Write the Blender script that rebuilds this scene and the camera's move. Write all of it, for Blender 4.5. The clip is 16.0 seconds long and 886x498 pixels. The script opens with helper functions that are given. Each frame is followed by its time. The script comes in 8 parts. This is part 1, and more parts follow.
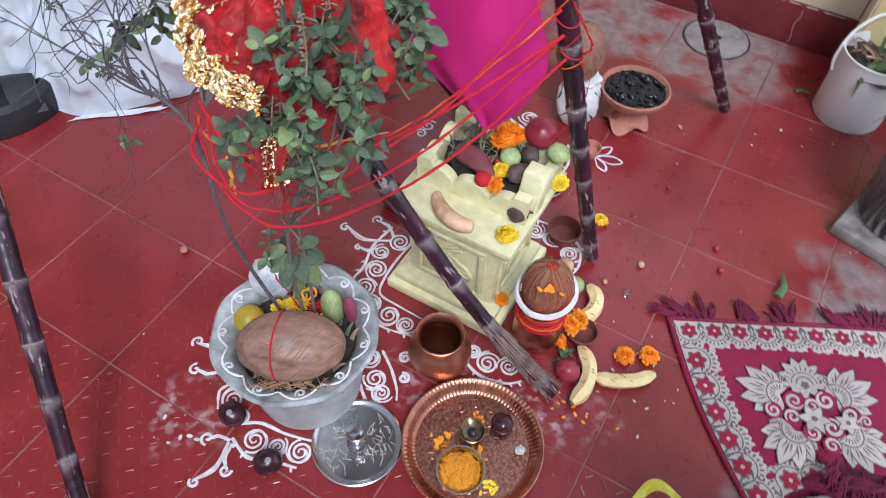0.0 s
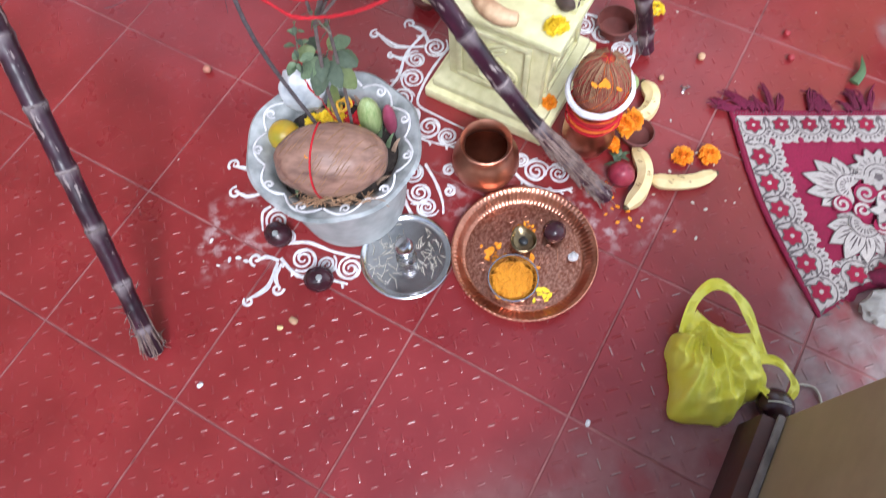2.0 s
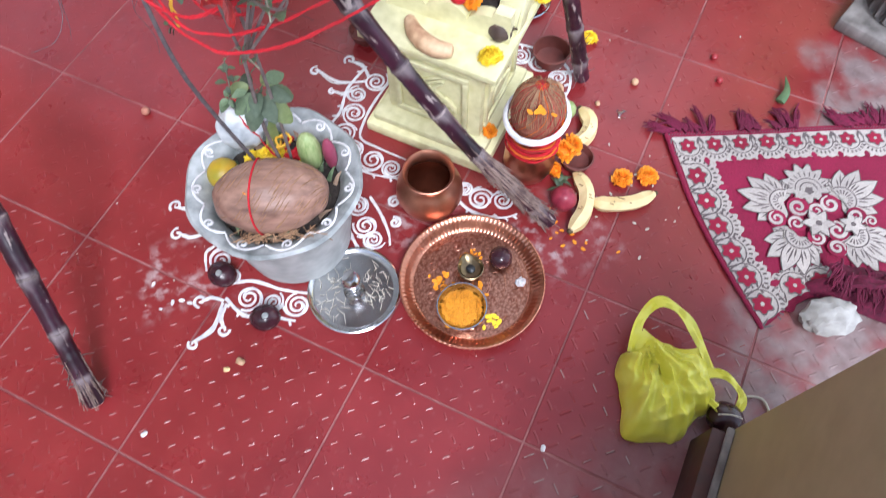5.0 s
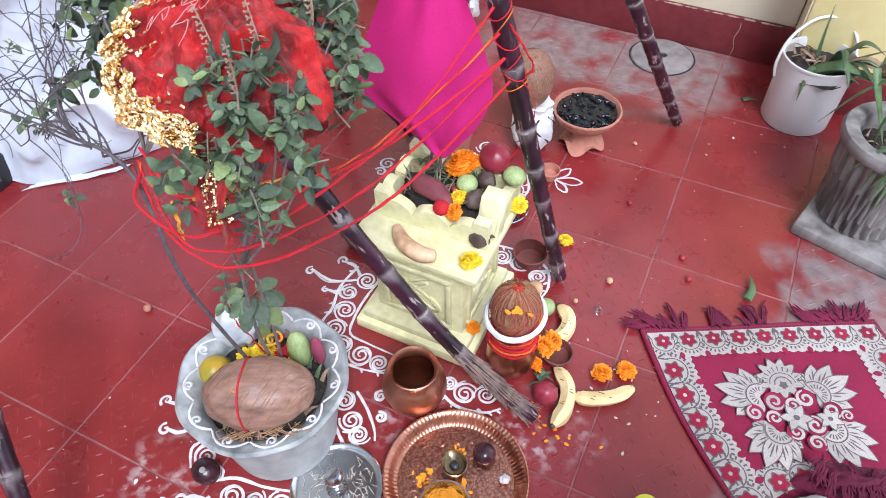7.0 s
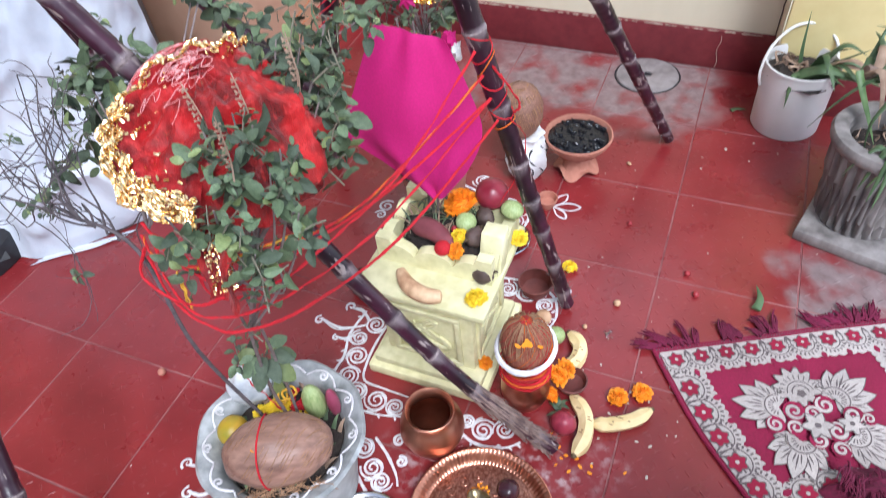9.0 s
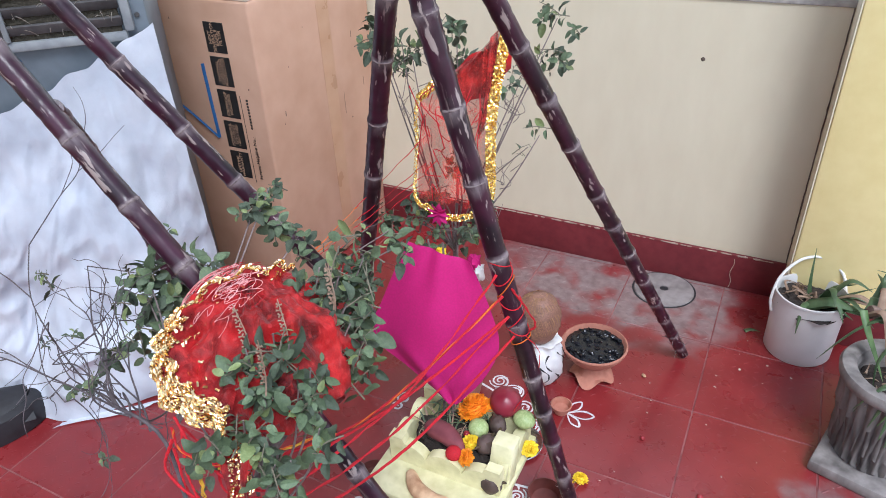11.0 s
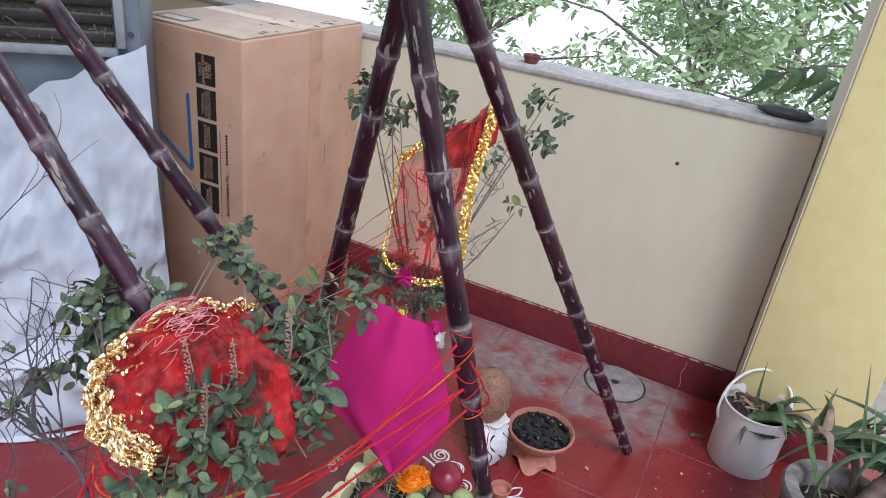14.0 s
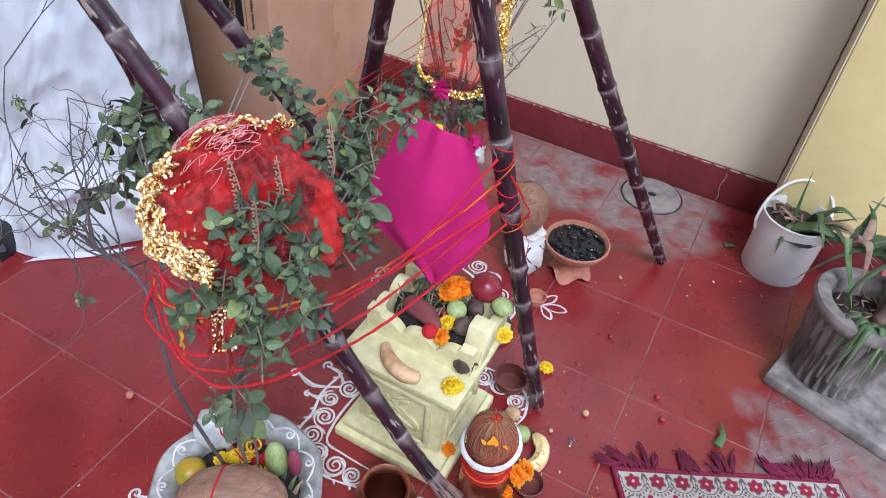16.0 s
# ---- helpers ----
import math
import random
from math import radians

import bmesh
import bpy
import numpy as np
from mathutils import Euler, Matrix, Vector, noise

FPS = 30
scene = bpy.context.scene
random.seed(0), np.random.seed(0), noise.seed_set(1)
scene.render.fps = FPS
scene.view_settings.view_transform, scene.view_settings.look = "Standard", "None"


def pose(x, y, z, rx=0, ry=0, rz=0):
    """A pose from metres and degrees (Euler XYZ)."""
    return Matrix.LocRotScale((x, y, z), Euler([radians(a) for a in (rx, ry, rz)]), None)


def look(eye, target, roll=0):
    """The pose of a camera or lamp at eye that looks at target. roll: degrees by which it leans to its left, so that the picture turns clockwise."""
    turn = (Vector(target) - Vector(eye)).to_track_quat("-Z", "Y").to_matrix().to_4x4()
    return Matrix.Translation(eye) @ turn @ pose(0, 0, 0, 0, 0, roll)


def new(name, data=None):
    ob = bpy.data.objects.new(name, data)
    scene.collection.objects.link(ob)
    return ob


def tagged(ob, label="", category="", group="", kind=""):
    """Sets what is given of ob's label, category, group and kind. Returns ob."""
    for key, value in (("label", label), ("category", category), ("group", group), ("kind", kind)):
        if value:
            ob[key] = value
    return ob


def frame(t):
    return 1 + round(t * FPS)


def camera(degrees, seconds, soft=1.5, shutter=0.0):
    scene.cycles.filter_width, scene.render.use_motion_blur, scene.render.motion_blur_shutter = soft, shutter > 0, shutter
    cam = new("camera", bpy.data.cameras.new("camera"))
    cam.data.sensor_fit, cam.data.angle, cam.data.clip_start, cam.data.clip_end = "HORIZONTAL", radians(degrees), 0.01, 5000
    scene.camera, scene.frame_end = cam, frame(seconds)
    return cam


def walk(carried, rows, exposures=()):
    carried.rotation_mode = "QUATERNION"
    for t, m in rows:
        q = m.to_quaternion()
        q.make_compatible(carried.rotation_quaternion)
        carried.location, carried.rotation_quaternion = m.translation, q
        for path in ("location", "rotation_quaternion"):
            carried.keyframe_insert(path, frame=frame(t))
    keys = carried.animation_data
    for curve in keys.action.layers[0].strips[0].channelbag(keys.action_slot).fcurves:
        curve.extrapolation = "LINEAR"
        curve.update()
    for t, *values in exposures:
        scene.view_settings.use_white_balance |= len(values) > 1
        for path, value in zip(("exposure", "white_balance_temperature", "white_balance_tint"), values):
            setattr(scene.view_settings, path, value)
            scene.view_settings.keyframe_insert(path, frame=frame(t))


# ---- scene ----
cam = camera(65.5, 16.0, soft=0.9, shutter=0.5)
PATH = [
    (0, (0.278, -0.244, 1.249), (-0.301, 0.825, -0.339), 2.5),
    (0.5, (0.258, -0.254, 1.196), (-0.353, 0.87, -0.341), 6.0),
    (1, (0.248, -0.255, 1.188), (-0.341, 0.759, -0.433), 4.0),
    (1.5, (0.245, -0.249, 1.177), (-0.246, 0.62, -0.556), 3.5),
    (2, (0.254, -0.248, 1.171), (-0.194, 0.4, -0.667), -5.9),
    (2.5, (0.248, -0.254, 1.16), (-0.143, 0.327, -0.713), -3.6),
    (3, (0.248, -0.254, 1.166), (-0.103, 0.358, -0.706), -1.7),
    (3.2, (0.257, -0.258, 1.156), (-0.068, 0.356, -0.72), 0.8),
    (5.3, (0.285, -0.241, 1.17), (-0.125, 0.636, -0.58), -0.3),
    (5.5, (0.289, -0.243, 1.181), (-0.156, 0.791, -0.473), 1.6),
    (6, (0.297, -0.242, 1.204), (-0.322, 0.856, -0.349), -1.4),
    (6.5, (0.306, -0.244, 1.215), (-0.292, 0.887, -0.322), 0.2),
    (7, (0.312, -0.241, 1.227), (-0.263, 0.941, -0.281), -0.8),
    (7.5, (0.319, -0.24, 1.234), (-0.31, 0.93, -0.261), -4.3),
    (8, (0.322, -0.233, 1.24), (-0.294, 0.943, -0.256), -7.0),
    (8.5, (0.317, -0.233, 1.237), (-0.294, 0.917, -0.282), -7.2),
    (9, (0.317, -0.231, 1.25), (-0.3, 1.0, -0.201), -6.5),
    (9.5, (0.315, -0.229, 1.281), (-0.431, 1.079, -0.035), -7.8),
    (10, (0.319, -0.227, 1.324), (-0.471, 1.215, 0.186), -4.5),
    (10.2, (0.342, -0.237, 1.352), (-0.475, 1.229, 0.264), -2.7),
    (12.5, (0.306, -0.246, 1.326), (-0.397, 1.302, 0.273), -2.4),
    (13, (0.295, -0.224, 1.35), (-0.36, 1.335, 0.281), -0.6),
    (13.5, (0.312, -0.243, 1.335), (-0.386, 1.384, 0.405), 1.1),
    (14, (0.315, -0.241, 1.33), (-0.41, 1.4, 0.446), 7.4),
    (14.5, (0.344, -0.25, 1.329), (-0.38, 1.354, 0.378), 7.8),
    (15, (0.324, -0.236, 1.334), (-0.381, 1.236, 0.177), 7.3),
    (15.1, (0.298, -0.214, 1.347), (-0.367, 1.197, 0.095), 7.1),
    (15.5, (0.31, -0.24, 1.319), (-0.346, 1.139, 0.028), 5.9),
    (16, (0.297, -0.237, 1.319), (-0.329, 1.12, -0.011), 6.0),
]
walk(cam, [(t, look(eye, target, roll)) for t, eye, target, roll in PATH],
     exposures=[(t, stops, 5750, 10) for t, stops in ((0, 0.20), (1.0, 0.30), (1.6, 0.50), (2.5, 0.72), (3.2, 0.74), (5.3, 0.66), (8.5, 0.62), (10, 0.41), (13.4, 0.27), (14, 0.0), (14.5, -0.08), (15, 0.06), (16, 0.24))])

# ---- light ----
world = bpy.data.worlds.new("overcast_sky")
scene.world = world
world.use_nodes = True
wn, wl = world.node_tree.nodes, world.node_tree.links
sky = wn.new("ShaderNodeTexSky")
sky.sky_type = "NISHITA"
sky.sun_disc = False
sky.sun_elevation, sky.sun_rotation = radians(53), radians(142)
sky.dust_density, sky.air_density = 1.0, 1.0
grey = wn.new("ShaderNodeHueSaturation")
grey.inputs["Saturation"].default_value = 0.45
wl.new(sky.outputs[0], grey.inputs["Color"])
wl.new(grey.outputs[0], wn["Background"].inputs["Color"])
wn["Background"].inputs["Strength"].default_value = 0.165
sun_data = bpy.data.lights.new("sun", "SUN")
sun_data.energy, sun_data.angle, sun_data.color = 2.2, radians(22), (1.0, 0.98, 0.96)
sun = new("sun", sun_data)
sun.matrix_world = look((1.30, -1.25, 3.0), (-0.1, 0.5, 0))


# ---- materials ----
def shader(name):
    m = bpy.data.materials.new(name)
    m.use_nodes = True
    return m, m.node_tree.nodes, m.node_tree.links, m.node_tree.nodes["Principled BSDF"]


def ramp(n, l, src, stops):
    r = n.new("ShaderNodeValToRGB")
    r.color_ramp.elements[0].position, r.color_ramp.elements[0].color = stops[0][0], (*stops[0][1], 1)
    r.color_ramp.elements[1].position, r.color_ramp.elements[1].color = stops[-1][0], (*stops[-1][1], 1)
    for p, c in stops[1:-1]:
        r.color_ramp.elements.new(p).color = (*c, 1)
    l.new(src, r.inputs[0])
    return r.outputs[0]


def grain(n, l, scale, detail=6, stretch=None, coord="Object"):
    tc = n.new("ShaderNodeTexCoord")
    src = tc.outputs[coord]
    if stretch:
        mp = n.new("ShaderNodeMapping")
        mp.inputs["Scale"].default_value = stretch
        l.new(src, mp.inputs[0])
        src = mp.outputs[0]
    t = n.new("ShaderNodeTexNoise")
    t.inputs["Scale"].default_value, t.inputs["Detail"].default_value = scale, detail
    l.new(src, t.inputs["Vector"])
    return t.outputs["Fac"]


def mixc(n, l, fac, a, b, blend="MIX"):
    m = n.new("ShaderNodeMix")
    m.data_type, m.blend_type = "RGBA", blend
    for k, v in ((0, fac), (6, a), (7, b)):
        if isinstance(v, (int, float)):
            m.inputs[k].default_value = v
        elif isinstance(v, tuple):
            m.inputs[k].default_value = (*v, 1)
        else:
            l.new(v, m.inputs[k])
    return m.outputs[2]


def bump(n, l, b, height, strength=0.3, dist=0.002):
    bp = n.new("ShaderNodeBump")
    bp.inputs["Strength"].default_value, bp.inputs["Distance"].default_value = strength, dist
    l.new(height, bp.inputs["Height"])
    l.new(bp.outputs[0], b.inputs["Normal"])


def stuff_mat(name, dark, light, scale=40, rough=0.6, metal=0.0, big=5, relief=0.25, dist=0.002, stretch=None, spread=0.12, sheen=0.0, coord="Object"):
    """Two scales of variation between dark and light, with fine relief and a small change from piece to piece."""
    m, n, l, b = shader(name)
    fine, broad = grain(n, l, scale, 6, stretch, coord), grain(n, l, big, 3, None, coord)
    mixed = mixc(n, l, 0.45, fine, broad)
    col = ramp(n, l, mixed, ((0.32, dark), (0.66, light)))
    if spread:
        oi = n.new("ShaderNodeObjectInfo")
        hs = n.new("ShaderNodeHueSaturation")
        mr = n.new("ShaderNodeMapRange")
        mr.inputs[3].default_value, mr.inputs[4].default_value = 1 - spread, 1 + spread
        l.new(oi.outputs["Random"], mr.inputs[0])
        l.new(mr.outputs[0], hs.inputs["Value"])
        l.new(col, hs.inputs["Color"])
        col = hs.outputs[0]
    l.new(col, b.inputs["Base Color"])
    rr = n.new("ShaderNodeMapRange")
    rr.inputs[3].default_value, rr.inputs[4].default_value = max(0.03, rough - 0.1), min(1, rough + 0.1)
    l.new(fine, rr.inputs[0])
    l.new(rr.outputs[0], b.inputs["Roughness"])
    b.inputs["Metallic"].default_value = metal
    if sheen:
        b.inputs["Sheen Weight"].default_value = sheen
    if relief:
        bump(n, l, b, fine, relief, dist)
    return m


def floor_paint(name, red_a, red_b, worn_a, worn_b, bare):
    """Red floor paint, worn to grey cement round the drain and along the planter side."""
    m, n, l, b = shader(name)
    geo = n.new("ShaderNodeNewGeometry")
    sep = n.new("ShaderNodeSeparateXYZ")
    l.new(geo.outputs["Position"], sep.inputs[0])

    def noise_w(scale, detail=6):
        t = n.new("ShaderNodeTexNoise")
        t.inputs["Scale"].default_value, t.inputs["Detail"].default_value = scale, detail
        l.new(geo.outputs["Position"], t.inputs["Vector"])
        return t.outputs["Fac"]

    def step(src, lo, hi):
        r = n.new("ShaderNodeMapRange")
        r.interpolation_type = "SMOOTHSTEP"
        r.inputs[1].default_value, r.inputs[2].default_value = lo, hi
        l.new(src, r.inputs[0])
        return r.outputs[0]

    def op(kind, a, c):
        q = n.new("ShaderNodeMath")
        q.operation = kind
        for k, v in ((0, a), (1, c)):
            if isinstance(v, (int, float)):
                q.inputs[k].default_value = v
            else:
                l.new(v, q.inputs[k])
        return q.outputs[0]

    wob = op("MULTIPLY", op("SUBTRACT", noise_w(6), 0.5), 0.55)
    x, y = op("ADD", sep.outputs[0], wob), op("ADD", sep.outputs[1], wob)
    back = op("MULTIPLY", step(y, 1.40, 1.56), op("SUBTRACT", 1.0, step(x, 0.26, 0.36)))
    back = op("MULTIPLY", back, step(x, -0.62, -0.25))
    side = step(x, 0.53, 0.64)
    side = op("MULTIPLY", side, op("SUBTRACT", 1.0, step(y, 1.06, 1.22)))
    # Near wedge: part real wear, part sky sheen painted in as grey.
    near = op("MULTIPLY", step(op("SUBTRACT", op("MULTIPLY", x, 1.2), y), 0.34, 0.56), 0.45)
    worn = op("MAXIMUM", op("MAXIMUM", back, side), near)
    worn = op("MULTIPLY", worn, step(noise_w(11, 9), 0.22, 0.56))
    red = ramp(n, l, noise_w(7), ((0.3, red_a), (0.7, red_b)))
    dust = step(noise_w(60, 8), 0.60, 0.78)
    red = mixc(n, l, op("MULTIPLY", dust, 0.22), red, (0.42, 0.22, 0.2))
    for cx, cy, r in ((-0.075, 0.285, 0.085), (-0.37, 0.03, 0.11), (0.20, 0.37, 0.12), (-0.30, 0.40, 0.07)):
        dx, dy = op("SUBTRACT", x, cx), op("SUBTRACT", y, cy)
        away = op("SQRT", op("ADD", op("MULTIPLY", dx, dx), op("MULTIPLY", dy, dy)), 0)
        smear = op("MULTIPLY", op("SUBTRACT", 1.0, step(away, r * 0.2, r)), step(noise_w(40, 8), 0.46, 0.66))
        red = mixc(n, l, op("MULTIPLY", smear, 0.55), red, (0.60, 0.52, 0.52))
    cement = ramp(n, l, noise_w(35, 8), ((0.3, worn_a), (0.7, worn_b)))
    col = mixc(n, l, op("MULTIPLY", worn, bare), red, cement)
    l.new(col, b.inputs["Base Color"])
    rough = n.new("ShaderNodeMapRange")
    rough.inputs[3].default_value, rough.inputs[4].default_value = 0.20, 0.38
    l.new(noise_w(9), rough.inputs[0])
    l.new(op("ADD", rough.outputs[0], op("MULTIPLY", worn, 0.3)), b.inputs["Roughness"])
    b.inputs["Specular IOR Level"].default_value = 0.62
    bump(n, l, b, noise_w(120, 4), 0.12, 0.001)
    return m


M = {}
M["tile"] = floor_paint("red_floor_paint", (0.182, 0.0145, 0.0175), (0.262, 0.027, 0.0300), (0.165, 0.125, 0.122), (0.285, 0.235, 0.23), 0.86)
# The first two tip colours paint in glints on the floor's raised bars.
M["tip"] = stuff_mat("faint_glint_tip", (0.19, 0.026, 0.027), (0.265, 0.062, 0.060), 90, 0.35)
M["glint_tip"] = stuff_mat("strong_glint_tip", (0.26, 0.075, 0.075), (0.39, 0.195, 0.19), 90, 0.6)
M["worn_tip"] = stuff_mat("bare_grain_tip", (0.20, 0.125, 0.12), (0.36, 0.27, 0.26), 90, 0.7)
M["grout"] = stuff_mat("pale_joint", (0.12, 0.022, 0.024), (0.32, 0.14, 0.135), 25, 0.8)
M["cream"] = stuff_mat("cream_wall_paint", (0.655, 0.59, 0.435), (0.705, 0.645, 0.485), 14, 0.75, big=1.1, relief=0.10, stretch=(1.5, 1.5, 0.55))
M["yellow_wall"] = stuff_mat("yellow_wall_paint", (0.77, 0.64, 0.285), (0.84, 0.72, 0.355), 25, 0.7, big=2, relief=0.1)
M["skirting"] = stuff_mat("red_oxide_skirting", (0.115, 0.012, 0.017), (0.175, 0.024, 0.029), 40, 0.45, relief=0.2)
M["cement"] = stuff_mat("grey_cement", (0.24, 0.225, 0.215), (0.46, 0.44, 0.42), 45, 0.9, big=9, relief=0.6, dist=0.003)
M["beige"] = stuff_mat("beige_wall_paint", (0.24, 0.185, 0.105), (0.33, 0.26, 0.155), 25, 0.6, big=3, relief=0.1)
M["cane"] = None
M["altar"] = stuff_mat("pale_yellow_paint", (0.56, 0.53, 0.27), (0.82, 0.78, 0.50), 42, 0.6, big=8, relief=0.6, dist=0.002)
M["copper"] = stuff_mat("polished_copper", (0.42, 0.165, 0.105), (0.64, 0.30, 0.20), 50, 0.32, 1.0, relief=0.1, dist=0.0005)
M["steel"] = stuff_mat("stainless_steel", (0.46, 0.46, 0.47), (0.64, 0.64, 0.65), 60, 0.18, 1.0, relief=0.05, dist=0.0004)
M["potgrey"] = stuff_mat("grey_painted_cement", (0.22, 0.235, 0.235), (0.46, 0.475, 0.475), 30, 0.5, big=9, relief=0.35)
M["white"] = stuff_mat("white_paste", (0.50, 0.47, 0.49), (0.82, 0.82, 0.84), 70, 0.85, relief=0.5)
M["carton"] = stuff_mat("brown_cardboard", (0.47, 0.275, 0.18), (0.59, 0.37, 0.26), 9, 0.75, big=3, relief=0.05)
M["sheet"] = stuff_mat("white_tarpaulin", (0.47, 0.51, 0.59), (0.66, 0.695, 0.765), 12, 0.45, relief=0.7, dist=0.012)
M["soil"] = stuff_mat("dark_soil", (0.014, 0.010, 0.009), (0.06, 0.045, 0.038), 120, 0.95, relief=0.9, dist=0.006)
M["black"] = stuff_mat("black_rubber", (0.012, 0.012, 0.014), (0.04, 0.04, 0.045), 60, 0.45)
M["pink"] = stuff_mat("magenta_satin", (0.46, 0.004, 0.135), (0.60, 0.008, 0.19), 260, 0.8, big=6, relief=0.2, dist=0.0006)
M["rug"] = stuff_mat("maroon_pile", (0.165, 0.004, 0.030), (0.260, 0.008, 0.050), 260, 0.95, big=9, relief=0.7, dist=0.0015)
M["plastic_white"] = stuff_mat("white_plastic", (0.66, 0.65, 0.63), (0.80, 0.79, 0.78), 12, 0.4, relief=0.05)
M["planter"] = stuff_mat("weathered_cement", (0.065, 0.056, 0.053), (0.33, 0.30, 0.285), 30, 0.9, big=10, relief=0.6, dist=0.003, stretch=(1, 1, 0.3))
M["leaf"] = stuff_mat("tulsi_leaf", (0.055, 0.088, 0.046), (0.140, 0.190, 0.100), 45, 0.60, spread=0.35, relief=0.2)
# Skirting red darkened to paint in the shadow below the beige wall.
M["shadowed_skirting"] = stuff_mat("shadowed_skirting", (0.035, 0.012, 0.012), (0.075, 0.022, 0.02), 40, 0.6, relief=0.3)
M["stem"] = stuff_mat("woody_stem", (0.11, 0.085, 0.08), (0.25, 0.20, 0.19), 90, 0.8, relief=0.4)


def cane_mat():
    """Dark rind with waxy streaks that run along the stalk, by the "rind" coordinates of the mesh."""
    m, n, l, b = shader("purple_cane_rind")
    at = n.new("ShaderNodeAttribute")
    at.attribute_name = "rind"

    def streak(scale, detail, stretch):
        mp, t = n.new("ShaderNodeMapping"), n.new("ShaderNodeTexNoise")
        mp.inputs["Scale"].default_value = stretch
        t.inputs["Scale"].default_value, t.inputs["Detail"].default_value = scale, detail
        l.new(at.outputs["Vector"], mp.inputs[0])
        l.new(mp.outputs[0], t.inputs["Vector"])
        return t.outputs["Fac"]

    skin = ramp(n, l, streak(30, 5, (1, 1, 0.4)), ((0.35, (0.013, 0.006, 0.011)), (0.7, (0.056, 0.012, 0.029))))
    wax = ramp(n, l, streak(170, 8, (1, 1, 0.10)), ((0.60, (0, 0, 0)), (0.70, (0.7, 0.7, 0.7))))
    spot = ramp(n, l, streak(22, 5, (1, 1, 0.8)), ((0.50, (0, 0, 0)), (0.62, (1, 1, 1))))
    mask = mixc(n, l, 1.0, wax, spot, "MULTIPLY")
    near = n.new("ShaderNodeAttribute")
    near.attribute_name = "bloom"
    dust = ramp(n, l, streak(60, 6, (1, 1, 0.35)), ((0.30, (0.0, 0.0, 0.0)), (0.62, (1, 1, 1))))
    dust = mixc(n, l, 1.0, dust, near.outputs["Color"], "MULTIPLY")
    scuff = ramp(n, l, streak(95, 6, (1, 1, 0.22)), ((0.615, (0, 0, 0)), (0.65, (0.85, 0.85, 0.85))))
    col = mixc(n, l, mask, skin, (0.34, 0.26, 0.25))
    col = mixc(n, l, ramp(n, l, streak(14, 4, (1, 1, 0.8)), ((0.52, (0, 0, 0)), (0.70, (0.75, 0.75, 0.75)))), col, (0.016, 0.009, 0.013))
    col = mixc(n, l, scuff, col, (0.36, 0.29, 0.27))
    l.new(mixc(n, l, dust, col, (0.235, 0.19, 0.20)), b.inputs["Base Color"])
    rg = n.new("ShaderNodeMapRange")
    rg.inputs[3].default_value, rg.inputs[4].default_value = 0.30, 0.75
    l.new(dust, rg.inputs[0])
    l.new(rg.outputs[0], b.inputs["Roughness"])
    bump(n, l, b, streak(110, 6, (1, 1, 0.1)), 0.3, 0.001)
    return m


M["cane"] = cane_mat()
M["cane_ring"] = stuff_mat("cane_node_bloom", (0.06, 0.038, 0.042), (0.32, 0.26, 0.255), 120, 0.75, relief=0.5)


# ---- mesh helpers ----
def mesh_of(name, bm, mat, smooth=True):
    me = bpy.data.meshes.new(name)
    bmesh.ops.recalc_face_normals(bm, faces=bm.faces[:])
    bm.to_mesh(me)
    bm.free()
    for mt in mat if isinstance(mat, (list, tuple)) else (mat,):
        me.materials.append(mt)
    if smooth:
        me.shade_smooth()
        me.set_sharp_from_angle(angle=radians(40))
    return me


def part(name, bm, mat, parent, label="", smooth=True, at=(0, 0, 0)):
    ob = new(name, mesh_of(name, bm, mat, smooth))
    ob.parent = parent
    ob.location = at
    return tagged(ob, label)


def thing(name, label, category, at=(0, 0, 0), rz=0.0, group="", kind=""):
    ob = new(name)
    ob.empty_display_size = 0.02
    ob.location, ob.rotation_euler = at, (0, 0, radians(rz))
    return tagged(ob, label, category, group, kind)


def solid(name, bm, mat, label, category, at=(0, 0, 0), rz=0.0, group="", kind="", smooth=True):
    ob = new(name, mesh_of(name, bm, mat, smooth))
    ob.location, ob.rotation_euler = at, (0, 0, radians(rz))
    return tagged(ob, label, category, group, kind)


def block(x0, x1, y0, y1, z0, z1, bevel=0.0, seg=2, bm=None):
    bm = bm or bmesh.new()
    made = bmesh.ops.create_cube(bm, size=1)["verts"]
    bmesh.ops.transform(bm, matrix=Matrix.Translation(((x0 + x1) / 2, (y0 + y1) / 2, (z0 + z1) / 2)) @ Matrix.Diagonal((x1 - x0, y1 - y0, z1 - z0, 1)), verts=made)
    if bevel:
        edges = list({e for v in made for e in v.link_edges})
        bmesh.ops.bevel(bm, geom=edges, offset=bevel, segments=seg, affect="EDGES", profile=0.5)
    return bm


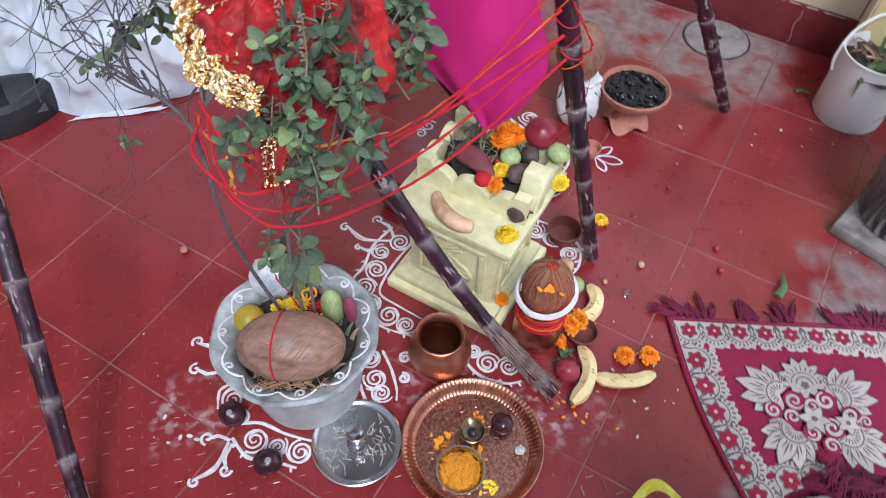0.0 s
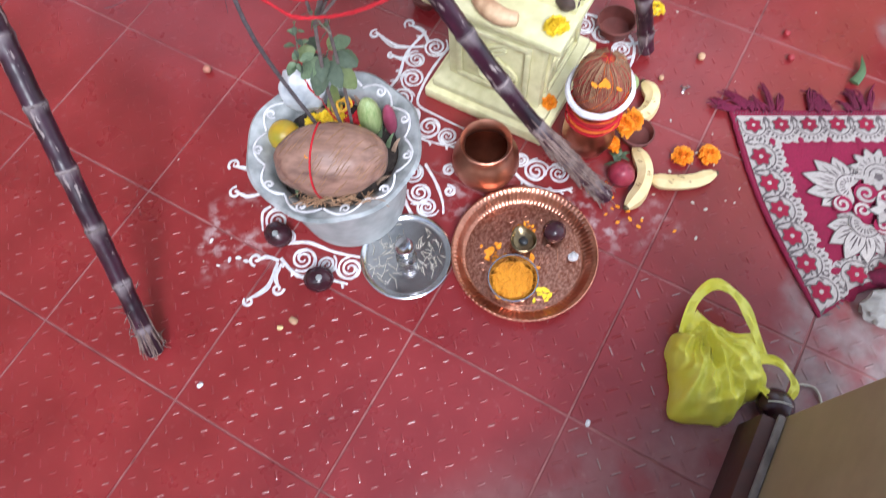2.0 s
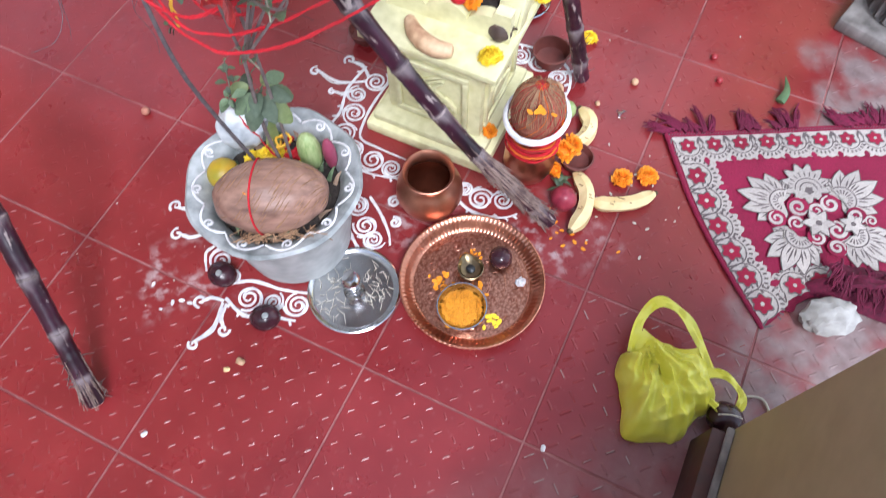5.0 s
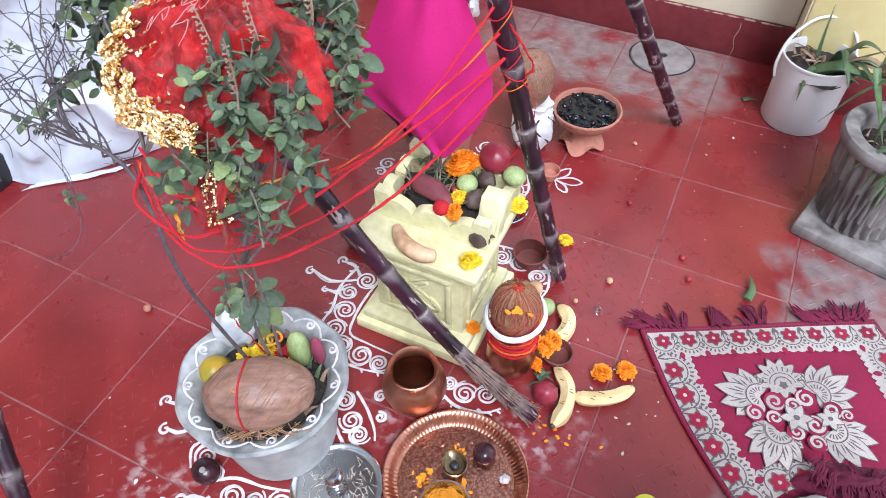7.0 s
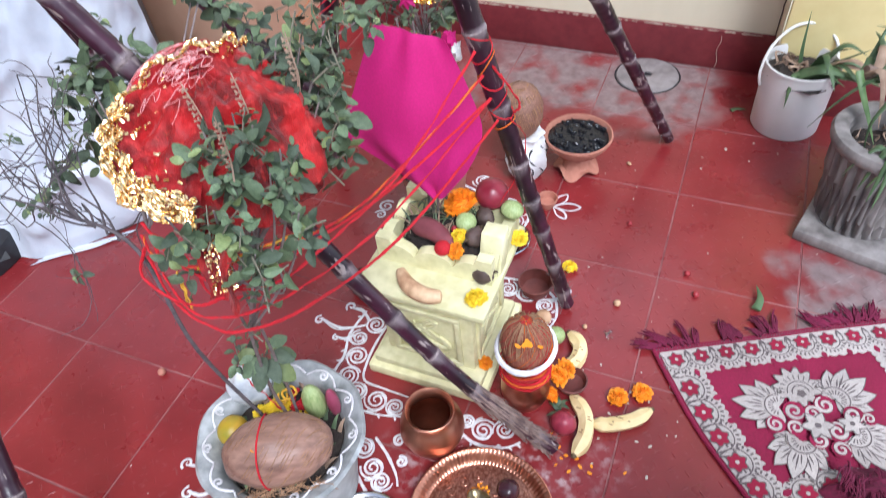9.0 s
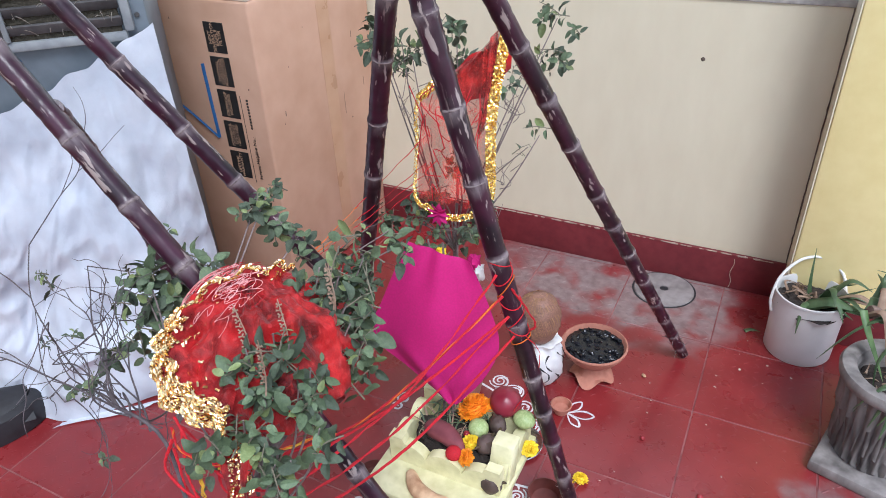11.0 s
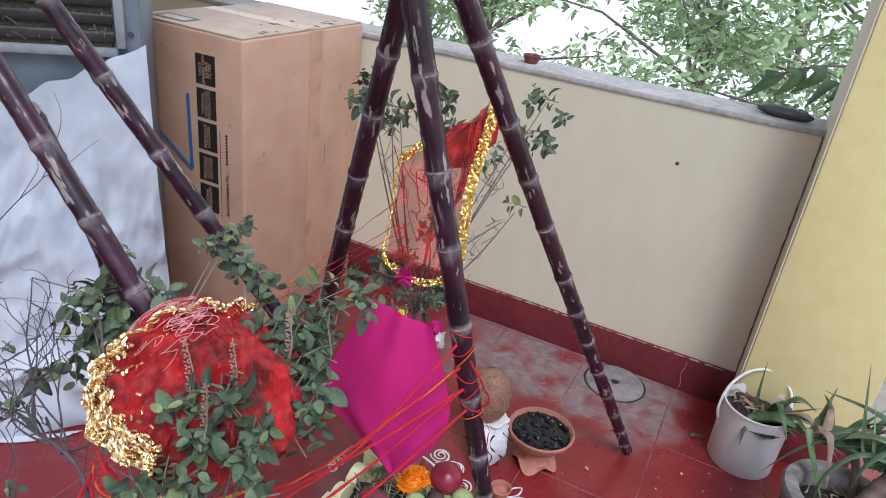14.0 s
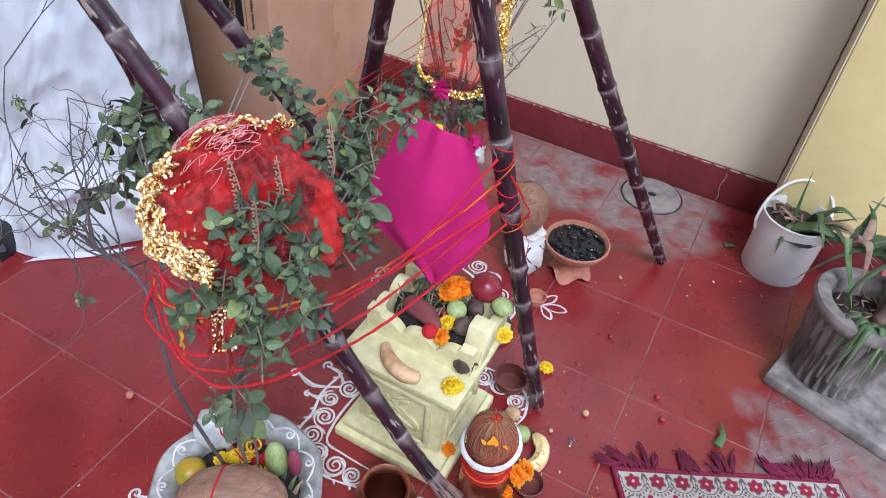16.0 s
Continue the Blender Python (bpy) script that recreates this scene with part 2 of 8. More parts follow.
def lathe(profile, n=48, bm=None, wave=None):
    """A turned form from (radius, height) pairs; wave(angle, radius, height) may shift a point."""
    bm = bm or bmesh.new()
    rings = []
    for r, z in profile:
        if r < 1e-6:
            rings.append([bm.verts.new((0, 0, z))])
            continue
        row = []
        for i in range(n):
            a = 2 * math.pi * i / n
            rr, zz = wave(a, r, z) if wave else (r, z)
            row.append(bm.verts.new((rr * math.cos(a), rr * math.sin(a), zz)))
        rings.append(row)
    for a, b in zip(rings, rings[1:]):
        for i in range(n):
            j = (i + 1) % n
            if len(a) == 1 and len(b) == 1:
                continue
            if len(a) == 1:
                bm.faces.new((a[0], b[i], b[j]))
            elif len(b) == 1:
                bm.faces.new((a[i], a[j], b[0]))
            else:
                bm.faces.new((a[i], a[j], b[j], b[i]))
    return bm


def smooth_path(pts, per=6):
    pts = [Vector(p) for p in pts]
    if len(pts) < 3:
        return [pts[0].lerp(pts[-1], i / per) for i in range(per + 1)]
    out = []
    for i in range(len(pts) - 1):
        p0, p1, p2, p3 = pts[max(i - 1, 0)], pts[i], pts[i + 1], pts[min(i + 2, len(pts) - 1)]
        for k in range(per):
            t = k / per
            out.append(0.5 * ((2 * p1) + (p2 - p0) * t + (2 * p0 - 5 * p1 + 4 * p2 - p3) * t * t + (3 * p1 - p0 - 3 * p2 + p3) * t ** 3))
    return out + [pts[-1]]


def tube(pts, radius, n=8, bm=None, cap=True, flat=1.0):
    """A round rod along points; radius may be a number or a list; flat squashes it in z."""
    bm = bm or bmesh.new()
    pts = [Vector(p) for p in pts]
    rad = radius if isinstance(radius, (list, tuple)) else [radius] * len(pts)
    rows, side = [], None
    for i, p in enumerate(pts):
        d = (pts[min(i + 1, len(pts) - 1)] - pts[max(i - 1, 0)]).normalized()
        if side is None:
            side = d.orthogonal().normalized()
            if flat != 1.0:
                side = Vector((0, 0, 1)).cross(d).normalized() if abs(d.z) < 0.95 else side
        side = (side - d * side.dot(d)).normalized()
        up = d.cross(side)
        rows.append([bm.verts.new(p + rad[i] * (math.cos(2 * math.pi * k / n) * side + flat * math.sin(2 * math.pi * k / n) * up)) for k in range(n)])
    for a, b in zip(rows, rows[1:]):
        for k in range(n):
            bm.faces.new((a[k], a[(k + 1) % n], b[(k + 1) % n], b[k]))
    if cap:
        bm.faces.new(rows[0][::-1])
        bm.faces.new(rows[-1])
    return bm


def grid(fn, nu, nv, thick=0.0):
    """A sheet from fn(u, v); thick gives it a second side."""
    bm = bmesh.new()
    vs = [[bm.verts.new(fn(i / nu, j / nv)) for j in range(nv + 1)] for i in range(nu + 1)]
    for i in range(nu):
        for j in range(nv):
            bm.faces.new((vs[i][j], vs[i + 1][j], vs[i + 1][j + 1], vs[i][j + 1]))
    if thick:
        bmesh.ops.recalc_face_normals(bm, faces=bm.faces[:])
        bmesh.ops.solidify(bm, geom=bm.faces[:], thickness=thick)
    return bm


def blob(rx, ry, rz, rough=0.0, seg=20, bm=None, at=(0, 0, 0), freq=3.0, seed=0.0):
    """A rounded body with an uneven skin."""
    bm = bm or bmesh.new()
    made = bmesh.ops.create_uvsphere(bm, u_segments=seg, v_segments=max(6, seg * 2 // 3), radius=1)["verts"]
    for v in made:
        k = 1 + rough * noise.noise(v.co * freq + Vector((seed, seed * 1.7, 0)))
        v.co = Vector((v.co.x * rx, v.co.y * ry, v.co.z * rz)) * k + Vector(at)
    return bm


rng = random.Random(7)

# ---- structure ----
WALL_Y, TILE = 1.83, 0.30
solid("floor", block(-2.6, 1.9, -1.5, 1.95, -0.12, -0.0015), M["grout"], "red oxide floor with pale tile joints", "floor", kind="structure")
FLOOR = bpy.data.objects["floor"]
solid("storey_below", block(-2.74, 1.9, -1.62, 2.0, -4.0, -0.1205), M["cream"], "plain cream storey under the terrace", "wall", kind="structure")

bm = block(-2.6, 0.462, WALL_Y, WALL_Y + 0.14, -0.1, 0.90)
solid("wall_back", bm, M["cream"], "cream painted parapet wall with faint rain streaks", "wall", kind="structure")
solid("wall_coping", block(-2.6, 0.464, WALL_Y - 0.006, WALL_Y + 0.16, 0.9005, 0.918, 0.004), M["cement"], "rough grey cement top of the parapet", "wall", kind="structure")
solid("baseboard", block(-2.6, 0.462, WALL_Y - 0.014, WALL_Y - 0.0005, -0.001, 0.128, 0.003), M["skirting"], "dark red painted cement skirting along the wall", "baseboard", kind="structure")
solid("pillar", block(0.465, 0.79, 1.66, 2.0, -0.1, 2.6, 0.006), M["yellow_wall"], "yellow painted square pillar at the end of the parapet", "pillar", kind="structure")
solid("pillar_side", block(0.461, 0.4645, 1.664, 1.996, -0.1, 2.6), M["cream"], "cream painted side face of the pillar", "pillar", kind="structure")
solid("pillar_baseboard", block(0.452, 0.80, 1.646, 1.6595, -0.001, 0.12, 0.003), M["skirting"], "dark red skirting round the pillar", "baseboard", kind="structure")
solid("wall_side", block(0.58, 0.80, -1.5, 0.135, -0.1, 0.62, 0.004), M["beige"], "beige painted wall end with a dark red skirting", "wall", kind="structure")
solid("wall_side_baseboard", block(0.548, 0.5795, -1.5, 0.122, -0.001, 0.105, 0.003), M["shadowed_skirting"], "red skirting at the foot of the beige wall, coloured as in shadow", "baseboard", kind="structure")
solid("wall_side_ledge", block(0.568, 0.5797, -1.5, 0.130, 0.1055, 0.114, 0.003), M["planter"], "bare cement edge above the skirting", "trim", kind="structure")
# Unseen walls: low behind to let light in, high at left to darken.
solid("wall_near", block(-2.6, 0.58, -1.62, -1.5, -0.1, 0.90), M["cream"], "plain cream parapet wall out of view, kept low to let light in", "wall", kind="structure")
solid("wall_left", block(-2.74, -2.6, -1.62, 1.97, -0.1, 2.4), M["cream"], "plain cream wall out of view, kept high to darken the left side", "wall", kind="structure")

# Unseen slab added overhead; it keeps sky light off the left side.
solid("ceiling", block(-2.6, -0.75, -1.5, 1.97, 2.4, 2.52), M["cream"], "plain cream slab out of view, added to darken the left side", "ceiling", kind="structure")

M["whitewash"] = stuff_mat("spilled_cream_paint", (0.30, 0.20, 0.165), (0.52, 0.43, 0.35), 60, 0.8, relief=0.4)
M["crack"] = stuff_mat("dark_crack", (0.07, 0.05, 0.04), (0.18, 0.14, 0.11), 60, 0.9, relief=0.3)
WALL = bpy.data.objects["wall_back"]
part("nail_hole", blob(0.006, 0.002, 0.006, 0.3, 12, at=(0.115, WALL_Y, 0.735)), M["crack"], WALL, "small dark nail hole")
part("crack", tube([(0.4585 + 0.002 * noise.noise(Vector((i * 0.9, 0, 3))), WALL_Y - 0.001, 0.13 + 0.018 * i) for i in range(44)], [0.0016 + 0.0016 * abs(noise.noise(Vector((i * 1.3, 2, 1)))) for i in range(44)], 5), M["crack"], WALL, "dark crack where the pillar meets the parapet")
BASE = bpy.data.objects["baseboard"]
for k in range(60):
    x = -1.0 + 1.44 * k / 60 + rng.uniform(-0.01, 0.01)
    part("paint_drip", blob(rng.uniform(0.006, 0.016), 0.0016, rng.uniform(0.0012, 0.0035), 0.4, 8, at=(x, WALL_Y - 0.0145, 0.1270), seed=k), M["whitewash"], BASE, "ragged cream paint over the skirting")
part("crack", tube([(0.31 + 0.004 * math.sin(i), WALL_Y - 0.0145, 0.004 + 0.012 * i) for i in range(10)], 0.0011, 4), M["whitewash"], BASE, "pale crack in the skirting")

# ---- canes ----
M["cut_pith"] = stuff_mat("cut_cane_pith", (0.42, 0.34, 0.28), (0.72, 0.64, 0.56), 120, 0.8, relief=0.5)
M["dry_sheath"] = stuff_mat("dry_cane_sheath", (0.07, 0.035, 0.035), (0.36, 0.26, 0.22), 60, 0.9, relief=0.6)
def sugarcane(points, label, thick=0.0175, root=True, seed=0, shaggy=0.0):
    r = random.Random(seed)
    base = Vector(points[0])
    ob = thing("sugarcane", label, "sugarcane", base, group="sugarcane tripod")
    path = smooth_path([Vector(p) - base for p in points], 24)
    length = [0.0]
    for a, b in zip(path, path[1:]):
        length.append(length[-1] + (b - a).length)
    nodes, s = [], 0.05
    while s < length[-1] - 0.04:
        nodes.append(s)
        s += (0.075 + 0.06 * min(1, s / 0.6)) * r.uniform(0.85, 1.2)

    def place(s):
        for i in range(len(path) - 1):
            if length[i + 1] >= s:
                return path[i].lerp(path[i + 1], (s - length[i]) / max(1e-6, length[i + 1] - length[i]))
        return path[-1]

    count, q0 = int(length[-1] / 0.006), seed
    pts, rad = [], []
    for i in range(count + 1):
        s = length[-1] * i / count
        near = min((abs(s - q) for q in nodes), default=1)
        pts.append(place(s) + Vector((r.uniform(-1, 1), r.uniform(-1, 1), 0)) * 0.0004)
        rad.append(thick * (0.84 + 0.22 * min(1, s / 0.6)) * (1.0 + 0.10 * math.exp(-(near / 0.007) ** 2) + 0.02 * r.uniform(-1, 1)) * (1.06 if s < 0.1 else 1.0))
    stalk = part("stalk", tube(pts, rad, 14), M["cane"], ob)
    rind = stalk.data.attributes.new("rind", "FLOAT_VECTOR", "POINT")
    for i in range(count + 1):
        for k in range(14):
            rind.data[i * 14 + k].vector = (thick * math.cos(2 * math.pi * k / 14) + seed, thick * math.sin(2 * math.pi * k / 14), length[-1] * i / count)
    bloom = stalk.data.attributes.new("bloom", "FLOAT", "POINT")
    for i in range(count + 1):
        s = length[-1] * i / count
        below = [q - s for q in nodes if q - s > -0.006]
        gap = min(below) if below else 1
        for k in range(14):
            bloom.data[i * 14 + k].value = max(0.0, 1 - max(0, gap) / (0.020 + 0.009 * math.sin(q0 * 3 + k * 0.9))) if gap < 0.05 else 0.0
    for q in nodes:
        a, b = place(q - 0.0035), place(q + 0.0045)
        part("node_ring", tube([a, a.lerp(b, 0.5), b], [thick * (0.84 + 0.22 * min(1, q / 0.6)) * w for w in (1.03, 1.13, 1.04)], 14, cap=False), M["cane_ring"], ob)
    if shaggy:
        d = (place(0.01) - place(0)).normalized()
        part("cut_end", tube([-d * 0.0015, d * 0.006], [thick * 0.80, thick * 0.86], 14), M["cut_pith"], ob, "pale cut end")
        for k in range(int(620 * shaggy)):
            a, s0 = r.uniform(0, 6.28), r.uniform(0.0, shaggy) ** 1.25
            p, q = place(s0), place(s0 + r.uniform(0.03, 0.09))
            ax = (q - p).normalized()
            side = ax.orthogonal().normalized()
            side = side * math.cos(a) + ax.cross(side) * math.sin(a)
            tip = p - ax * r.uniform(-0.01, 0.02) + side * (thick * 0.9 + r.uniform(0.0, 0.009))
            tip.z = max(tip.z, 0.002 - base.z)
            bm = tube([tip, p.lerp(q, 0.4) + side * thick * 0.97, q + side * thick * 0.92], [0.0006, 0.0013, 0.0005], 5)
            part("dry_fibre", bm, M["dry_sheath"], ob)
    if root:
        for k in range(26):
            bm = bmesh.new()
            a, h = r.uniform(0, 6.28), r.uniform(0.004, 0.12)
            p = place(h) + Vector((math.cos(a), math.sin(a), 0)) * thick
            q = p + Vector((math.cos(a) * r.uniform(0.004, 0.016), math.sin(a) * r.uniform(0.004, 0.016), r.uniform(-0.02, 0.016)))
            q.z = max(q.z, 0.001 - base.z)
            tube([p, q], [0.0011, 0.0004], 4, bm)
            part("root_hair", bm, M["stem"], ob)
    return ob


APEX = (-0.22, 0.60, 1.48)
sugarcane([(0.190, 0.395, 0.016), (0.032, 0.372, 0.190), (-0.117, 0.366, 0.380), (-0.245, 0.358, 0.570), (-0.382, 0.348, 0.753), (-0.496, 0.339, 0.904), (-0.70, 0.32, 1.18)],
          "purple sugarcane leaning low over the yellow altar", 0.0152, seed=1, shaggy=0.24)
sugarcane([(0.123, 0.745, 0.016), (0.02, 0.702, 0.444), (-0.083, 0.658, 0.888), APEX, (-0.28, 0.57, 1.75)], "dark purple sugarcane standing beside the altar", 0.0175, seed=2)
sugarcane([(0.237, 1.405, 0.014), (0.009, 1.0, 0.74), APEX, (-0.3, 0.46, 1.72)], "dark purple sugarcane standing before the cream wall", 0.0165, seed=3)
sugarcane([(-0.643, 1.06, 0.014), (-0.465, 0.914, 0.521), (-0.265, 0.75, 1.106), (-0.11, 0.63, 1.56)], "dark purple sugarcane standing near the cardboard box", 0.0175, seed=4)
sugarcane([(-0.175, 0.917, 0.014), (-0.478, 0.746, 0.524), (-0.709, 0.617, 0.921), (-0.98, 0.47, 1.39)], "purple sugarcane leaning back towards the draped cooler", 0.0165, seed=5)
sugarcane([(-0.375, -0.25, 0.014), (-0.606, -0.028, 0.36), (-0.98, 0.33, 0.92)], "purple sugarcane with a cut white foot on the red floor", 0.0165, seed=6, shaggy=0.05)
sugarcane([(-0.78, 0.717, 0.014), (-0.727, 0.58, 0.45), (-0.727, 0.538, 0.66), (-0.675, 0.435, 0.9), (-0.573, 0.336, 1.02)], "dark sugarcane standing close behind the leaning one", 0.0130, seed=8)

# ---- altar ----
altar = thing("tulsi_altar", "pale yellow painted cement tulsi altar with scalloped rim", "altar", (-0.100, 0.575, 0))
part("plinth", block(-0.131, 0.131, -0.130, 0.130, 0, 0.028, 0.005), M["altar"], altar)
part("plinth_step", block(-0.119, 0.119, -0.118, 0.118, 0.0285, 0.048, 0.006), M["altar"], altar)
part("body", block(-0.096, 0.098, -0.085, 0.105, 0.0485, 0.226, 0.004), M["altar"], altar)
for face, (nx, ny) in (("front", (0, -1)), ("side", (1, 0))):
    for k in range(4):
        w, h, z0 = 0.150, 0.150, 0.062
        if k < 2:
            bm = block(-0.075, 0.075, -0.004, 0.004, (z0, z0 + h - 0.012)[k], (z0 + 0.012, z0 + h)[k], 0.003)
        else:
            bm = block((-0.075, 0.063)[k - 2], (-0.063, 0.075)[k - 2], -0.004, 0.004, z0 + 0.0125, z0 + h - 0.0125, 0.003)
        if nx:
            bmesh.ops.rotate(bm, matrix=Matrix.Rotation(radians(90), 3, "Z"), verts=bm.verts[:])
            bmesh.ops.translate(bm, vec=(0.100, 0.008, 0), verts=bm.verts[:])
        else:
            bmesh.ops.translate(bm, vec=(0, -0.090, 0), verts=bm.verts[:])
        part("panel_moulding", bm, M["altar"], altar)
    for k in range(3):
        pts = [((0.012 + 0.006 * a) * math.cos(a * (1 if k % 2 else -1) + k), 0, 0.135 + 0.03 * (k - 1) + (0.010 + 0.004 * a) * math.sin(a)) for a in [i * 0.35 for i in range(22)]]
        bm = tube(pts, 0.0035, 6)
        if nx:
            bmesh.ops.rotate(bm, matrix=Matrix.Rotation(radians(90), 3, "Z"), verts=bm.verts[:])
            bmesh.ops.translate(bm, vec=(0.0985, 0.008, 0), verts=bm.verts[:])
        else:
            bmesh.ops.translate(bm, vec=(0, -0.0885, 0), verts=bm.verts[:])
        part("relief_scroll", bm, M["altar"], altar)
part("neck_moulding", block(-0.110, 0.110, -0.092, 0.118, 0.2265, 0.238, 0.004), M["altar"], altar)
part("ledge", block(-0.136, 0.130, -0.104, 0.150, 0.2385, 0.254, 0.004), M["altar"], altar)


def scallop(length, thick, low, high, humps, ear):
    """A wall with a wavy top: humps along its run and raised ears at the ends."""
    bm, n = bmesh.new(), 48
    top, bot = [], []
    for i in range(n + 1):
        u = i / n
        z = low + (high - low) * abs(math.sin(math.pi * humps * u)) ** 0.6
        e = min(u, 1 - u) * length
        if e < ear:
            z = high + 0.012
        row = [(-length / 2 + u * length, -thick / 2), (-length / 2 + u * length, thick / 2)]
        top.append([bm.verts.new((*p, z)) for p in row])
        bot.append([bm.verts.new((*p, 0)) for p in row])
    for i in range(n):
        bm.faces.new((top[i][0], top[i + 1][0], top[i + 1][1], top[i][1]))
        for s in (0, 1):
            bm.faces.new((bot[i][s], bot[i + 1][s], top[i + 1][s], top[i][s]))
    for i in (0, n):
        bm.faces.new((bot[i][0], bot[i][1], top[i][1], top[i][0]))
    return bm


for name, (x, y), rz, ln in (("front_rim", (0, -0.012), 0, 0.236), ("back_rim", (0, 0.136), 0, 0.236), ("left_rim", (-0.110, 0.062), 90, 0.126), ("right_rim", (0.110, 0.062), 90, 0.126)):
    ob = part(name, scallop(ln, 0.022, 0.026, 0.050, 3 if rz == 0 else 2, 0.03 if rz == 0 else 0.0), M["altar"], altar, smooth=False, at=(x, y, 0.2545))
    ob.rotation_euler = (0, 0, radians(rz))
bm = block(0.080, 0.126, 0.004, 0.040, 0.2548, 0.336, 0.004)
for v in bm.verts:
    v.co.y += 0.30 * (v.co.z - 0.2548)
part("rim_post", bm, M["altar"], altar, "tall broken corner post of the rim")
part("soil", blob(0.098, 0.062, 0.020, 0.3, 24, at=(0, 0.062, 0.274)), M["soil"], altar, "dark potting soil")

# ---- pot with the large coconut ----
M["rim"] = stuff_mat("flaking_silver_paint", (0.13, 0.145, 0.145), (0.60, 0.62, 0.63), 34, 0.42, 0.15, big=15, relief=0.6)
POT = Vector((-0.232, 0.172, 0))
pot = thing("plant_pot", "grey cement plant pot with a flared silver painted rim", "plant pot", POT)
part("body", lathe([(0, 0.001), (0.092, 0.001), (0.100, 0.006), (0.108, 0.06), (0.114, 0.12), (0.118, 0.168), (0.112, 0.172), (0.108, 0.16), (0.1, 0.1), (0, 0.09)]), M["potgrey"], pot)
part("rim", lathe([(0.108, 0.168), (0.119, 0.169), (0.130, 0.180), (0.142, 0.196), (0.146, 0.206), (0.141, 0.212), (0.130, 0.209), (0.116, 0.199), (0.106, 0.186), (0.103, 0.17), (0.108, 0.168)], 96,
     wave=lambda a, r, z: (r + 0.0015 * math.sin(8 * a) * max(0, (r - 0.11) / 0.03), z + 0.0022 * math.sin(8 * a + 0.9) * max(0, (r - 0.11) / 0.03))), M["rim"], pot)
part("soil", blob(0.104, 0.104, 0.02, 0.3, 24, at=(0, 0, 0.165)), M["soil"], pot, "dark soil")

# ---- more materials ----
M["coconut"] = stuff_mat("coconut_husk", (0.13, 0.058, 0.042), (0.36, 0.185, 0.125), 60, 0.55, big=14, relief=0.45, dist=0.0015, stretch=(1, 5, 5))
M["fibre"] = stuff_mat("coconut_fibre", (0.22, 0.11, 0.06), (0.42, 0.25, 0.14), 120, 0.9, relief=0.6)
M["thread_red"] = stuff_mat("red_thread", (0.36, 0.004, 0.014), (0.62, 0.012, 0.024), 300, 0.8, relief=0.5, dist=0.0005)
M["thread_orange"] = stuff_mat("orange_thread", (0.58, 0.075, 0.008), (0.78, 0.21, 0.02), 300, 0.8, relief=0.5, dist=0.0005)
M["thread_yellow"] = stuff_mat("yellow_thread", (0.62, 0.32, 0.02), (0.80, 0.47, 0.05), 300, 0.8, relief=0.5, dist=0.0005)
M["mari_orange"] = stuff_mat("orange_petal", (0.82, 0.20, 0.004), (0.95, 0.40, 0.012), 90, 0.6, relief=0.2, spread=0.08)
M["mari_yellow"] = stuff_mat("yellow_petal", (0.86, 0.58, 0.010), (0.95, 0.76, 0.04), 90, 0.6, relief=0.2, spread=0.06)
M["banana"] = stuff_mat("banana_skin", (0.62, 0.45, 0.19), (0.83, 0.68, 0.38), 14, 0.5, big=40, relief=0.15)
M["banana_tip"] = stuff_mat("dark_banana_tip", (0.04, 0.025, 0.012), (0.14, 0.09, 0.04), 60, 0.7)
M["banana_spot"] = stuff_mat("brown_banana_spot", (0.20, 0.105, 0.045), (0.38, 0.23, 0.11), 60, 0.7)
M["tuber"] = stuff_mat("tan_skin", (0.34, 0.17, 0.085), (0.72, 0.50, 0.31), 45, 0.6, big=28, relief=0.4)
M["clay"] = stuff_mat("terracotta", (0.33, 0.125, 0.085), (0.50, 0.22, 0.155), 50, 0.85, relief=0.4)
M["clay_dark"] = stuff_mat("dark_red_clay", (0.10, 0.025, 0.02), (0.20, 0.055, 0.045), 50, 0.6, relief=0.3)
M["coal"] = stuff_mat("black_ash", (0.002, 0.002, 0.003), (0.012, 0.012, 0.016), 70, 0.15, relief=1.0, dist=0.004)
M["aubergine"] = stuff_mat("dark_purple_skin", (0.018, 0.006, 0.010), (0.07, 0.02, 0.03), 30, 0.25, relief=0.05)
M["green_fruit"] = stuff_mat("pale_green_skin", (0.22, 0.33, 0.10), (0.50, 0.56, 0.28), 70, 0.45, stretch=(4, 4, 0.6), relief=0.15)
M["red_fruit"] = stuff_mat("red_apple_skin", (0.24, 0.015, 0.025), (0.40, 0.045, 0.05), 25, 0.3, relief=0.1)
M["orange_fruit"] = stuff_mat("half_ripe_orange", (0.16, 0.22, 0.02), (0.74, 0.36, 0.02), 22, 0.4, relief=0.25)
M["purple_veg"] = stuff_mat("pink_purple_skin", (0.20, 0.03, 0.06), (0.36, 0.07, 0.13), 40, 0.5)
M["brass"] = stuff_mat("aged_brass", (0.20, 0.145, 0.08), (0.44, 0.34, 0.20), 60, 0.32, 1.0, relief=0.1)
M["turmeric"] = stuff_mat("turmeric_rice", (0.56, 0.19, 0.004), (0.78, 0.33, 0.010), 500, 0.7, relief=0.8, dist=0.002)
M["gold"] = stuff_mat("gold_foil", (0.96, 0.58, 0.17), (1.0, 0.86, 0.55), 300, 0.20, 1.0, big=90, relief=0.0, spread=0.0)
M["deep_gold"] = stuff_mat("deep_gold_foil", (0.86, 0.48, 0.06), (1.0, 0.80, 0.28), 300, 0.24, 1.0, big=60, relief=0.0, spread=0.0)
M["slate"] = stuff_mat("bleached_straw", (0.42, 0.38, 0.31), (0.66, 0.62, 0.54), 60, 0.8)
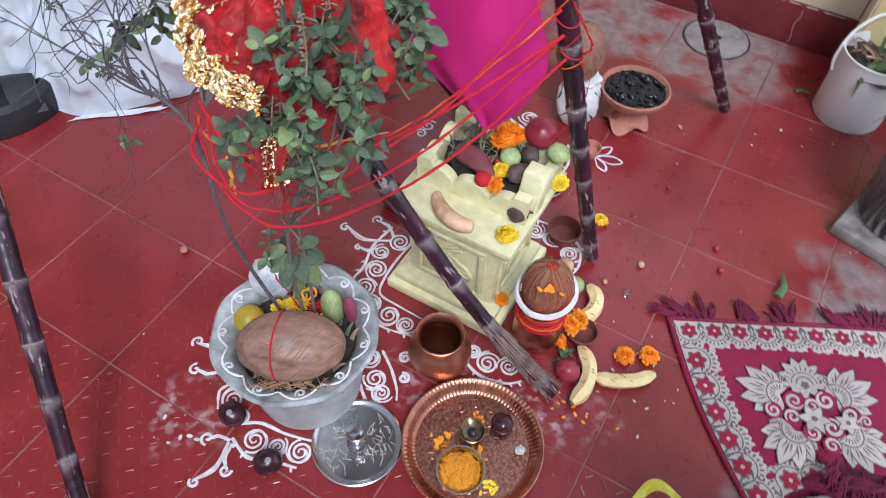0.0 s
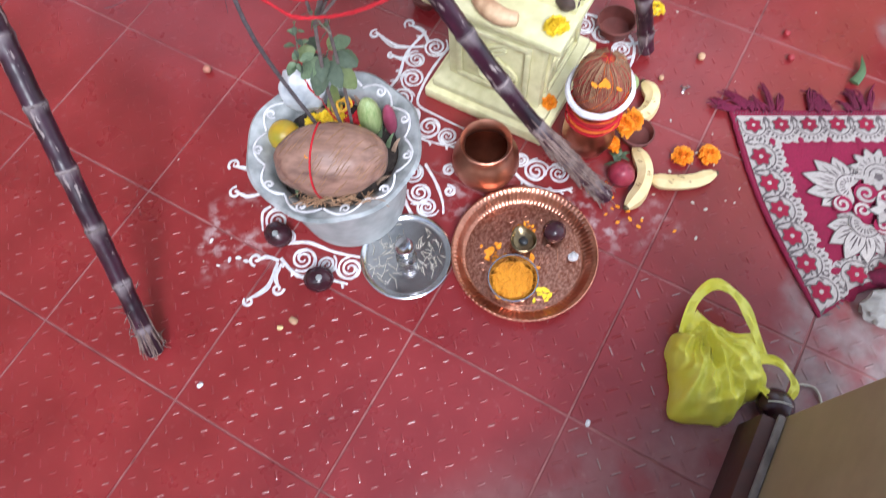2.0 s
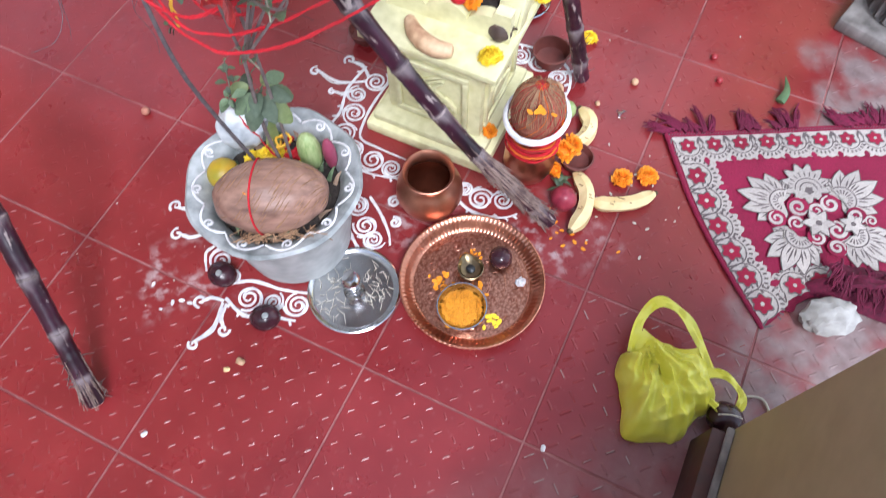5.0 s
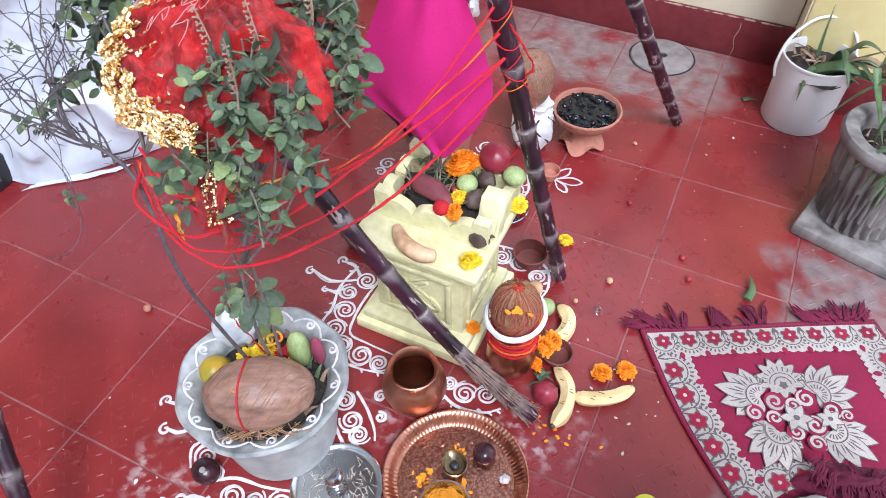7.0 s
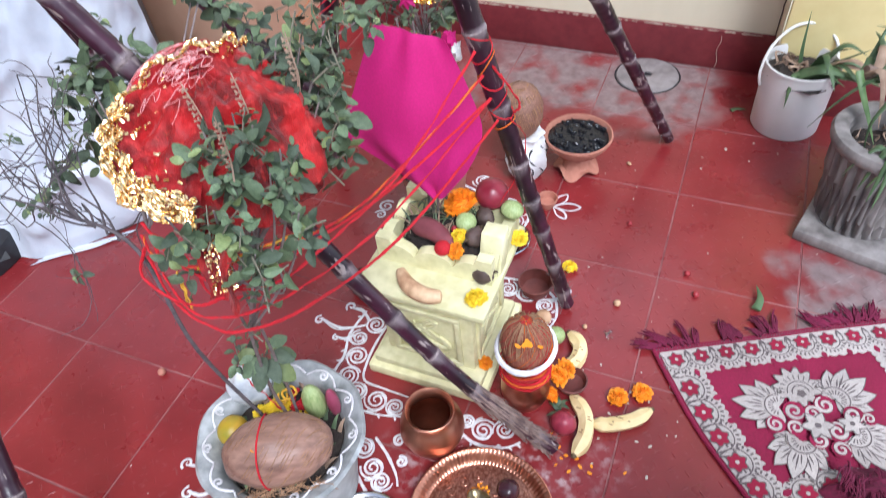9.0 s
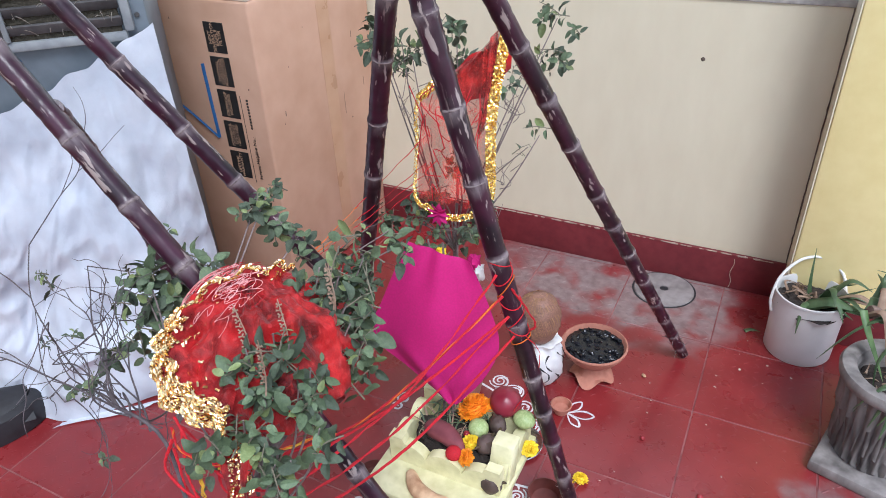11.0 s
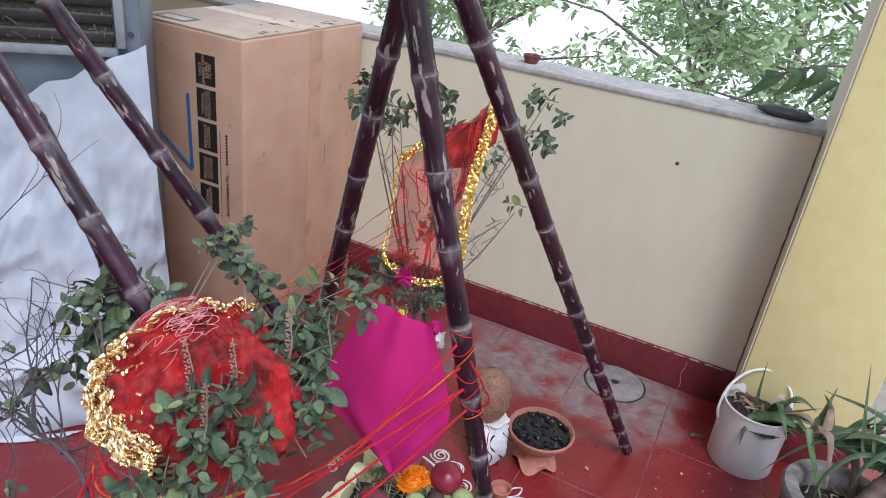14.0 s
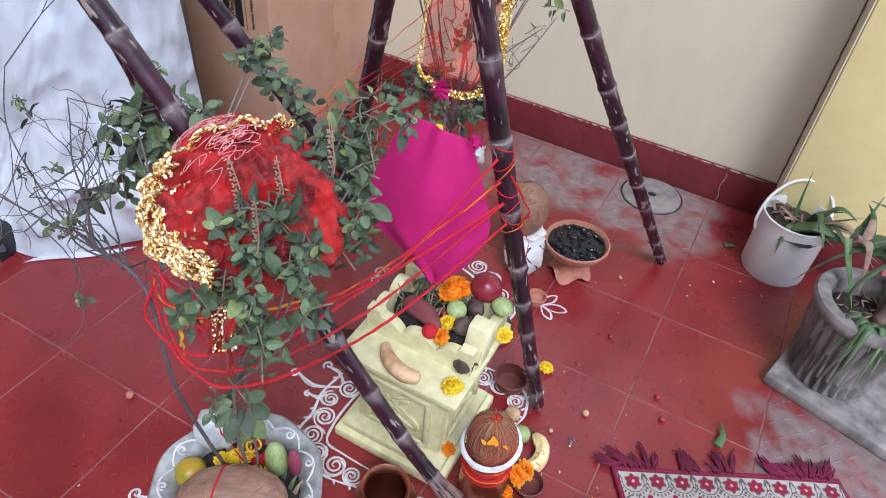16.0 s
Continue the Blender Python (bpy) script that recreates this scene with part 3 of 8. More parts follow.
M["cream_pile"] = stuff_mat("cream_pile", (0.32, 0.28, 0.262), (0.51, 0.455, 0.42), 260, 0.95, relief=0.7, dist=0.0015)
M["grey_pile"] = stuff_mat("grey_pile", (0.085, 0.065, 0.065), (0.17, 0.14, 0.14), 260, 0.95, relief=0.7, dist=0.0015)
M["red_pile"] = stuff_mat("red_pile", (0.20, 0.004, 0.026), (0.30, 0.009, 0.042), 260, 0.95, relief=0.7, dist=0.0015)
M["label"] = stuff_mat("black_print", (0.010, 0.009, 0.009), (0.022, 0.02, 0.02), 40, 0.6, relief=0.0)
M["print"] = stuff_mat("cardboard_print", (0.36, 0.22, 0.14), (0.44, 0.28, 0.18), 40, 0.7, relief=0.0)
M["blue"] = stuff_mat("blue_marker", (0.010, 0.075, 0.22), (0.02, 0.12, 0.32), 60, 0.6, relief=0.0)
M["metal_sheet"] = stuff_mat("pale_blue_metal", (0.10, 0.12, 0.145), (0.18, 0.21, 0.24), 15, 0.45, 0.3)
M["slat"] = stuff_mat("dull_grey_slat", (0.045, 0.043, 0.044), (0.115, 0.11, 0.11), 40, 0.6, 0.2)
M["straw_pad"] = stuff_mat("dark_straw_pad", (0.015, 0.012, 0.008), (0.10, 0.085, 0.06), 160, 0.95, relief=1.0, dist=0.006)
M["aloe"] = stuff_mat("aloe_leaf", (0.040, 0.085, 0.035), (0.105, 0.165, 0.075), 40, 0.45, relief=0.2, spread=0.25)
M["dry"] = stuff_mat("dry_leaf", (0.20, 0.12, 0.08), (0.40, 0.29, 0.21), 50, 0.85, relief=0.5)
# Far foliage is lightened in its colour to stand for backlight.
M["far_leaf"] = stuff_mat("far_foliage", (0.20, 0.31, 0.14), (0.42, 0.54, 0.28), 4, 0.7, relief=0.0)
M["pale_leaf"] = stuff_mat("pale_tulsi_leaf", (0.12, 0.165, 0.055), (0.25, 0.30, 0.125), 60, 0.55, spread=0.25, relief=0.2)


def net_mat(name, col, alpha):
    """Crumpled net: noise in the colour paints dark folds and bright ridges; fine paler threads run down it."""
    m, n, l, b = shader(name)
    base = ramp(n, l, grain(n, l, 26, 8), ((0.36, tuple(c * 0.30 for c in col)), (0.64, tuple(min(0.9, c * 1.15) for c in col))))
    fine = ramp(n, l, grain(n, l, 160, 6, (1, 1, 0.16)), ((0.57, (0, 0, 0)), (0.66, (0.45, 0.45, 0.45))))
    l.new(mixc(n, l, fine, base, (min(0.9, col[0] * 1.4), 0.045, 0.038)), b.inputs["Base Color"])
    a = ramp(n, l, grain(n, l, 900, 2), ((0.35, (alpha * 0.82,) * 3), (0.65, (min(1, alpha * 1.12),) * 3)))
    l.new(a, b.inputs["Alpha"])
    b.inputs["Roughness"].default_value = 0.6
    b.inputs["Sheen Weight"].default_value = 0.1
    bump(n, l, b, grain(n, l, 45, 7, (1, 1, 0.30)), 1.0, 0.012)
    return m


def bag_mat():
    m, n, l, b = shader("thin_yellow_plastic")
    l.new(ramp(n, l, grain(n, l, 25, 5), ((0.3, (0.84, 0.78, 0.05)), (0.7, (0.93, 0.90, 0.16)))), b.inputs["Base Color"])
    b.inputs["Roughness"].default_value = 0.3
    b.inputs["Transmission Weight"].default_value = 0.22
    bump(n, l, b, grain(n, l, 45, 6), 0.5, 0.004)
    return m


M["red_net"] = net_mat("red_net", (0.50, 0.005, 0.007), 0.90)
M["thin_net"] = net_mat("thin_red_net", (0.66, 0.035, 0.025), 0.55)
M["bag"] = bag_mat()


M["sweet_potato"] = stuff_mat("sweet_potato_skin", (0.13, 0.025, 0.035), (0.27, 0.065, 0.08), 40, 0.65, relief=0.5)
M["pomegranate"] = stuff_mat("pomegranate_skin", (0.17, 0.010, 0.022), (0.31, 0.030, 0.055), 22, 0.35, relief=0.15)
M["onion"] = stuff_mat("red_onion_skin", (0.17, 0.012, 0.030), (0.34, 0.040, 0.065), 30, 0.35, relief=0.2, stretch=(4, 4, 0.5))
M["chestnut"] = stuff_mat("water_chestnut_shell", (0.045, 0.028, 0.024), (0.15, 0.10, 0.085), 50, 0.6, relief=0.5)
# Copper darkened to paint the shade inside the pot.
M["shade_copper"] = stuff_mat("inner_shade_copper", (0.075, 0.022, 0.012), (0.13, 0.042, 0.024), 40, 0.5, 1.0, relief=0.3)
M["shell"] = stuff_mat("conch_shell", (0.30, 0.34, 0.40), (0.84, 0.84, 0.83), 9, 0.35, big=30, relief=0.3, stretch=(1, 3, 5))
M["red_husk"] = stuff_mat("reddish_husk", (0.18, 0.035, 0.025), (0.46, 0.17, 0.095), 70, 0.85, big=14, relief=0.9, dist=0.003, stretch=(5, 5, 0.6))


def relief_copper():
    m, n, l, b = shader("engraved_copper")
    tc, vo = n.new("ShaderNodeTexCoord"), n.new("ShaderNodeTexVoronoi")
    vo.feature = "SMOOTH_F1"
    vo.inputs["Scale"].default_value = 230
    l.new(tc.outputs["Object"], vo.inputs["Vector"])
    l.new(ramp(n, l, vo.outputs["Distance"], ((0.15, (0.74, 0.38, 0.26)), (0.65, (0.36, 0.13, 0.08)))), b.inputs["Base Color"])
    b.inputs["Metallic"].default_value, b.inputs["Roughness"].default_value = 1.0, 0.32
    bump(n, l, b, vo.outputs["Distance"], -0.7, 0.003)
    return m


M["copper_relief"] = relief_copper()


# ---- large things round the altar ----
def text_part(body, size, m, mat, parent):
    cu = bpy.data.curves.new("printed_text", "FONT")
    cu.body, cu.size, cu.align_x, cu.align_y, cu.extrude = body, size, "CENTER", "CENTER", 0.0003
    cu.space_line = 0.85
    cu.materials.append(mat)
    ob = new("printed_text", cu)
    ob.parent, ob.matrix_basis = parent, m
    return ob


BX0, BX1, BY0, BY1, BH = -1.40, -0.99, 1.22, 1.812, 0.955
box = thing("cardboard_box", "tall brown cardboard appliance box with black printed labels", "box", (BX1, BY0, 0))
part("carton", block(BX0 - BX1, 0, 0, BY1 - BY0, 0.001, BH - 0.006, 0.008, 3), M["carton"], box)
M["dusty_carton"] = stuff_mat("dusty_cardboard", (0.44, 0.335, 0.27), (0.60, 0.49, 0.41), 14, 0.85, big=5, relief=0.1)
part("top_flap", block(BX0 - BX1 + 0.004, -0.004, 0.004, 0.29, BH - 0.0055, BH, 0.0015), M["dusty_carton"], box)
part("top_flap", block(BX0 - BX1 + 0.004, -0.004, 0.296, BY1 - BY0 - 0.004, BH - 0.0055, BH - 0.001, 0.0015), M["dusty_carton"], box)
M["tape"] = stuff_mat("brown_parcel_tape", (0.50, 0.285, 0.165), (0.60, 0.37, 0.24), 12, 0.30, relief=0.05)
M["scuff"] = stuff_mat("dark_scuff", (0.10, 0.06, 0.045), (0.22, 0.14, 0.10), 60, 0.8, relief=0.2)
part("tape", block(0.0003, 0.0010, 0.300, 0.362, 0.05, BH - 0.008), M["tape"], box, "glossy brown tape down the side")
part("tape", block(BX0 - BX1 + 0.01, -0.005, 0.262, 0.325, BH + 0.0002, BH + 0.0009), M["tape"], box, "glossy brown tape along the seam")
for k, (y, z, w, h) in enumerate(((0.085, 0.60, 0.003, 0.016), (0.13, 0.735, 0.002, 0.004), (0.395, 0.50, 0.0016, 0.075), (0.43, 0.47, 0.004, 0.005), (0.52, 0.56, 0.0016, 0.03), (0.22, 0.83, 0.003, 0.003), (0.075, 0.575, 0.002, 0.006), (0.47, 0.74, 0.002, 0.02))):
    part("scuff_mark", block(0.0003, 0.0008, y, y + w, z, z + h), M["scuff"], box, "dark scuff")
for k, (x, z) in enumerate(((-0.36, 0.90), (-0.30, 0.885), (-0.05, 0.70), (-0.33, 0.47))):
    part("scuff_mark", block(x, x + 0.004, -0.0008, -0.0003, z, z + 0.006), M["scuff"], box, "dark scuff")
for k in range(14):
    x, y = -0.02 - 0.10 * rng.random(), 0.02 + 0.5 * rng.random()
    part("scuff_mark", block(x, x + rng.uniform(0.006, 0.022), y, y + rng.uniform(0.004, 0.012), BH + 0.0010, BH + 0.0014), M["scuff"], box, "dark scuff")
part("printed_mark", block(-0.37, -0.24, 0.03, 0.10, BH + 0.0002, BH + 0.0008), M["slat"], box, "grey printed mark on the lid")
part("printed_mark", block(-0.355, -0.255, 0.045, 0.085, BH + 0.0009, BH + 0.0014), M["dusty_carton"], box)
LABELS = ("NEXT\nGENERATION\nBAFFLE\nFILTER", "THERMAL\nOVERLOAD\nPROTECTOR", "FIREPROOF\nHOUSING", "POWERFUL\nSUCTION\n1200 / 1400", "LIFETIME\nWARRANTY")
for k, words in enumerate(LABELS):
    zc = 0.845 - k * 0.0975
    plate = part("printed_label", block(-0.036, 0.036, -0.0012, -0.0002, -0.043, 0.043), M["label"], box, "black square label with pale print", at=(-0.135, 0, zc))
    text_part(words, 0.0145, pose(0.0, -0.0022, 0, 90, -90, 0), M["print"], plate)
text_part("Service Helpline No.:", 0.0165, pose(-0.063, -0.0015, 0.485, 90, -90, 0), M["label"], box)
for k in range(10):
    part("print_bar", block(-0.067, -0.060, -0.001, -0.0002, 0.580 + k * 0.0095, 0.5865 + k * 0.0095), M["label"], box)
part("print_rule", block(-0.0885, -0.087, -0.001, -0.0002, 0.40, 0.68), M["label"], box)
part("marker_stroke", tube([(-0.203, -0.001, 0.765), (-0.201, -0.001, 0.65), (-0.198, -0.001, 0.535)], 0.007, 6, flat=0.15), M["blue"], box, "blue marker tick")
part("marker_stroke", tube([(-0.198, -0.001, 0.535), (-0.29, -0.001, 0.60), (-0.395, -0.001, 0.665)], 0.007, 6, flat=0.15), M["blue"], box, "blue marker tick")

# air cooler behind the sheet: its front runs from C0 to C1
C0, C1 = Vector((-1.36, 0.555, 0)), Vector((-1.0, 0.90, 0))
ang = math.degrees(math.atan2(C1.y - C0.y, C1.x - C0.x))
CW = (C1 - C0).length
M["pale_frame"] = stuff_mat("chalky_pale_metal", (0.18, 0.195, 0.21), (0.36, 0.38, 0.395), 30, 0.6, 0.1, big=9, relief=0.3)
M["straw_tip"] = stuff_mat("dusty_straw", (0.10, 0.085, 0.065), (0.36, 0.32, 0.27), 60, 0.9, relief=0.3)
cooler = thing("air_cooler", "pale blue metal air cooler with a dusty slatted grille", "air cooler", C0, ang)
part("cabinet", block(0, CW, 0.012, 0.36, 0.001, 1.25, 0.008), M["metal_sheet"], cooler)
part("straw_pad", block(0.02, CW - 0.06, 0.000, 0.0115, 0.955, 1.20), M["straw_pad"], cooler, "dark straw cooling pad")
for z in (0.94, 1.205):
    part("grille_frame", block(0.01, CW - 0.05, -0.012, 0.0115, z, z + 0.02, 0.003), M["pale_frame"], cooler)
for x in (0.005, CW - 0.052):
    part("grille_frame", block(x, x + 0.02, -0.0125, 0.0118, 0.9605, 1.2045, 0.003), M["pale_frame"], cooler)
part("grille_bar", block(0.20, 0.212, -0.019, -0.0125, 0.962, 1.203, 0.002), M["pale_frame"], cooler)
for k in range(150):
    p = Vector((rng.uniform(0.03, CW - 0.065), -0.006, rng.uniform(0.97, 1.19)))
    q = p + Vector((rng.gauss(0, 0.012), -0.012, rng.gauss(0, 0.012)))
    part("straw", tube([p, p.lerp(q, 0.5) + Vector((0, -0.003, 0.003)), q], [0.0009, 0.0008, 0.0004], 4), M["straw_tip"], cooler)
for k in range(6):
    bm = block(0.027, CW - 0.054, -0.004, 0.004, -0.012, 0.012, 0.002)
    bmesh.ops.rotate(bm, matrix=Matrix.Rotation(radians(28), 3, "X"), verts=bm.verts[:])
    part("slat", bm, M["slat"], cooler, at=(0, -0.008, 0.985 + k * 0.038))
part("screw", lathe([(0, 0), (0.006, 0), (0.005, 0.003), (0, 0.004)], 12), M["slat"], cooler, at=(CW - 0.022, 0.009, 0.99)).rotation_euler = (radians(90), 0, 0)
for k in range(4):
    part("print_bar", block(0.16 + k * 0.014, 0.169 + k * 0.014, 0.0105, 0.0118, 0.90, 0.918), M["blue"], cooler)

BOT = smooth_path([(-1.62, 0.37, 0.26), (-1.42, 0.44, 0.06), (-1.315, 0.458, 0.004), (-1.195, 0.486, 0.003), (-1.067, 0.645, 0.004), (-0.985, 0.79, 0.006), (-0.972, 0.92, 0.01)], 8)


def drape(u, v):
    i = u * (len(BOT) - 1)
    k = min(int(i), len(BOT) - 2)
    b = BOT[k].lerp(BOT[k + 1], i - k)
    t = C0.lerp(C1, u * 1.02) + Vector((0.012, -0.012, 0.775 + 0.20 * u ** 1.3))
    w = v ** 1.5
    p = t.lerp(b, w)
    p.z = t.z + (b.z - t.z) * v
    fold = (0.020 * math.sin(9 * u + 2.0 * v) + 0.012 * math.sin(23 * u - 3 * v) + 0.045 * (noise.noise(Vector((u * 5, v * 4, 1)))) + 0.028 * (0.4 - abs(noise.noise(Vector((u * 7 + v * 5, v * 6 - u * 3, 6))))) + 0.012 * noise.noise(Vector((u * 17, v * 13, 2))) + 0.024 * (0.3 - abs(noise.noise(Vector((u * 9 - v * 4, v * 3 + u * 2, 9))))) + 0.012 * (0.3 - abs(noise.noise(Vector((u * 21 + v * 6, v * 9, 12)))))) * (0.15 + v) * (1 - 0.85 * max(0, v - 0.9) / 0.1)
    nrm = Vector((0.69, -0.72, 0))
    p = p + nrm * fold + Vector((0, 0, 0.012 * noise.noise(Vector((u * 11, v * 9, 4)))))
    p.z = max(p.z, 0.003)
    return p


solid("dust_sheet", grid(drape, 120, 90, 0.0012), M["sheet"], "white tarpaulin sheet hanging in folds over the cooler", "sheet")
solid("sheet_flap", grid(lambda u, v: Vector((-1.20 + 0.17 * u - 0.02 * v, 0.487 + 0.155 * u - 0.045 * v + 0.004 * math.sin(7 * u), 0.0035 + 0.007 * abs(noise.noise(Vector((u * 4, v * 3, 2)))))), 14, 6, 0.001), M["sheet"], "hem of the white sheet lying on the floor", "sheet")

ring = lathe([(0.075, 0.028), (0.082, 0.050), (0.098, 0.058), (0.118, 0.050), (0.128, 0.022), (0.126, 0.002), (0.0, 0.001), (0.0, 0.012), (0.070, 0.014), (0.075, 0.028)], 40)
bmesh.ops.scale(ring, vec=(1.25, 0.82, 1.3), verts=ring.verts[:])
sandal = thing("rubber_sandal", "dark grey rubber sandal lying beside the white sheet", "sandal", (-1.385, 0.375, 0), 62)
M["grey_rubber"] = stuff_mat("dark_grey_rubber", (0.008, 0.008, 0.010), (0.028, 0.028, 0.033), 60, 0.55, relief=0.3)
part("sole", ring, M["grey_rubber"], sandal)
part("strap", grid(lambda u, v: Vector((0.035 + 0.075 * u, -0.088 + 0.176 * v, 0.045 + 0.050 * math.sin(math.pi * v) - 0.012 * u)), 8, 16, 0.004), M["grey_rubber"], sandal, "broad grey strap")
part("footbed", blob(0.098, 0.066, 0.006, 0.1, 20, at=(-0.02, 0, 0.020)), M["black"], sandal, "black footbed")

# ---- drain ----
M["drain"] = stuff_mat("worn_cement", (0.14, 0.12, 0.118), (0.27, 0.24, 0.235), 40, 0.85, big=12, relief=0.5)
drain = thing("drain_cover", "round grey cement drain cover with a centre hole", "drain cover", (0.122, 1.722, 0))
part("disc", lathe([(0.014, 0.001), (0.014, 0.007), (0.020, 0.009), (0.086, 0.008), (0.094, 0.005), (0.096, 0.001), (0.014, 0.001)], 56), M["drain"], drain)
part("hole", lathe([(0, 0.0012), (0.0138, 0.0012), (0.0136, 0.0035), (0, 0.003)], 20), M["black"], drain, "dark centre hole")
part("gap", lathe([(0.0965, 0.0006), (0.101, 0.0006), (0.101, 0.0018), (0.0965, 0.0018), (0.0965, 0.0006)], 56), M["black"], drain, "dark gap round the disc")


# ---- bucket with aloe ----
def blade(pts, width, n=8, thick=0.35):
    """A fleshy tapering leaf along a path."""
    path = smooth_path(pts, 7)
    m = len(path) - 1
    return tube(path, [max(0.0008, width * (1 - (i / m) ** 1.7)) for i in range(m + 1)], n, flat=thick)


bucket = thing("paint_bucket", "white plastic paint bucket with a wire handle, used as a planter", "bucket", (0.527, 1.582, 0))
part("shell", lathe([(0, 0.001), (0.086, 0.001), (0.089, 0.006), (0.0905, 0.10), (0.092, 0.190), (0.094, 0.192), (0.094, 0.198), (0.090, 0.199), (0.0875, 0.190), (0.086, 0.165), (0, 0.16)], 56), M["plastic_white"], bucket)
part("soil", blob(0.085, 0.085, 0.016, 0.5, 24, at=(0, 0, 0.162)), M["soil"], bucket)
part("handle", tube(smooth_path([(-0.09, -0.03, 0.13), (-0.098, -0.028, 0.17), (-0.085, 0.01, 0.225), (-0.04, 0.06, 0.262), (0.02, 0.085, 0.262), (0.07, 0.075, 0.225), (0.088, 0.035, 0.17)], 6), 0.0042, 8), M["plastic_white"], bucket)
aloe = thing("aloe_plant", "aloe plant with long green spiky leaves in the white bucket", "plant", (0.527, 1.582, 0.165))
for pts, w in (([(0.0, 0.0, 0), (-0.012, 0.0, 0.06), (-0.02, 0.005, 0.17)], 0.009), ([(0.03, 0, 0), (0.07, -0.01, 0.045), (0.14, -0.02, 0.10)], 0.012), ([(0.03, 0.01, 0), (0.09, 0.0, 0.035), (0.20, -0.02, 0.065)], 0.013),
               ([(0.02, -0.02, 0), (0.07, -0.05, 0.03), (0.15, -0.08, 0.04)], 0.014), ([(0.0, -0.02, 0.01), (-0.02, -0.075, 0.025), (-0.022, -0.105, -0.045)], 0.010), ([(0.03, -0.01, 0), (0.05, -0.04, 0.03), (0.10, -0.09, 0.03)], 0.015),
               ([(0.02, 0.02, 0), (0.05, 0.02, 0.05), (0.10, 0.01, 0.08)], 0.011), ([(0.03, 0.0, 0), (0.10, -0.03, 0.02), (0.22, -0.06, 0.03)], 0.013)):
    part("aloe_leaf", blade(pts, w), M["aloe"], aloe)
part("aloe_leaf", blade([(0.0, -0.03, 0.008), (0.045, -0.05, 0.045), (0.085, -0.05, 0.040), (0.11, -0.04, 0.02)], 0.030, 10, 0.5), M["aloe"], aloe, "broad dark green leaf over the rim")
for k in range(14):
    a = rng.uniform(0, 6.28)
    p = Vector((math.cos(a) * rng.uniform(0.01, 0.05) - 0.02, math.sin(a) * rng.uniform(0.01, 0.05), 0.012))
    part("dry_leaf", blade([p, p + Vector((rng.uniform(-0.02, 0.02), rng.uniform(-0.02, 0.02), 0.02)), p + Vector((rng.uniform(-0.045, 0.045), rng.uniform(-0.045, 0.045), rng.uniform(0, 0.04)))], 0.005), M["dry"], aloe, "dry brown leaf")

for k in range(8):
    a, h = rng.uniform(-1.5, 0.5), rng.uniform(0.02, 0.10)
    reach = rng.uniform(0.10, 0.24)
    d = Vector((math.cos(a), math.sin(a), 0))
    part("aloe_leaf", blade([(0.03, 0.0, 0), Vector((0.03, 0, h)) + d * reach * 0.45, Vector((0.03, 0, h * rng.uniform(0.3, 1.2))) + d * reach], rng.uniform(0.012, 0.018)), M["aloe" if k % 4 else "dry"], aloe)

# ---- fluted planter on its slab ----
solid("cement_slab", block(0, 0.37, 0, 0.33, 0.001, 0.032, 0.006), M["planter"], "rough grey cement slab under the planter", "slab", (0.573, 1.116, 0), -16)
planter = thing("fluted_planter", "weathered grey cement planter with slanting flutes", "planter", (0.705, 1.215, 0.0325))
part("body", lathe([(0, 0), (0.090, 0), (0.093, 0.01), (0.096, 0.05), (0.104, 0.13), (0.112, 0.205), (0.108, 0.21), (0.09, 0.20), (0.086, 0.17), (0, 0.165)], 216,
     wave=lambda a, r, z: (r + (0.019 * abs(math.sin(13 * (a + z * 1.6))) ** 1.1 - 0.014 if 0.008 < z < 0.2 and r > 0.091 else 0), z)), M["planter"], planter)
part("rim", lathe([(0.088, 0.195), (0.113, 0.205), (0.121, 0.212), (0.124, 0.228), (0.119, 0.238), (0.100, 0.240), (0.088, 0.234), (0.084, 0.215), (0.088, 0.195)], 64, wave=lambda a, r, z: (r * (1 + 0.006 * noise.noise(Vector((a * 2, z * 20, 0)))), z)), M["planter"], planter, "chipped cement rim")
part("soil", blob(0.088, 0.088, 0.016, 0.5, 24, at=(0, 0, 0.176)), M["soil"], planter)
aloe2 = thing("potted_succulent", "drooping aloe and dry stalks growing in the fluted planter", "plant", (0.705, 1.215, 0.240))
M["stalk_bark"] = stuff_mat("pinkish_tan_bark", (0.075, 0.048, 0.040), (0.24, 0.165, 0.135), 45, 0.8, big=20, relief=0.6)
for pts, wide in (([(0.03, -0.01, -0.03), (0.05, 0.015, 0.05), (0.095, 0.045, 0.13), (0.16, 0.07, 0.19)], 0.019), ([(0.06, 0.0, -0.03), (0.08, 0.03, 0.06), (0.14, 0.02, 0.12), (0.21, 0.02, 0.14)], 0.017), ([(0.02, -0.05, -0.01), (0.08, -0.06, 0.012), (0.14, -0.05, 0.02)], 0.014)):
    path = smooth_path(pts, 12)
    part("ringed_stalk", tube(path, [wide * (1 - 0.25 * i / len(path)) * (1 + 0.13 * abs(math.sin(i * 0.9)) + 0.10 * noise.noise(Vector((i * 0.8, 0, wide * 90)))) for i in range(len(path))], 12), M["stalk_bark"], aloe2, "thick ringed tan stalk")
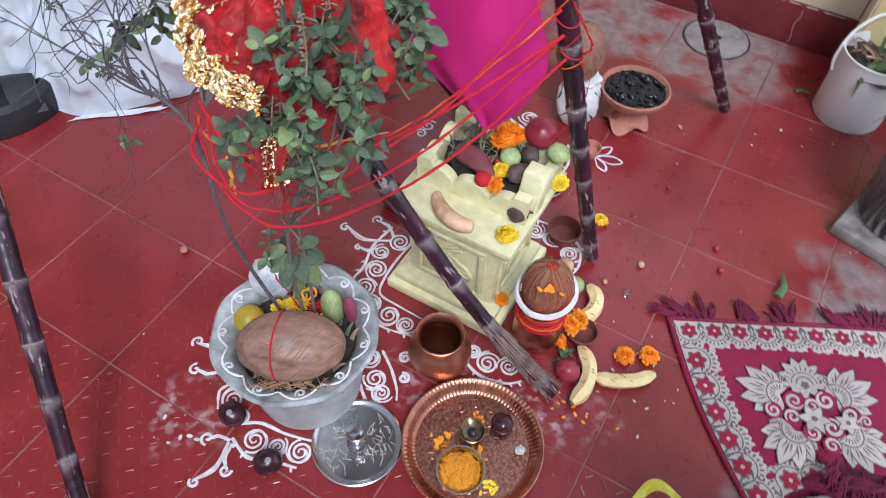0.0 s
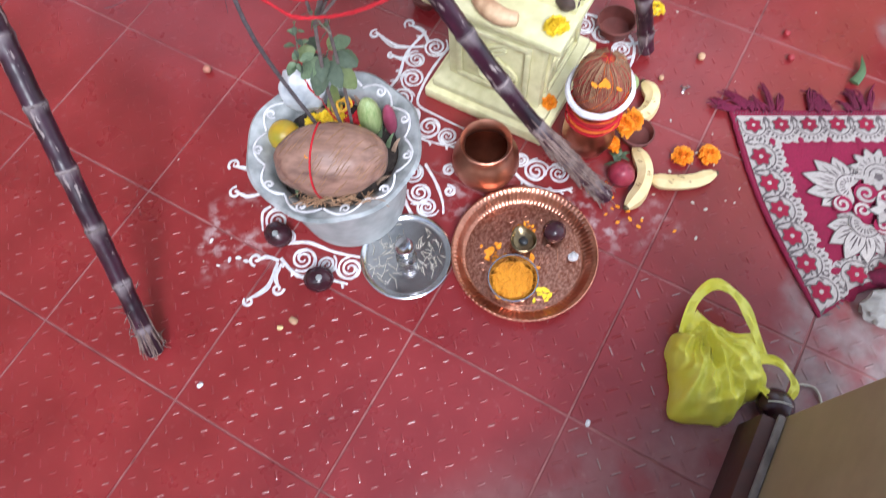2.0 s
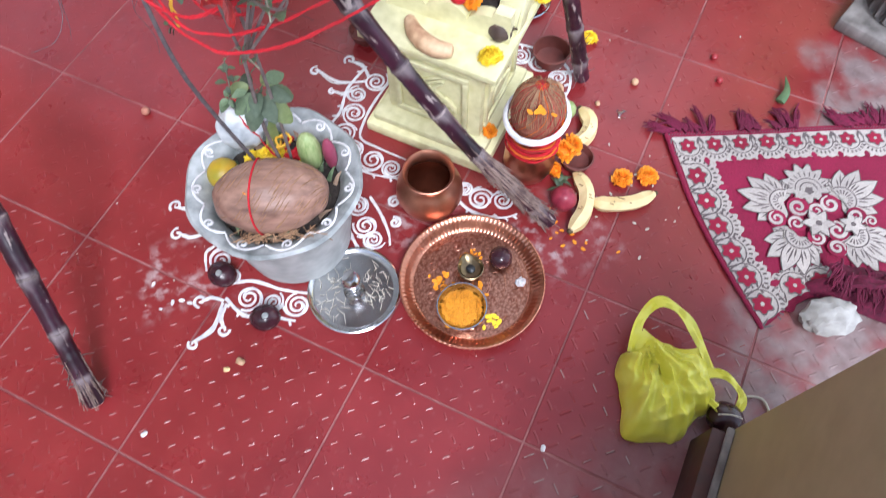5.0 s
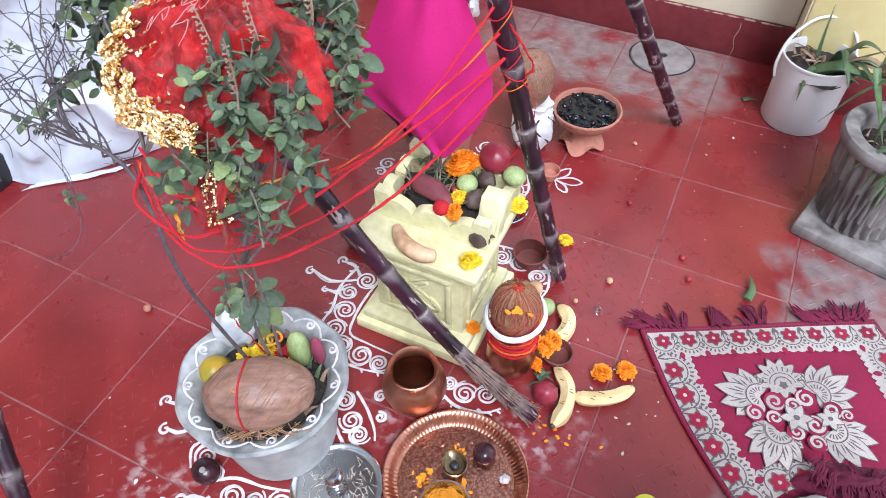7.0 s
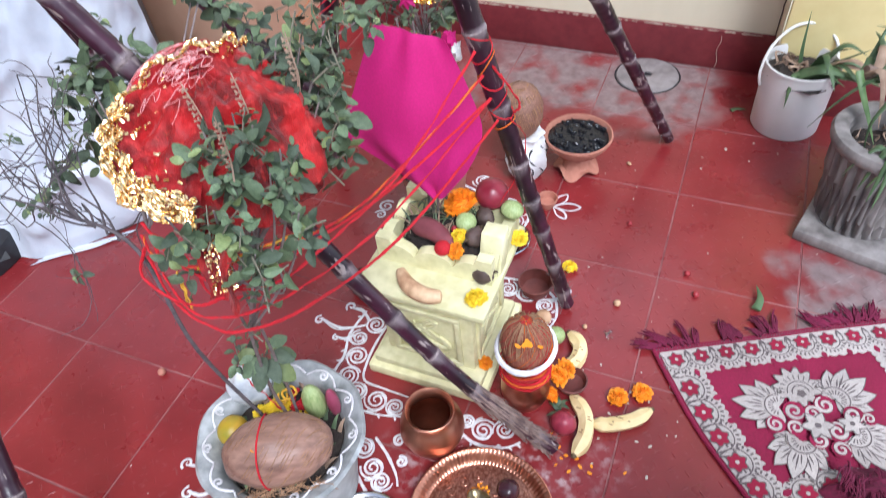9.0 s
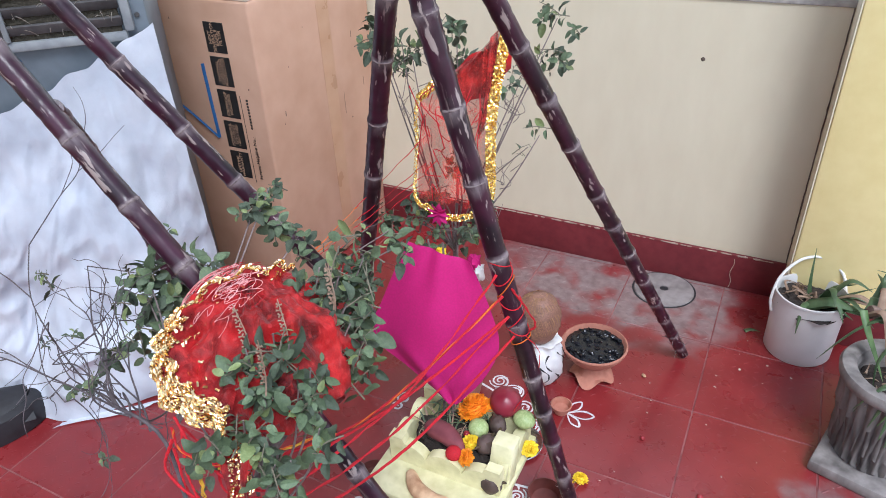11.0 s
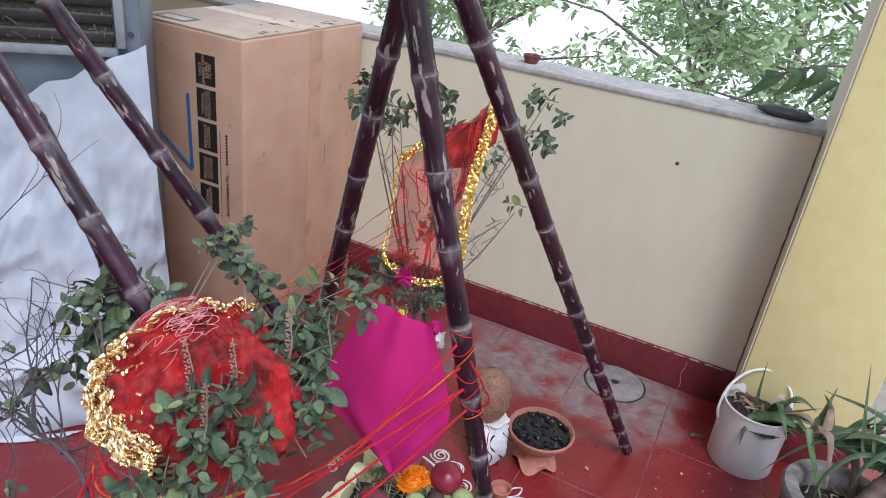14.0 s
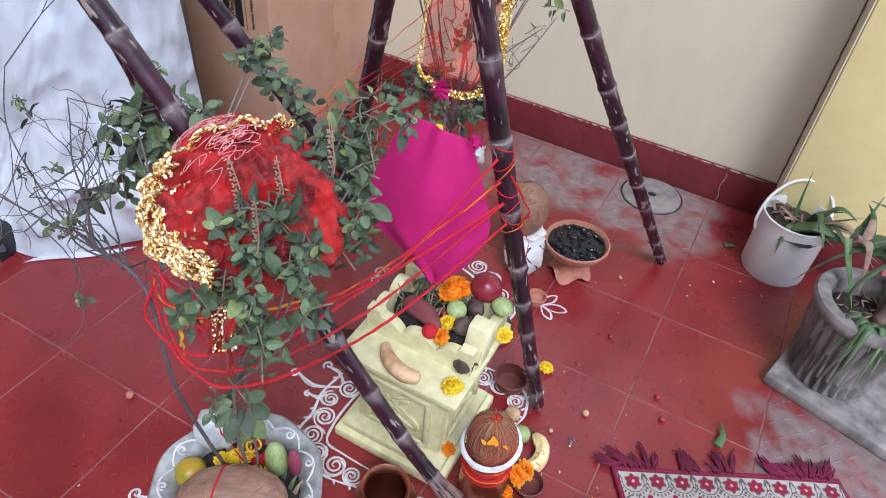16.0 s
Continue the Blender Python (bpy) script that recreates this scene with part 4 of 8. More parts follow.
for pts, w in (([(0.11, 0.05, 0.14), (0.02, 0.06, 0.17), (-0.09, 0.05, 0.10), (-0.165, 0.03, -0.01)], 0.012), ([(0.12, 0.05, 0.15), (0.03, 0.10, 0.20), (-0.09, 0.13, 0.20)], 0.013), ([(0.14, 0.06, 0.17), (0.09, 0.10, 0.24), (0.02, 0.14, 0.27)], 0.014),
               ([(0.10, 0.04, 0.13), (0.0, 0.02, 0.14), (-0.055, -0.02, 0.07), (-0.05, -0.04, -0.01)], 0.010), ([(0.13, 0.05, 0.16), (0.14, -0.02, 0.22), (0.10, -0.09, 0.20)], 0.014), ([(0.15, 0.06, 0.18), (0.21, 0.09, 0.24), (0.28, 0.10, 0.24)], 0.013),
               ([(0.12, 0.05, 0.15), (0.07, 0.03, 0.19), (0.01, -0.01, 0.14), (0.0, -0.02, 0.05)], 0.011), ([(0.17, 0.04, 0.15), (0.24, 0.0, 0.20), (0.30, -0.05, 0.17)], 0.013), ([(0.13, 0.06, 0.16), (0.06, 0.13, 0.17), (0.0, 0.17, 0.11)], 0.011)):
    part("aloe_leaf", blade(pts, w, 8, 0.45), M["aloe"], aloe2)
for k in range(11):
    a, reach = -2.9 + 0.27 * k + rng.uniform(-0.12, 0.12), rng.uniform(0.06, 0.115)
    d, c = Vector((math.cos(a), math.sin(a), 0)), Vector((0.005, -0.062, 0.0))
    part("aloe_leaf", blade([c + d * 0.006, c + d * reach * 0.5 + Vector((0, 0, rng.uniform(0.025, 0.045))), c + d * reach + Vector((0, 0, rng.uniform(-0.055, 0.01)))], rng.uniform(0.008, 0.012), 8, 0.45), M["aloe"], aloe2)
for k in range(22):
    a, q = rng.uniform(0, 6.28), 0.078 * rng.random() ** 0.5
    p = Vector((q * math.cos(a), q * math.sin(a), -0.016))
    part("dry_leaf", blade([p, p + Vector((rng.uniform(-0.02, 0.02), rng.uniform(-0.02, 0.02), 0.012)), p + Vector((rng.uniform(-0.04, 0.04), rng.uniform(-0.04, 0.04), 0.004))], 0.004, 5, 0.3), M["dry"], aloe2, "dry brown leaf")
M["young_aloe"] = stuff_mat("young_aloe_leaf", (0.085, 0.165, 0.050), (0.20, 0.31, 0.125), 40, 0.5, relief=0.2, spread=0.25)
knob = smooth_path([(0.04, 0.06, -0.03), (0.02, 0.10, 0.06), (-0.03, 0.105, 0.10), (-0.085, 0.085, 0.115)], 9)
part("ringed_stalk", tube(knob, [0.010 + 0.006 * (i / len(knob)) ** 2 + 0.0016 * math.sin(i * 1.3) for i in range(len(knob))], 12), M["stalk_bark"], aloe2, "bent tan stalk with a blunt end")
part("aloe_leaf", blade([(-0.100, 0.070, 0.125), (-0.085, 0.045, 0.095), (-0.055, 0.025, 0.04), (-0.028, 0.008, -0.012)], 0.0095, 8, 0.4), M["young_aloe"], aloe2, "long pale green hanging leaf")
for k in range(22):
    a = -0.9 + 2.6 * k / 21 + rng.uniform(-0.15, 0.15)
    c = Vector((-0.085 + 0.012 * (k % 9), 0.085 + 0.006 * (k % 5), 0.105))
    d, far = Vector((math.cos(a), math.sin(a), 0)), rng.uniform(0.07, 0.17)
    part("aloe_leaf", blade([c, c + d * far * 0.5 + Vector((0, 0, rng.uniform(0.0, 0.05))), c + d * far + Vector((0, 0, rng.uniform(-0.09, 0.09)))], rng.uniform(0.008, 0.015), 8, 0.45), M["aloe" if k % 4 else "dry"], aloe2)
for k in range(12):
    a, c = -2.6 + 0.2 * k, Vector((0.045, -0.045, -0.01))
    d, far = Vector((math.cos(a), math.sin(a), 0)), rng.uniform(0.06, 0.13)
    part("aloe_leaf", blade([c, c + d * far * 0.5 + Vector((0, 0, rng.uniform(0.03, 0.06))), c + d * far + Vector((0, 0, rng.uniform(-0.06, 0.02)))], rng.uniform(0.005, 0.010), 8, 0.4), M["young_aloe" if k % 3 else "aloe"], aloe2)
for k in range(16):
    a, c = -0.2 + 0.17 * k, Vector((0.03 + 0.010 * (k % 7), 0.05, 0.10))
    d, far = Vector((math.cos(a), math.sin(a), 0)), rng.uniform(0.05, 0.12)
    part("aloe_leaf", blade([c, c + d * far * 0.4 + Vector((0, 0, rng.uniform(0.04, 0.08))), c + d * far + Vector((0, 0, rng.uniform(0.08, 0.20)))], rng.uniform(0.007, 0.013), 8, 0.45), M["aloe" if k % 5 else "young_aloe"], aloe2)
for k in range(9):
    a = -0.6 + 0.26 * k
    c = Vector((0.12, 0.06, 0.14))
    d = Vector((math.cos(a), math.sin(a), 0))
    part("dry_leaf", blade([c, c + d * 0.05 + Vector((0, 0, 0.05)), c + d * rng.uniform(0.08, 0.13) + Vector((0, 0, rng.uniform(-0.02, 0.12)))], rng.uniform(0.006, 0.011), 6, 0.3), M["dry"], aloe2, "dry brown leaf")
solid("green_leaf", blade([(0, 0, 0.003), (0.02, 0.004, 0.006), (0.045, -0.004, 0.004)], 0.008), M["aloe"], "small fallen green leaf on the red floor", "leaf", (0.385, 1.60, 0), 20)

# ---- things on the parapet and outside ----
solid("clay_cup", lathe([(0, 0.0), (0.022, 0.0), (0.032, 0.03), (0.034, 0.042), (0.030, 0.042), (0.027, 0.03), (0, 0.01)], 24), M["clay_dark"], "small dark red clay cup on the parapet", "cup", (-0.41, 1.90, 0.918)).scale = (0.85, 0.85, 0.62)
solid("roof_tile", blob(0.075, 0.03, 0.016, 0.2, 20, at=(0, 0, 0.014)), M["slat"], "dark grey stone lying on the parapet", "stone", (0.35, 1.89, 0.918), -6)
M["dust"] = stuff_mat("dusty_earth", (0.24, 0.20, 0.16), (0.40, 0.35, 0.29), 3, 0.9, big=0.3, relief=0.4)
solid("ground", grid(lambda u, v: Vector((-300 + 600 * u, -300 + 600 * v, -4.0)), 12, 12), M["dust"], "pale dusty ground outside", "ground", kind="structure")
m, n, l, b = shader("bright_haze")
em = n.new("ShaderNodeEmission")
em.inputs["Color"].default_value, em.inputs["Strength"].default_value = (0.95, 0.98, 1.0, 1), 1.35
l.new(em.outputs[0], n["Material Output"].inputs[0])
solid("backdrop", grid(lambda u, v: Vector((-40 + 80 * u, 16, -4 + 28 * v)), 2, 2), m, "bright hazy sky beyond the trees", "backdrop", kind="structure")


def leafy(bm, centre, radius, count, size, r, droop=0.5):
    for k in range(count):
        d = Vector((r.gauss(0, 1), r.gauss(0, 1), r.gauss(0, 1))).normalized() * radius * r.uniform(0.2, 1) ** 0.6
        p = Vector(centre) + Vector((d.x, d.y, d.z * 0.7))
        ax = Vector((r.uniform(-1, 1), r.uniform(-1, 1), r.uniform(-droop - 0.5, 0.4))).normalized()
        sd = ax.cross(Vector((r.uniform(-1, 1), r.uniform(-1, 1), r.uniform(-1, 1)))).normalized()
        s = size * r.uniform(0.6, 1.3)
        vs = [bm.verts.new(p + ax * s * a + sd * s * w) for a, w in ((0, 0), (0.35, 0.16), (0.7, 0.12), (1, 0), (0.7, -0.12), (0.35, -0.16))]
        bm.faces.new(vs)


for k, (x, y, z, w) in enumerate(((-2.2, 5.6, 0.5, 1.3), (-0.4, 6.4, 0.3, 1.3), (1.2, 5.4, 0.2, 1.2), (2.4, 6.5, 0.6, 1.4), (0.3, 8.6, 0.2, 1.6), (-4.0, 8.0, 0.6, 1.8))):
    r = random.Random(40 + k)
    tree = thing("tree", "feathery green tree beyond the parapet", "tree", (x, y, -4.0), group="trees outside")
    bm = tube(smooth_path([(0, 0, 0), (0.05, 0, z * 0.6 + 2.7), (0.1, 0.05, z + 4.6)], 5), [0.07 - 0.005 * i for i in range(11)], 8)
    part("trunk", bm, M["stem"], tree)
    crown = bmesh.new()
    for j in range(22):
        c = (r.gauss(0, w * 0.65), r.gauss(0, w * 0.4), z + 4.15 + r.gauss(0, 0.60))
        leafy(crown, c, 0.38, 170, 0.10, r)
        part("limb", tube([(0.05, 0, max(2.5, c[2] - 0.6)), (c[0] * 0.5, c[1] * 0.5, c[2] - 0.12), c], [0.02, 0.012, 0.005], 5), M["stem"], tree)
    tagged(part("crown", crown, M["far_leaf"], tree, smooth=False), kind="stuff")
branch = thing("overhanging_branch", "near branch with large dark green leaves outside", "branch", (0.62, 2.5, -4.0))
part("stalk", tube(smooth_path([(0.45, 0.2, 0), (0.4, 0.15, 3.6), (0.25, 0.1, 5.0)], 6), 0.008, 6), M["stem"], branch)
part("twig", tube(smooth_path([(0.25, 0.1, 5.0), (0.0, 0, 5.02), (-0.2, -0.05, 5.00), (-0.33, -0.1, 4.95)], 6), 0.005, 6), M["stem"], branch)
for k in range(7):
    p = Vector((-0.33 + 0.06 * k, -0.08 + 0.01 * k, 4.96 + 0.02 * (k % 3)))
    part("leaf", blade([p, p + Vector((rng.uniform(-0.05, 0.02), -0.02, -0.03)), p + Vector((rng.uniform(-0.09, 0.03), -0.03, -0.10))], 0.036, 8, 0.12), M["aloe"], branch)


# ---- copper plate and what lies on it ----
PLATE = Vector((0.106, 0.221, 0))
plate = thing("copper_plate", "round polished copper tray with a fluted rim", "tray", PLATE)
plate.scale = (1.02, 1.02, 1)
part("dish", lathe([(0, 0.001), (0.103, 0.001), (0.111, 0.006), (0.122, 0.020), (0.127, 0.022), (0.129, 0.0245), (0.126, 0.026), (0.121, 0.0235), (0.117, 0.018), (0.112, 0.011), (0.107, 0.006), (0.103, 0.0045), (0.060, 0.004), (0, 0.004)], 384,
     wave=lambda a, r, z: (r, z + (0.0009 * math.sin(96 * a) if 0.1065 < r < 0.1215 else 0))), M["copper"], plate)
part("beaded_edge", tube([(0.1275 * math.cos(i * math.pi / 180), 0.1275 * math.sin(i * math.pi / 180), 0.0255) for i in range(361)], [0.0026 if i % 4 < 2 else 0.0017 for i in range(361)], 6, cap=False), M["copper"], plate)
for rr in (0.030, 0.034, 0.060, 0.094, 0.103):
    part("engraved_ring", tube([(rr * math.cos(i * math.pi / 36), rr * math.sin(i * math.pi / 36), 0.0042) for i in range(73)], 0.0011, 6, cap=False), M["copper"], plate)
for k in range(16):
    a0, rr = k * math.pi / 8, 0.076
    pts = [(rr * math.cos(a0) + (0.0025 + 0.0012 * s) * math.cos(s + a0), rr * math.sin(a0) + (0.0025 + 0.0012 * s) * math.sin(s + a0), 0.0043) for s in [j * 0.5 for j in range(15)]]
    part("engraved_scroll", tube(pts, 0.0011, 5), M["copper"], plate)
for k in range(12):
    a0, rr = (k + 0.5) * math.pi / 6, 0.045
    pts = [(rr * math.cos(a0) + (0.002 + 0.001 * s) * math.cos(-s + a0), rr * math.sin(a0) + (0.002 + 0.001 * s) * math.sin(-s + a0), 0.0043) for s in [j * 0.5 for j in range(13)]]
    part("engraved_scroll", tube(pts, 0.001, 5), M["copper"], plate)


part("engraved_floor", lathe([(0.1030, 0.0047), (0.060, 0.0049), (0.036, 0.0049), (0, 0.0049)], 64), M["copper_relief"], plate, "copper floor engraved with flowers")


def marigold_mesh(name, radius, mat, seed, petals=210):
    r = random.Random(seed)
    bm = blob(radius * 0.66, radius * 0.66, radius * 0.50, 0.12, 14, at=(0, 0, radius * 0.42), freq=6)
    for k in range(petals):
        t = k / petals
        a, lean = k * 2.39996, t ** 0.7
        d = Vector((math.cos(a) * (lean + 0.25), math.sin(a) * (lean + 0.25), 1.0 - 0.9 * lean)).normalized()
        c = Vector((math.cos(a), math.sin(a), 0)) * radius * 0.48 * lean + Vector((0, 0, radius * (0.80 - 0.52 * lean ** 2)))
        d = (d + Vector((r.gauss(0, 0.22), r.gauss(0, 0.22), r.gauss(0, 0.22)))).normalized()
        s = Vector((-math.sin(a), math.cos(a), r.gauss(0, 0.45))).normalized()
        ln, w = radius * r.uniform(0.45, 0.62) * (0.45 + 0.55 * lean), radius * r.uniform(0.12, 0.20)
        q = [c, c + d * ln * 0.5 + s * w, c + d * ln + s * w * 0.7 + Vector((0, 0, radius * 0.05 * r.uniform(-1, 1))), c + d * ln - s * w * 0.7 + Vector((0, 0, radius * 0.08 * r.uniform(-1, 1))), c + d * ln * 0.5 - s * w]
        for v in q:
            v.z = max(v.z, 0.001)
        bm.faces.new([bm.verts.new(v) for v in q])
    return mesh_of(name, bm, mat, False)


MARI = {"o": [marigold_mesh("marigold", 1.0, M["mari_orange"], 3), marigold_mesh("marigold", 1.0, M["mari_orange"], 9)], "y": [marigold_mesh("marigold", 1.0, M["mari_yellow"], 5), marigold_mesh("marigold", 1.0, M["mari_yellow"], 6)]}


def marigold(kind, where, radius, tilt=(0, 0), label="", k=0):
    ob = new("marigold", MARI[kind][k % 2])
    ob.location, ob.rotation_euler, ob.scale = where, (radians(tilt[0]), radians(tilt[1]), radians(37 * k)), (radius,) * 3
    return tagged(ob, label or ("orange marigold flower head" if kind == "o" else "yellow marigold flower head"), "flower", "marigolds")


PETAL = {}
for key, mat in (("o", "mari_orange"), ("y", "mari_yellow"), ("w", "white"), ("r", "red_fruit"), ("s", "slate")):
    bm = bmesh.new()
    vs = [[bm.verts.new((x, y, z + 0.12 * abs(y) + 0.1 * x * x)) for x, y in ((-1, -0.2), (-0.3, -0.55), (0.6, -0.5), (1, 0), (0.6, 0.5), (-0.3, 0.55), (-1, 0.2))] for z in (0.0, 0.12)]
    bm.faces.new(vs[1])
    bm.faces.new(vs[0][::-1])
    for i in range(7):
        bm.faces.new((vs[0][i], vs[0][(i + 1) % 7], vs[1][(i + 1) % 7], vs[1][i]))
    PETAL[key] = mesh_of("petal", bm, M[mat])


def scatter(key, centre, spread, count, size, z, label, seed, name="petal"):
    r = random.Random(seed)
    for k in range(count):
        ob = new(name, PETAL[key])
        ob.location = (centre[0] + r.gauss(0, spread), centre[1] + r.gauss(0, spread), z)
        ob.rotation_euler, ob.scale = (0, r.uniform(-0.25, 0.1), r.uniform(0, 6.28)), (size * r.uniform(0.6, 1.3),) * 3
        tagged(ob, label, "petal", "scattered petals")


bowl = thing("steel_bowl", "small steel bowl filled with yellow turmeric rice", "bowl", (0.113, 0.162, 0.0045))
bowl.scale = (1.16, 1.16, 1.0)
part("cup", lathe([(0, 0), (0.024, 0), (0.032, 0.010), (0.037, 0.026), (0.0385, 0.034), (0.0365, 0.034), (0.034, 0.026), (0.028, 0.012), (0, 0.008)], 48), M["steel"], bowl)
part("rice", blob(0.033, 0.033, 0.010, 0.25, 28, at=(0, 0, 0.017), freq=7), M["turmeric"], bowl, "yellow turmeric rice")
grains = bmesh.new()
for k in range(240):
    a, q = rng.uniform(0, 6.28), 0.030 * rng.random() ** 0.5
    p = Vector((q * math.cos(a), q * math.sin(a), 0.0175 + 0.009 * math.sqrt(max(0, 1 - (q / 0.034) ** 2))))
    d = Vector((rng.uniform(-1, 1), rng.uniform(-1, 1), rng.uniform(-0.3, 0.5))).normalized() * 0.003
    tube([p - d, p, p + d], [0.0004, 0.001, 0.0004], 5, grains)
tagged(part("rice_grain", grains, M["turmeric"], bowl), kind="stuff")

lamp = thing("brass_oil_lamp", "small brass oil lamp with a dark wick", "oil lamp", (0.095, 0.240, 0.0045))
part("base", lathe([(0, 0), (0.016, 0), (0.017, 0.003), (0.009, 0.006), (0.008, 0.010), (0, 0.010)], 32), M["brass"], lamp)
part("bowl", lathe([(0, 0.0102), (0.010, 0.0102), (0.020, 0.017), (0.024, 0.023), (0.0225, 0.024), (0.018, 0.018), (0, 0.014)], 36, wave=lambda a, r, z: (r * (1 + 0.25 * max(0, math.cos(a - 2.4)) ** 8), z)), M["brass"], lamp)
part("wick", blob(0.009, 0.008, 0.005, 0.3, 12, at=(0, 0, 0.018)), M["black"], lamp, "burnt dark wick and oil")
solid("dark_fruit", blob(0.0215, 0.0215, 0.019, 0.05, 20, at=(0, 0, 0.019)), M["aubergine"], "small dark purple fruit on the copper tray", "fruit", (0.136, 0.283, 0.0048))
scatter("o", (0.083, 0.268), 0.009, 26, 0.0050, 0.0055, "orange marigold petal on the copper tray", 1)
scatter("o", (0.050, 0.200), 0.009, 24, 0.0050, 0.0055, "orange marigold petal on the copper tray", 2)
scatter("y", (0.165, 0.170), 0.008, 10, 0.006, 0.0055, "yellow petal on the copper tray", 3)
scatter("o", (0.128, 0.205), 0.010, 8, 0.006, 0.0055, "orange marigold petal on the copper tray", 4)
for k in range(7):
    solid("sugar_lump", blob(0.0035, 0.003, 0.003, 0.3, 8, at=(0, 0, 0.003)), M["white"], "white sugar lump on the copper tray", "sugar", (0.188 + rng.uniform(-0.007, 0.007), 0.262 + rng.uniform(-0.007, 0.007), 0.0048), rng.uniform(0, 180), "sugar lumps")

solid("sugar_sweet", blob(0.009, 0.008, 0.006, 0.45, 16, at=(0, 0, 0.006), freq=2), M["white"], "white sugar sweet on the copper tray", "sweet", (0.186, 0.258, 0.0048))

# ---- steel lamp stand ----
stand = thing("steel_lamp_stand", "shiny steel lamp stand with a round dished base", "lamp stand", (-0.082, 0.118, 0))
stand.scale = (1.09, 1.09, 1)
part("dish", lathe([(0, 0.001), (0.070, 0.001), (0.0765, 0.006), (0.0775, 0.010), (0.0755, 0.011), (0.071, 0.006), (0.064, 0.0045), (0.02, 0.006), (0, 0.006)], 72), M["steel"], stand)
part("stem", lathe([(0.018, 0.0062), (0.012, 0.014), (0.0085, 0.024), (0.010, 0.030), (0.008, 0.034), (0, 0.034)], 32), M["steel"], stand)
part("knob", lathe([(0, 0.0342), (0.007, 0.0345), (0.0145, 0.042), (0.0165, 0.050), (0.014, 0.058), (0.010, 0.062), (0.011, 0.066), (0.0, 0.069)], 32), M["steel"], stand)
for k in range(100):
    a, q = rng.choice((rng.uniform(-0.3, 1.5), rng.uniform(2.2, 5.0))), rng.uniform(0.024, 0.062)
    p = Vector((q * math.cos(a), q * math.sin(a), 0.0075))
    d = Vector((math.cos(a * 3 + k), math.sin(a * 3 + k), 0)) * rng.uniform(0.003, 0.009)
    part("straw_bit", tube([p - d, p + d], 0.0005, 4), M["slate"], stand)

# ---- water pot ----
M["lota"] = stuff_mat("satin_copper", (0.40, 0.165, 0.105), (0.60, 0.29, 0.20), 30, 0.40, 1.0, relief=0.1, dist=0.0005)
lota = thing("copper_water_pot", "round copper water pot with an open flared mouth", "water pot", (-0.039, 0.346, 0))
lota.scale = (1.02, 1.02, 1.02)
part("body", lathe([(0, 0.001), (0.030, 0.001), (0.040, 0.006), (0.056, 0.024), (0.062, 0.046), (0.059, 0.066), (0.049, 0.082), (0.043, 0.090), (0.042, 0.096), (0.046, 0.103), (0.0475, 0.106), (0.0455, 0.1075), (0.040, 0.101), (0.038, 0.092), (0.045, 0.080), (0.054, 0.062), (0.054, 0.038), (0, 0.02)], 64), M["lota"], lota)
# Not a liquid: this dark disc stands in for shade in the deep mouth.
part("water", lathe([(0, 0.060), (0.052, 0.060), (0.050, 0.0605), (0, 0.0608)], 32), M["shade_copper"], lota, "dark disc painting the shade inside")


# ---- coconut jar ----
JAR = Vector((0.104, 0.490, 0))
jar = thing("kalash_jar", "copper kalash wound with red thread under a coconut", "kalash", JAR)
part("body", lathe([(0, 0.001), (0.030, 0.001), (0.041, 0.014), (0.049, 0.042), (0.048, 0.068), (0.038, 0.094), (0.035, 0.110), (0.042, 0.125), (0.047, 0.132), (0.043, 0.133), (0, 0.120)], 48), M["copper"], jar)
for k in range(13):
    rr, zz = 0.038 + 0.010 * (k % 3) / 2, 0.098 + 0.0036 * k
    pts = [((rr + 0.002 * math.sin(5 * a + k)) * math.cos(a), (rr + 0.002 * math.cos(3 * a + k)) * math.sin(a), zz + 0.003 * math.sin(a * 2 + k)) for a in [i * math.pi / 12 for i in range(25)]]
    part("thread_turn", tube(pts, 0.0019, 5, cap=False), M["thread_red" if k % 5 else "thread_orange"], jar)
nut = thing("wrapped_coconut", "fibrous brown coconut wound with red thread and a white ring", "coconut", JAR + Vector((0, 0, 0.134)))
part("husk", blob(0.0465, 0.0465, 0.063, 0.08, 40, at=(0, 0, 0.061), freq=5), M["red_husk"], nut)
for k in range(70):
    a = rng.uniform(0, 6.28)
    pts = [Vector((0.0485 * math.sin(t) * math.cos(a + 0.15 * t), 0.0485 * math.sin(t) * math.sin(a + 0.15 * t), 0.064 + 0.067 * math.cos(t))) for t in (0.25, 0.7, 1.1, 1.5)]
    part("husk_fibre", tube(pts, 0.0006, 4), M["fibre"], nut)
part("white_ring", lathe([(0.0500, 0.044), (0.0565, 0.045), (0.0590, 0.050), (0.0565, 0.0555), (0.0510, 0.0565), (0.0490, 0.050), (0.0500, 0.044)], 56, wave=lambda a, r, z: (r + 0.0012 * noise.noise(Vector((3 * math.cos(a), 3 * math.sin(a), z * 90))), z + 0.013 * math.sin(a + 0.25))), M["white"], nut, "white cotton ring")
for k in range(20):
    pts = [Vector((0.0485 * math.sin(t) * math.cos(k * 0.75 + 0.5 * math.sin(t * 2)), 0.0485 * math.sin(t) * math.sin(k * 0.75 + 0.5 * math.sin(t * 2)), 0.061 + 0.065 * math.cos(t))) for t in [0.05 + i * 0.2 for i in range(11)]]
    part("red_thread", tube(pts, 0.0006, 5), M["thread_red" if k % 3 else "thread_orange"], nut)
scatter("o", (0.118, 0.455), 0.012, 9, 0.006, 0.2480, "orange petal on the coconut", 5)


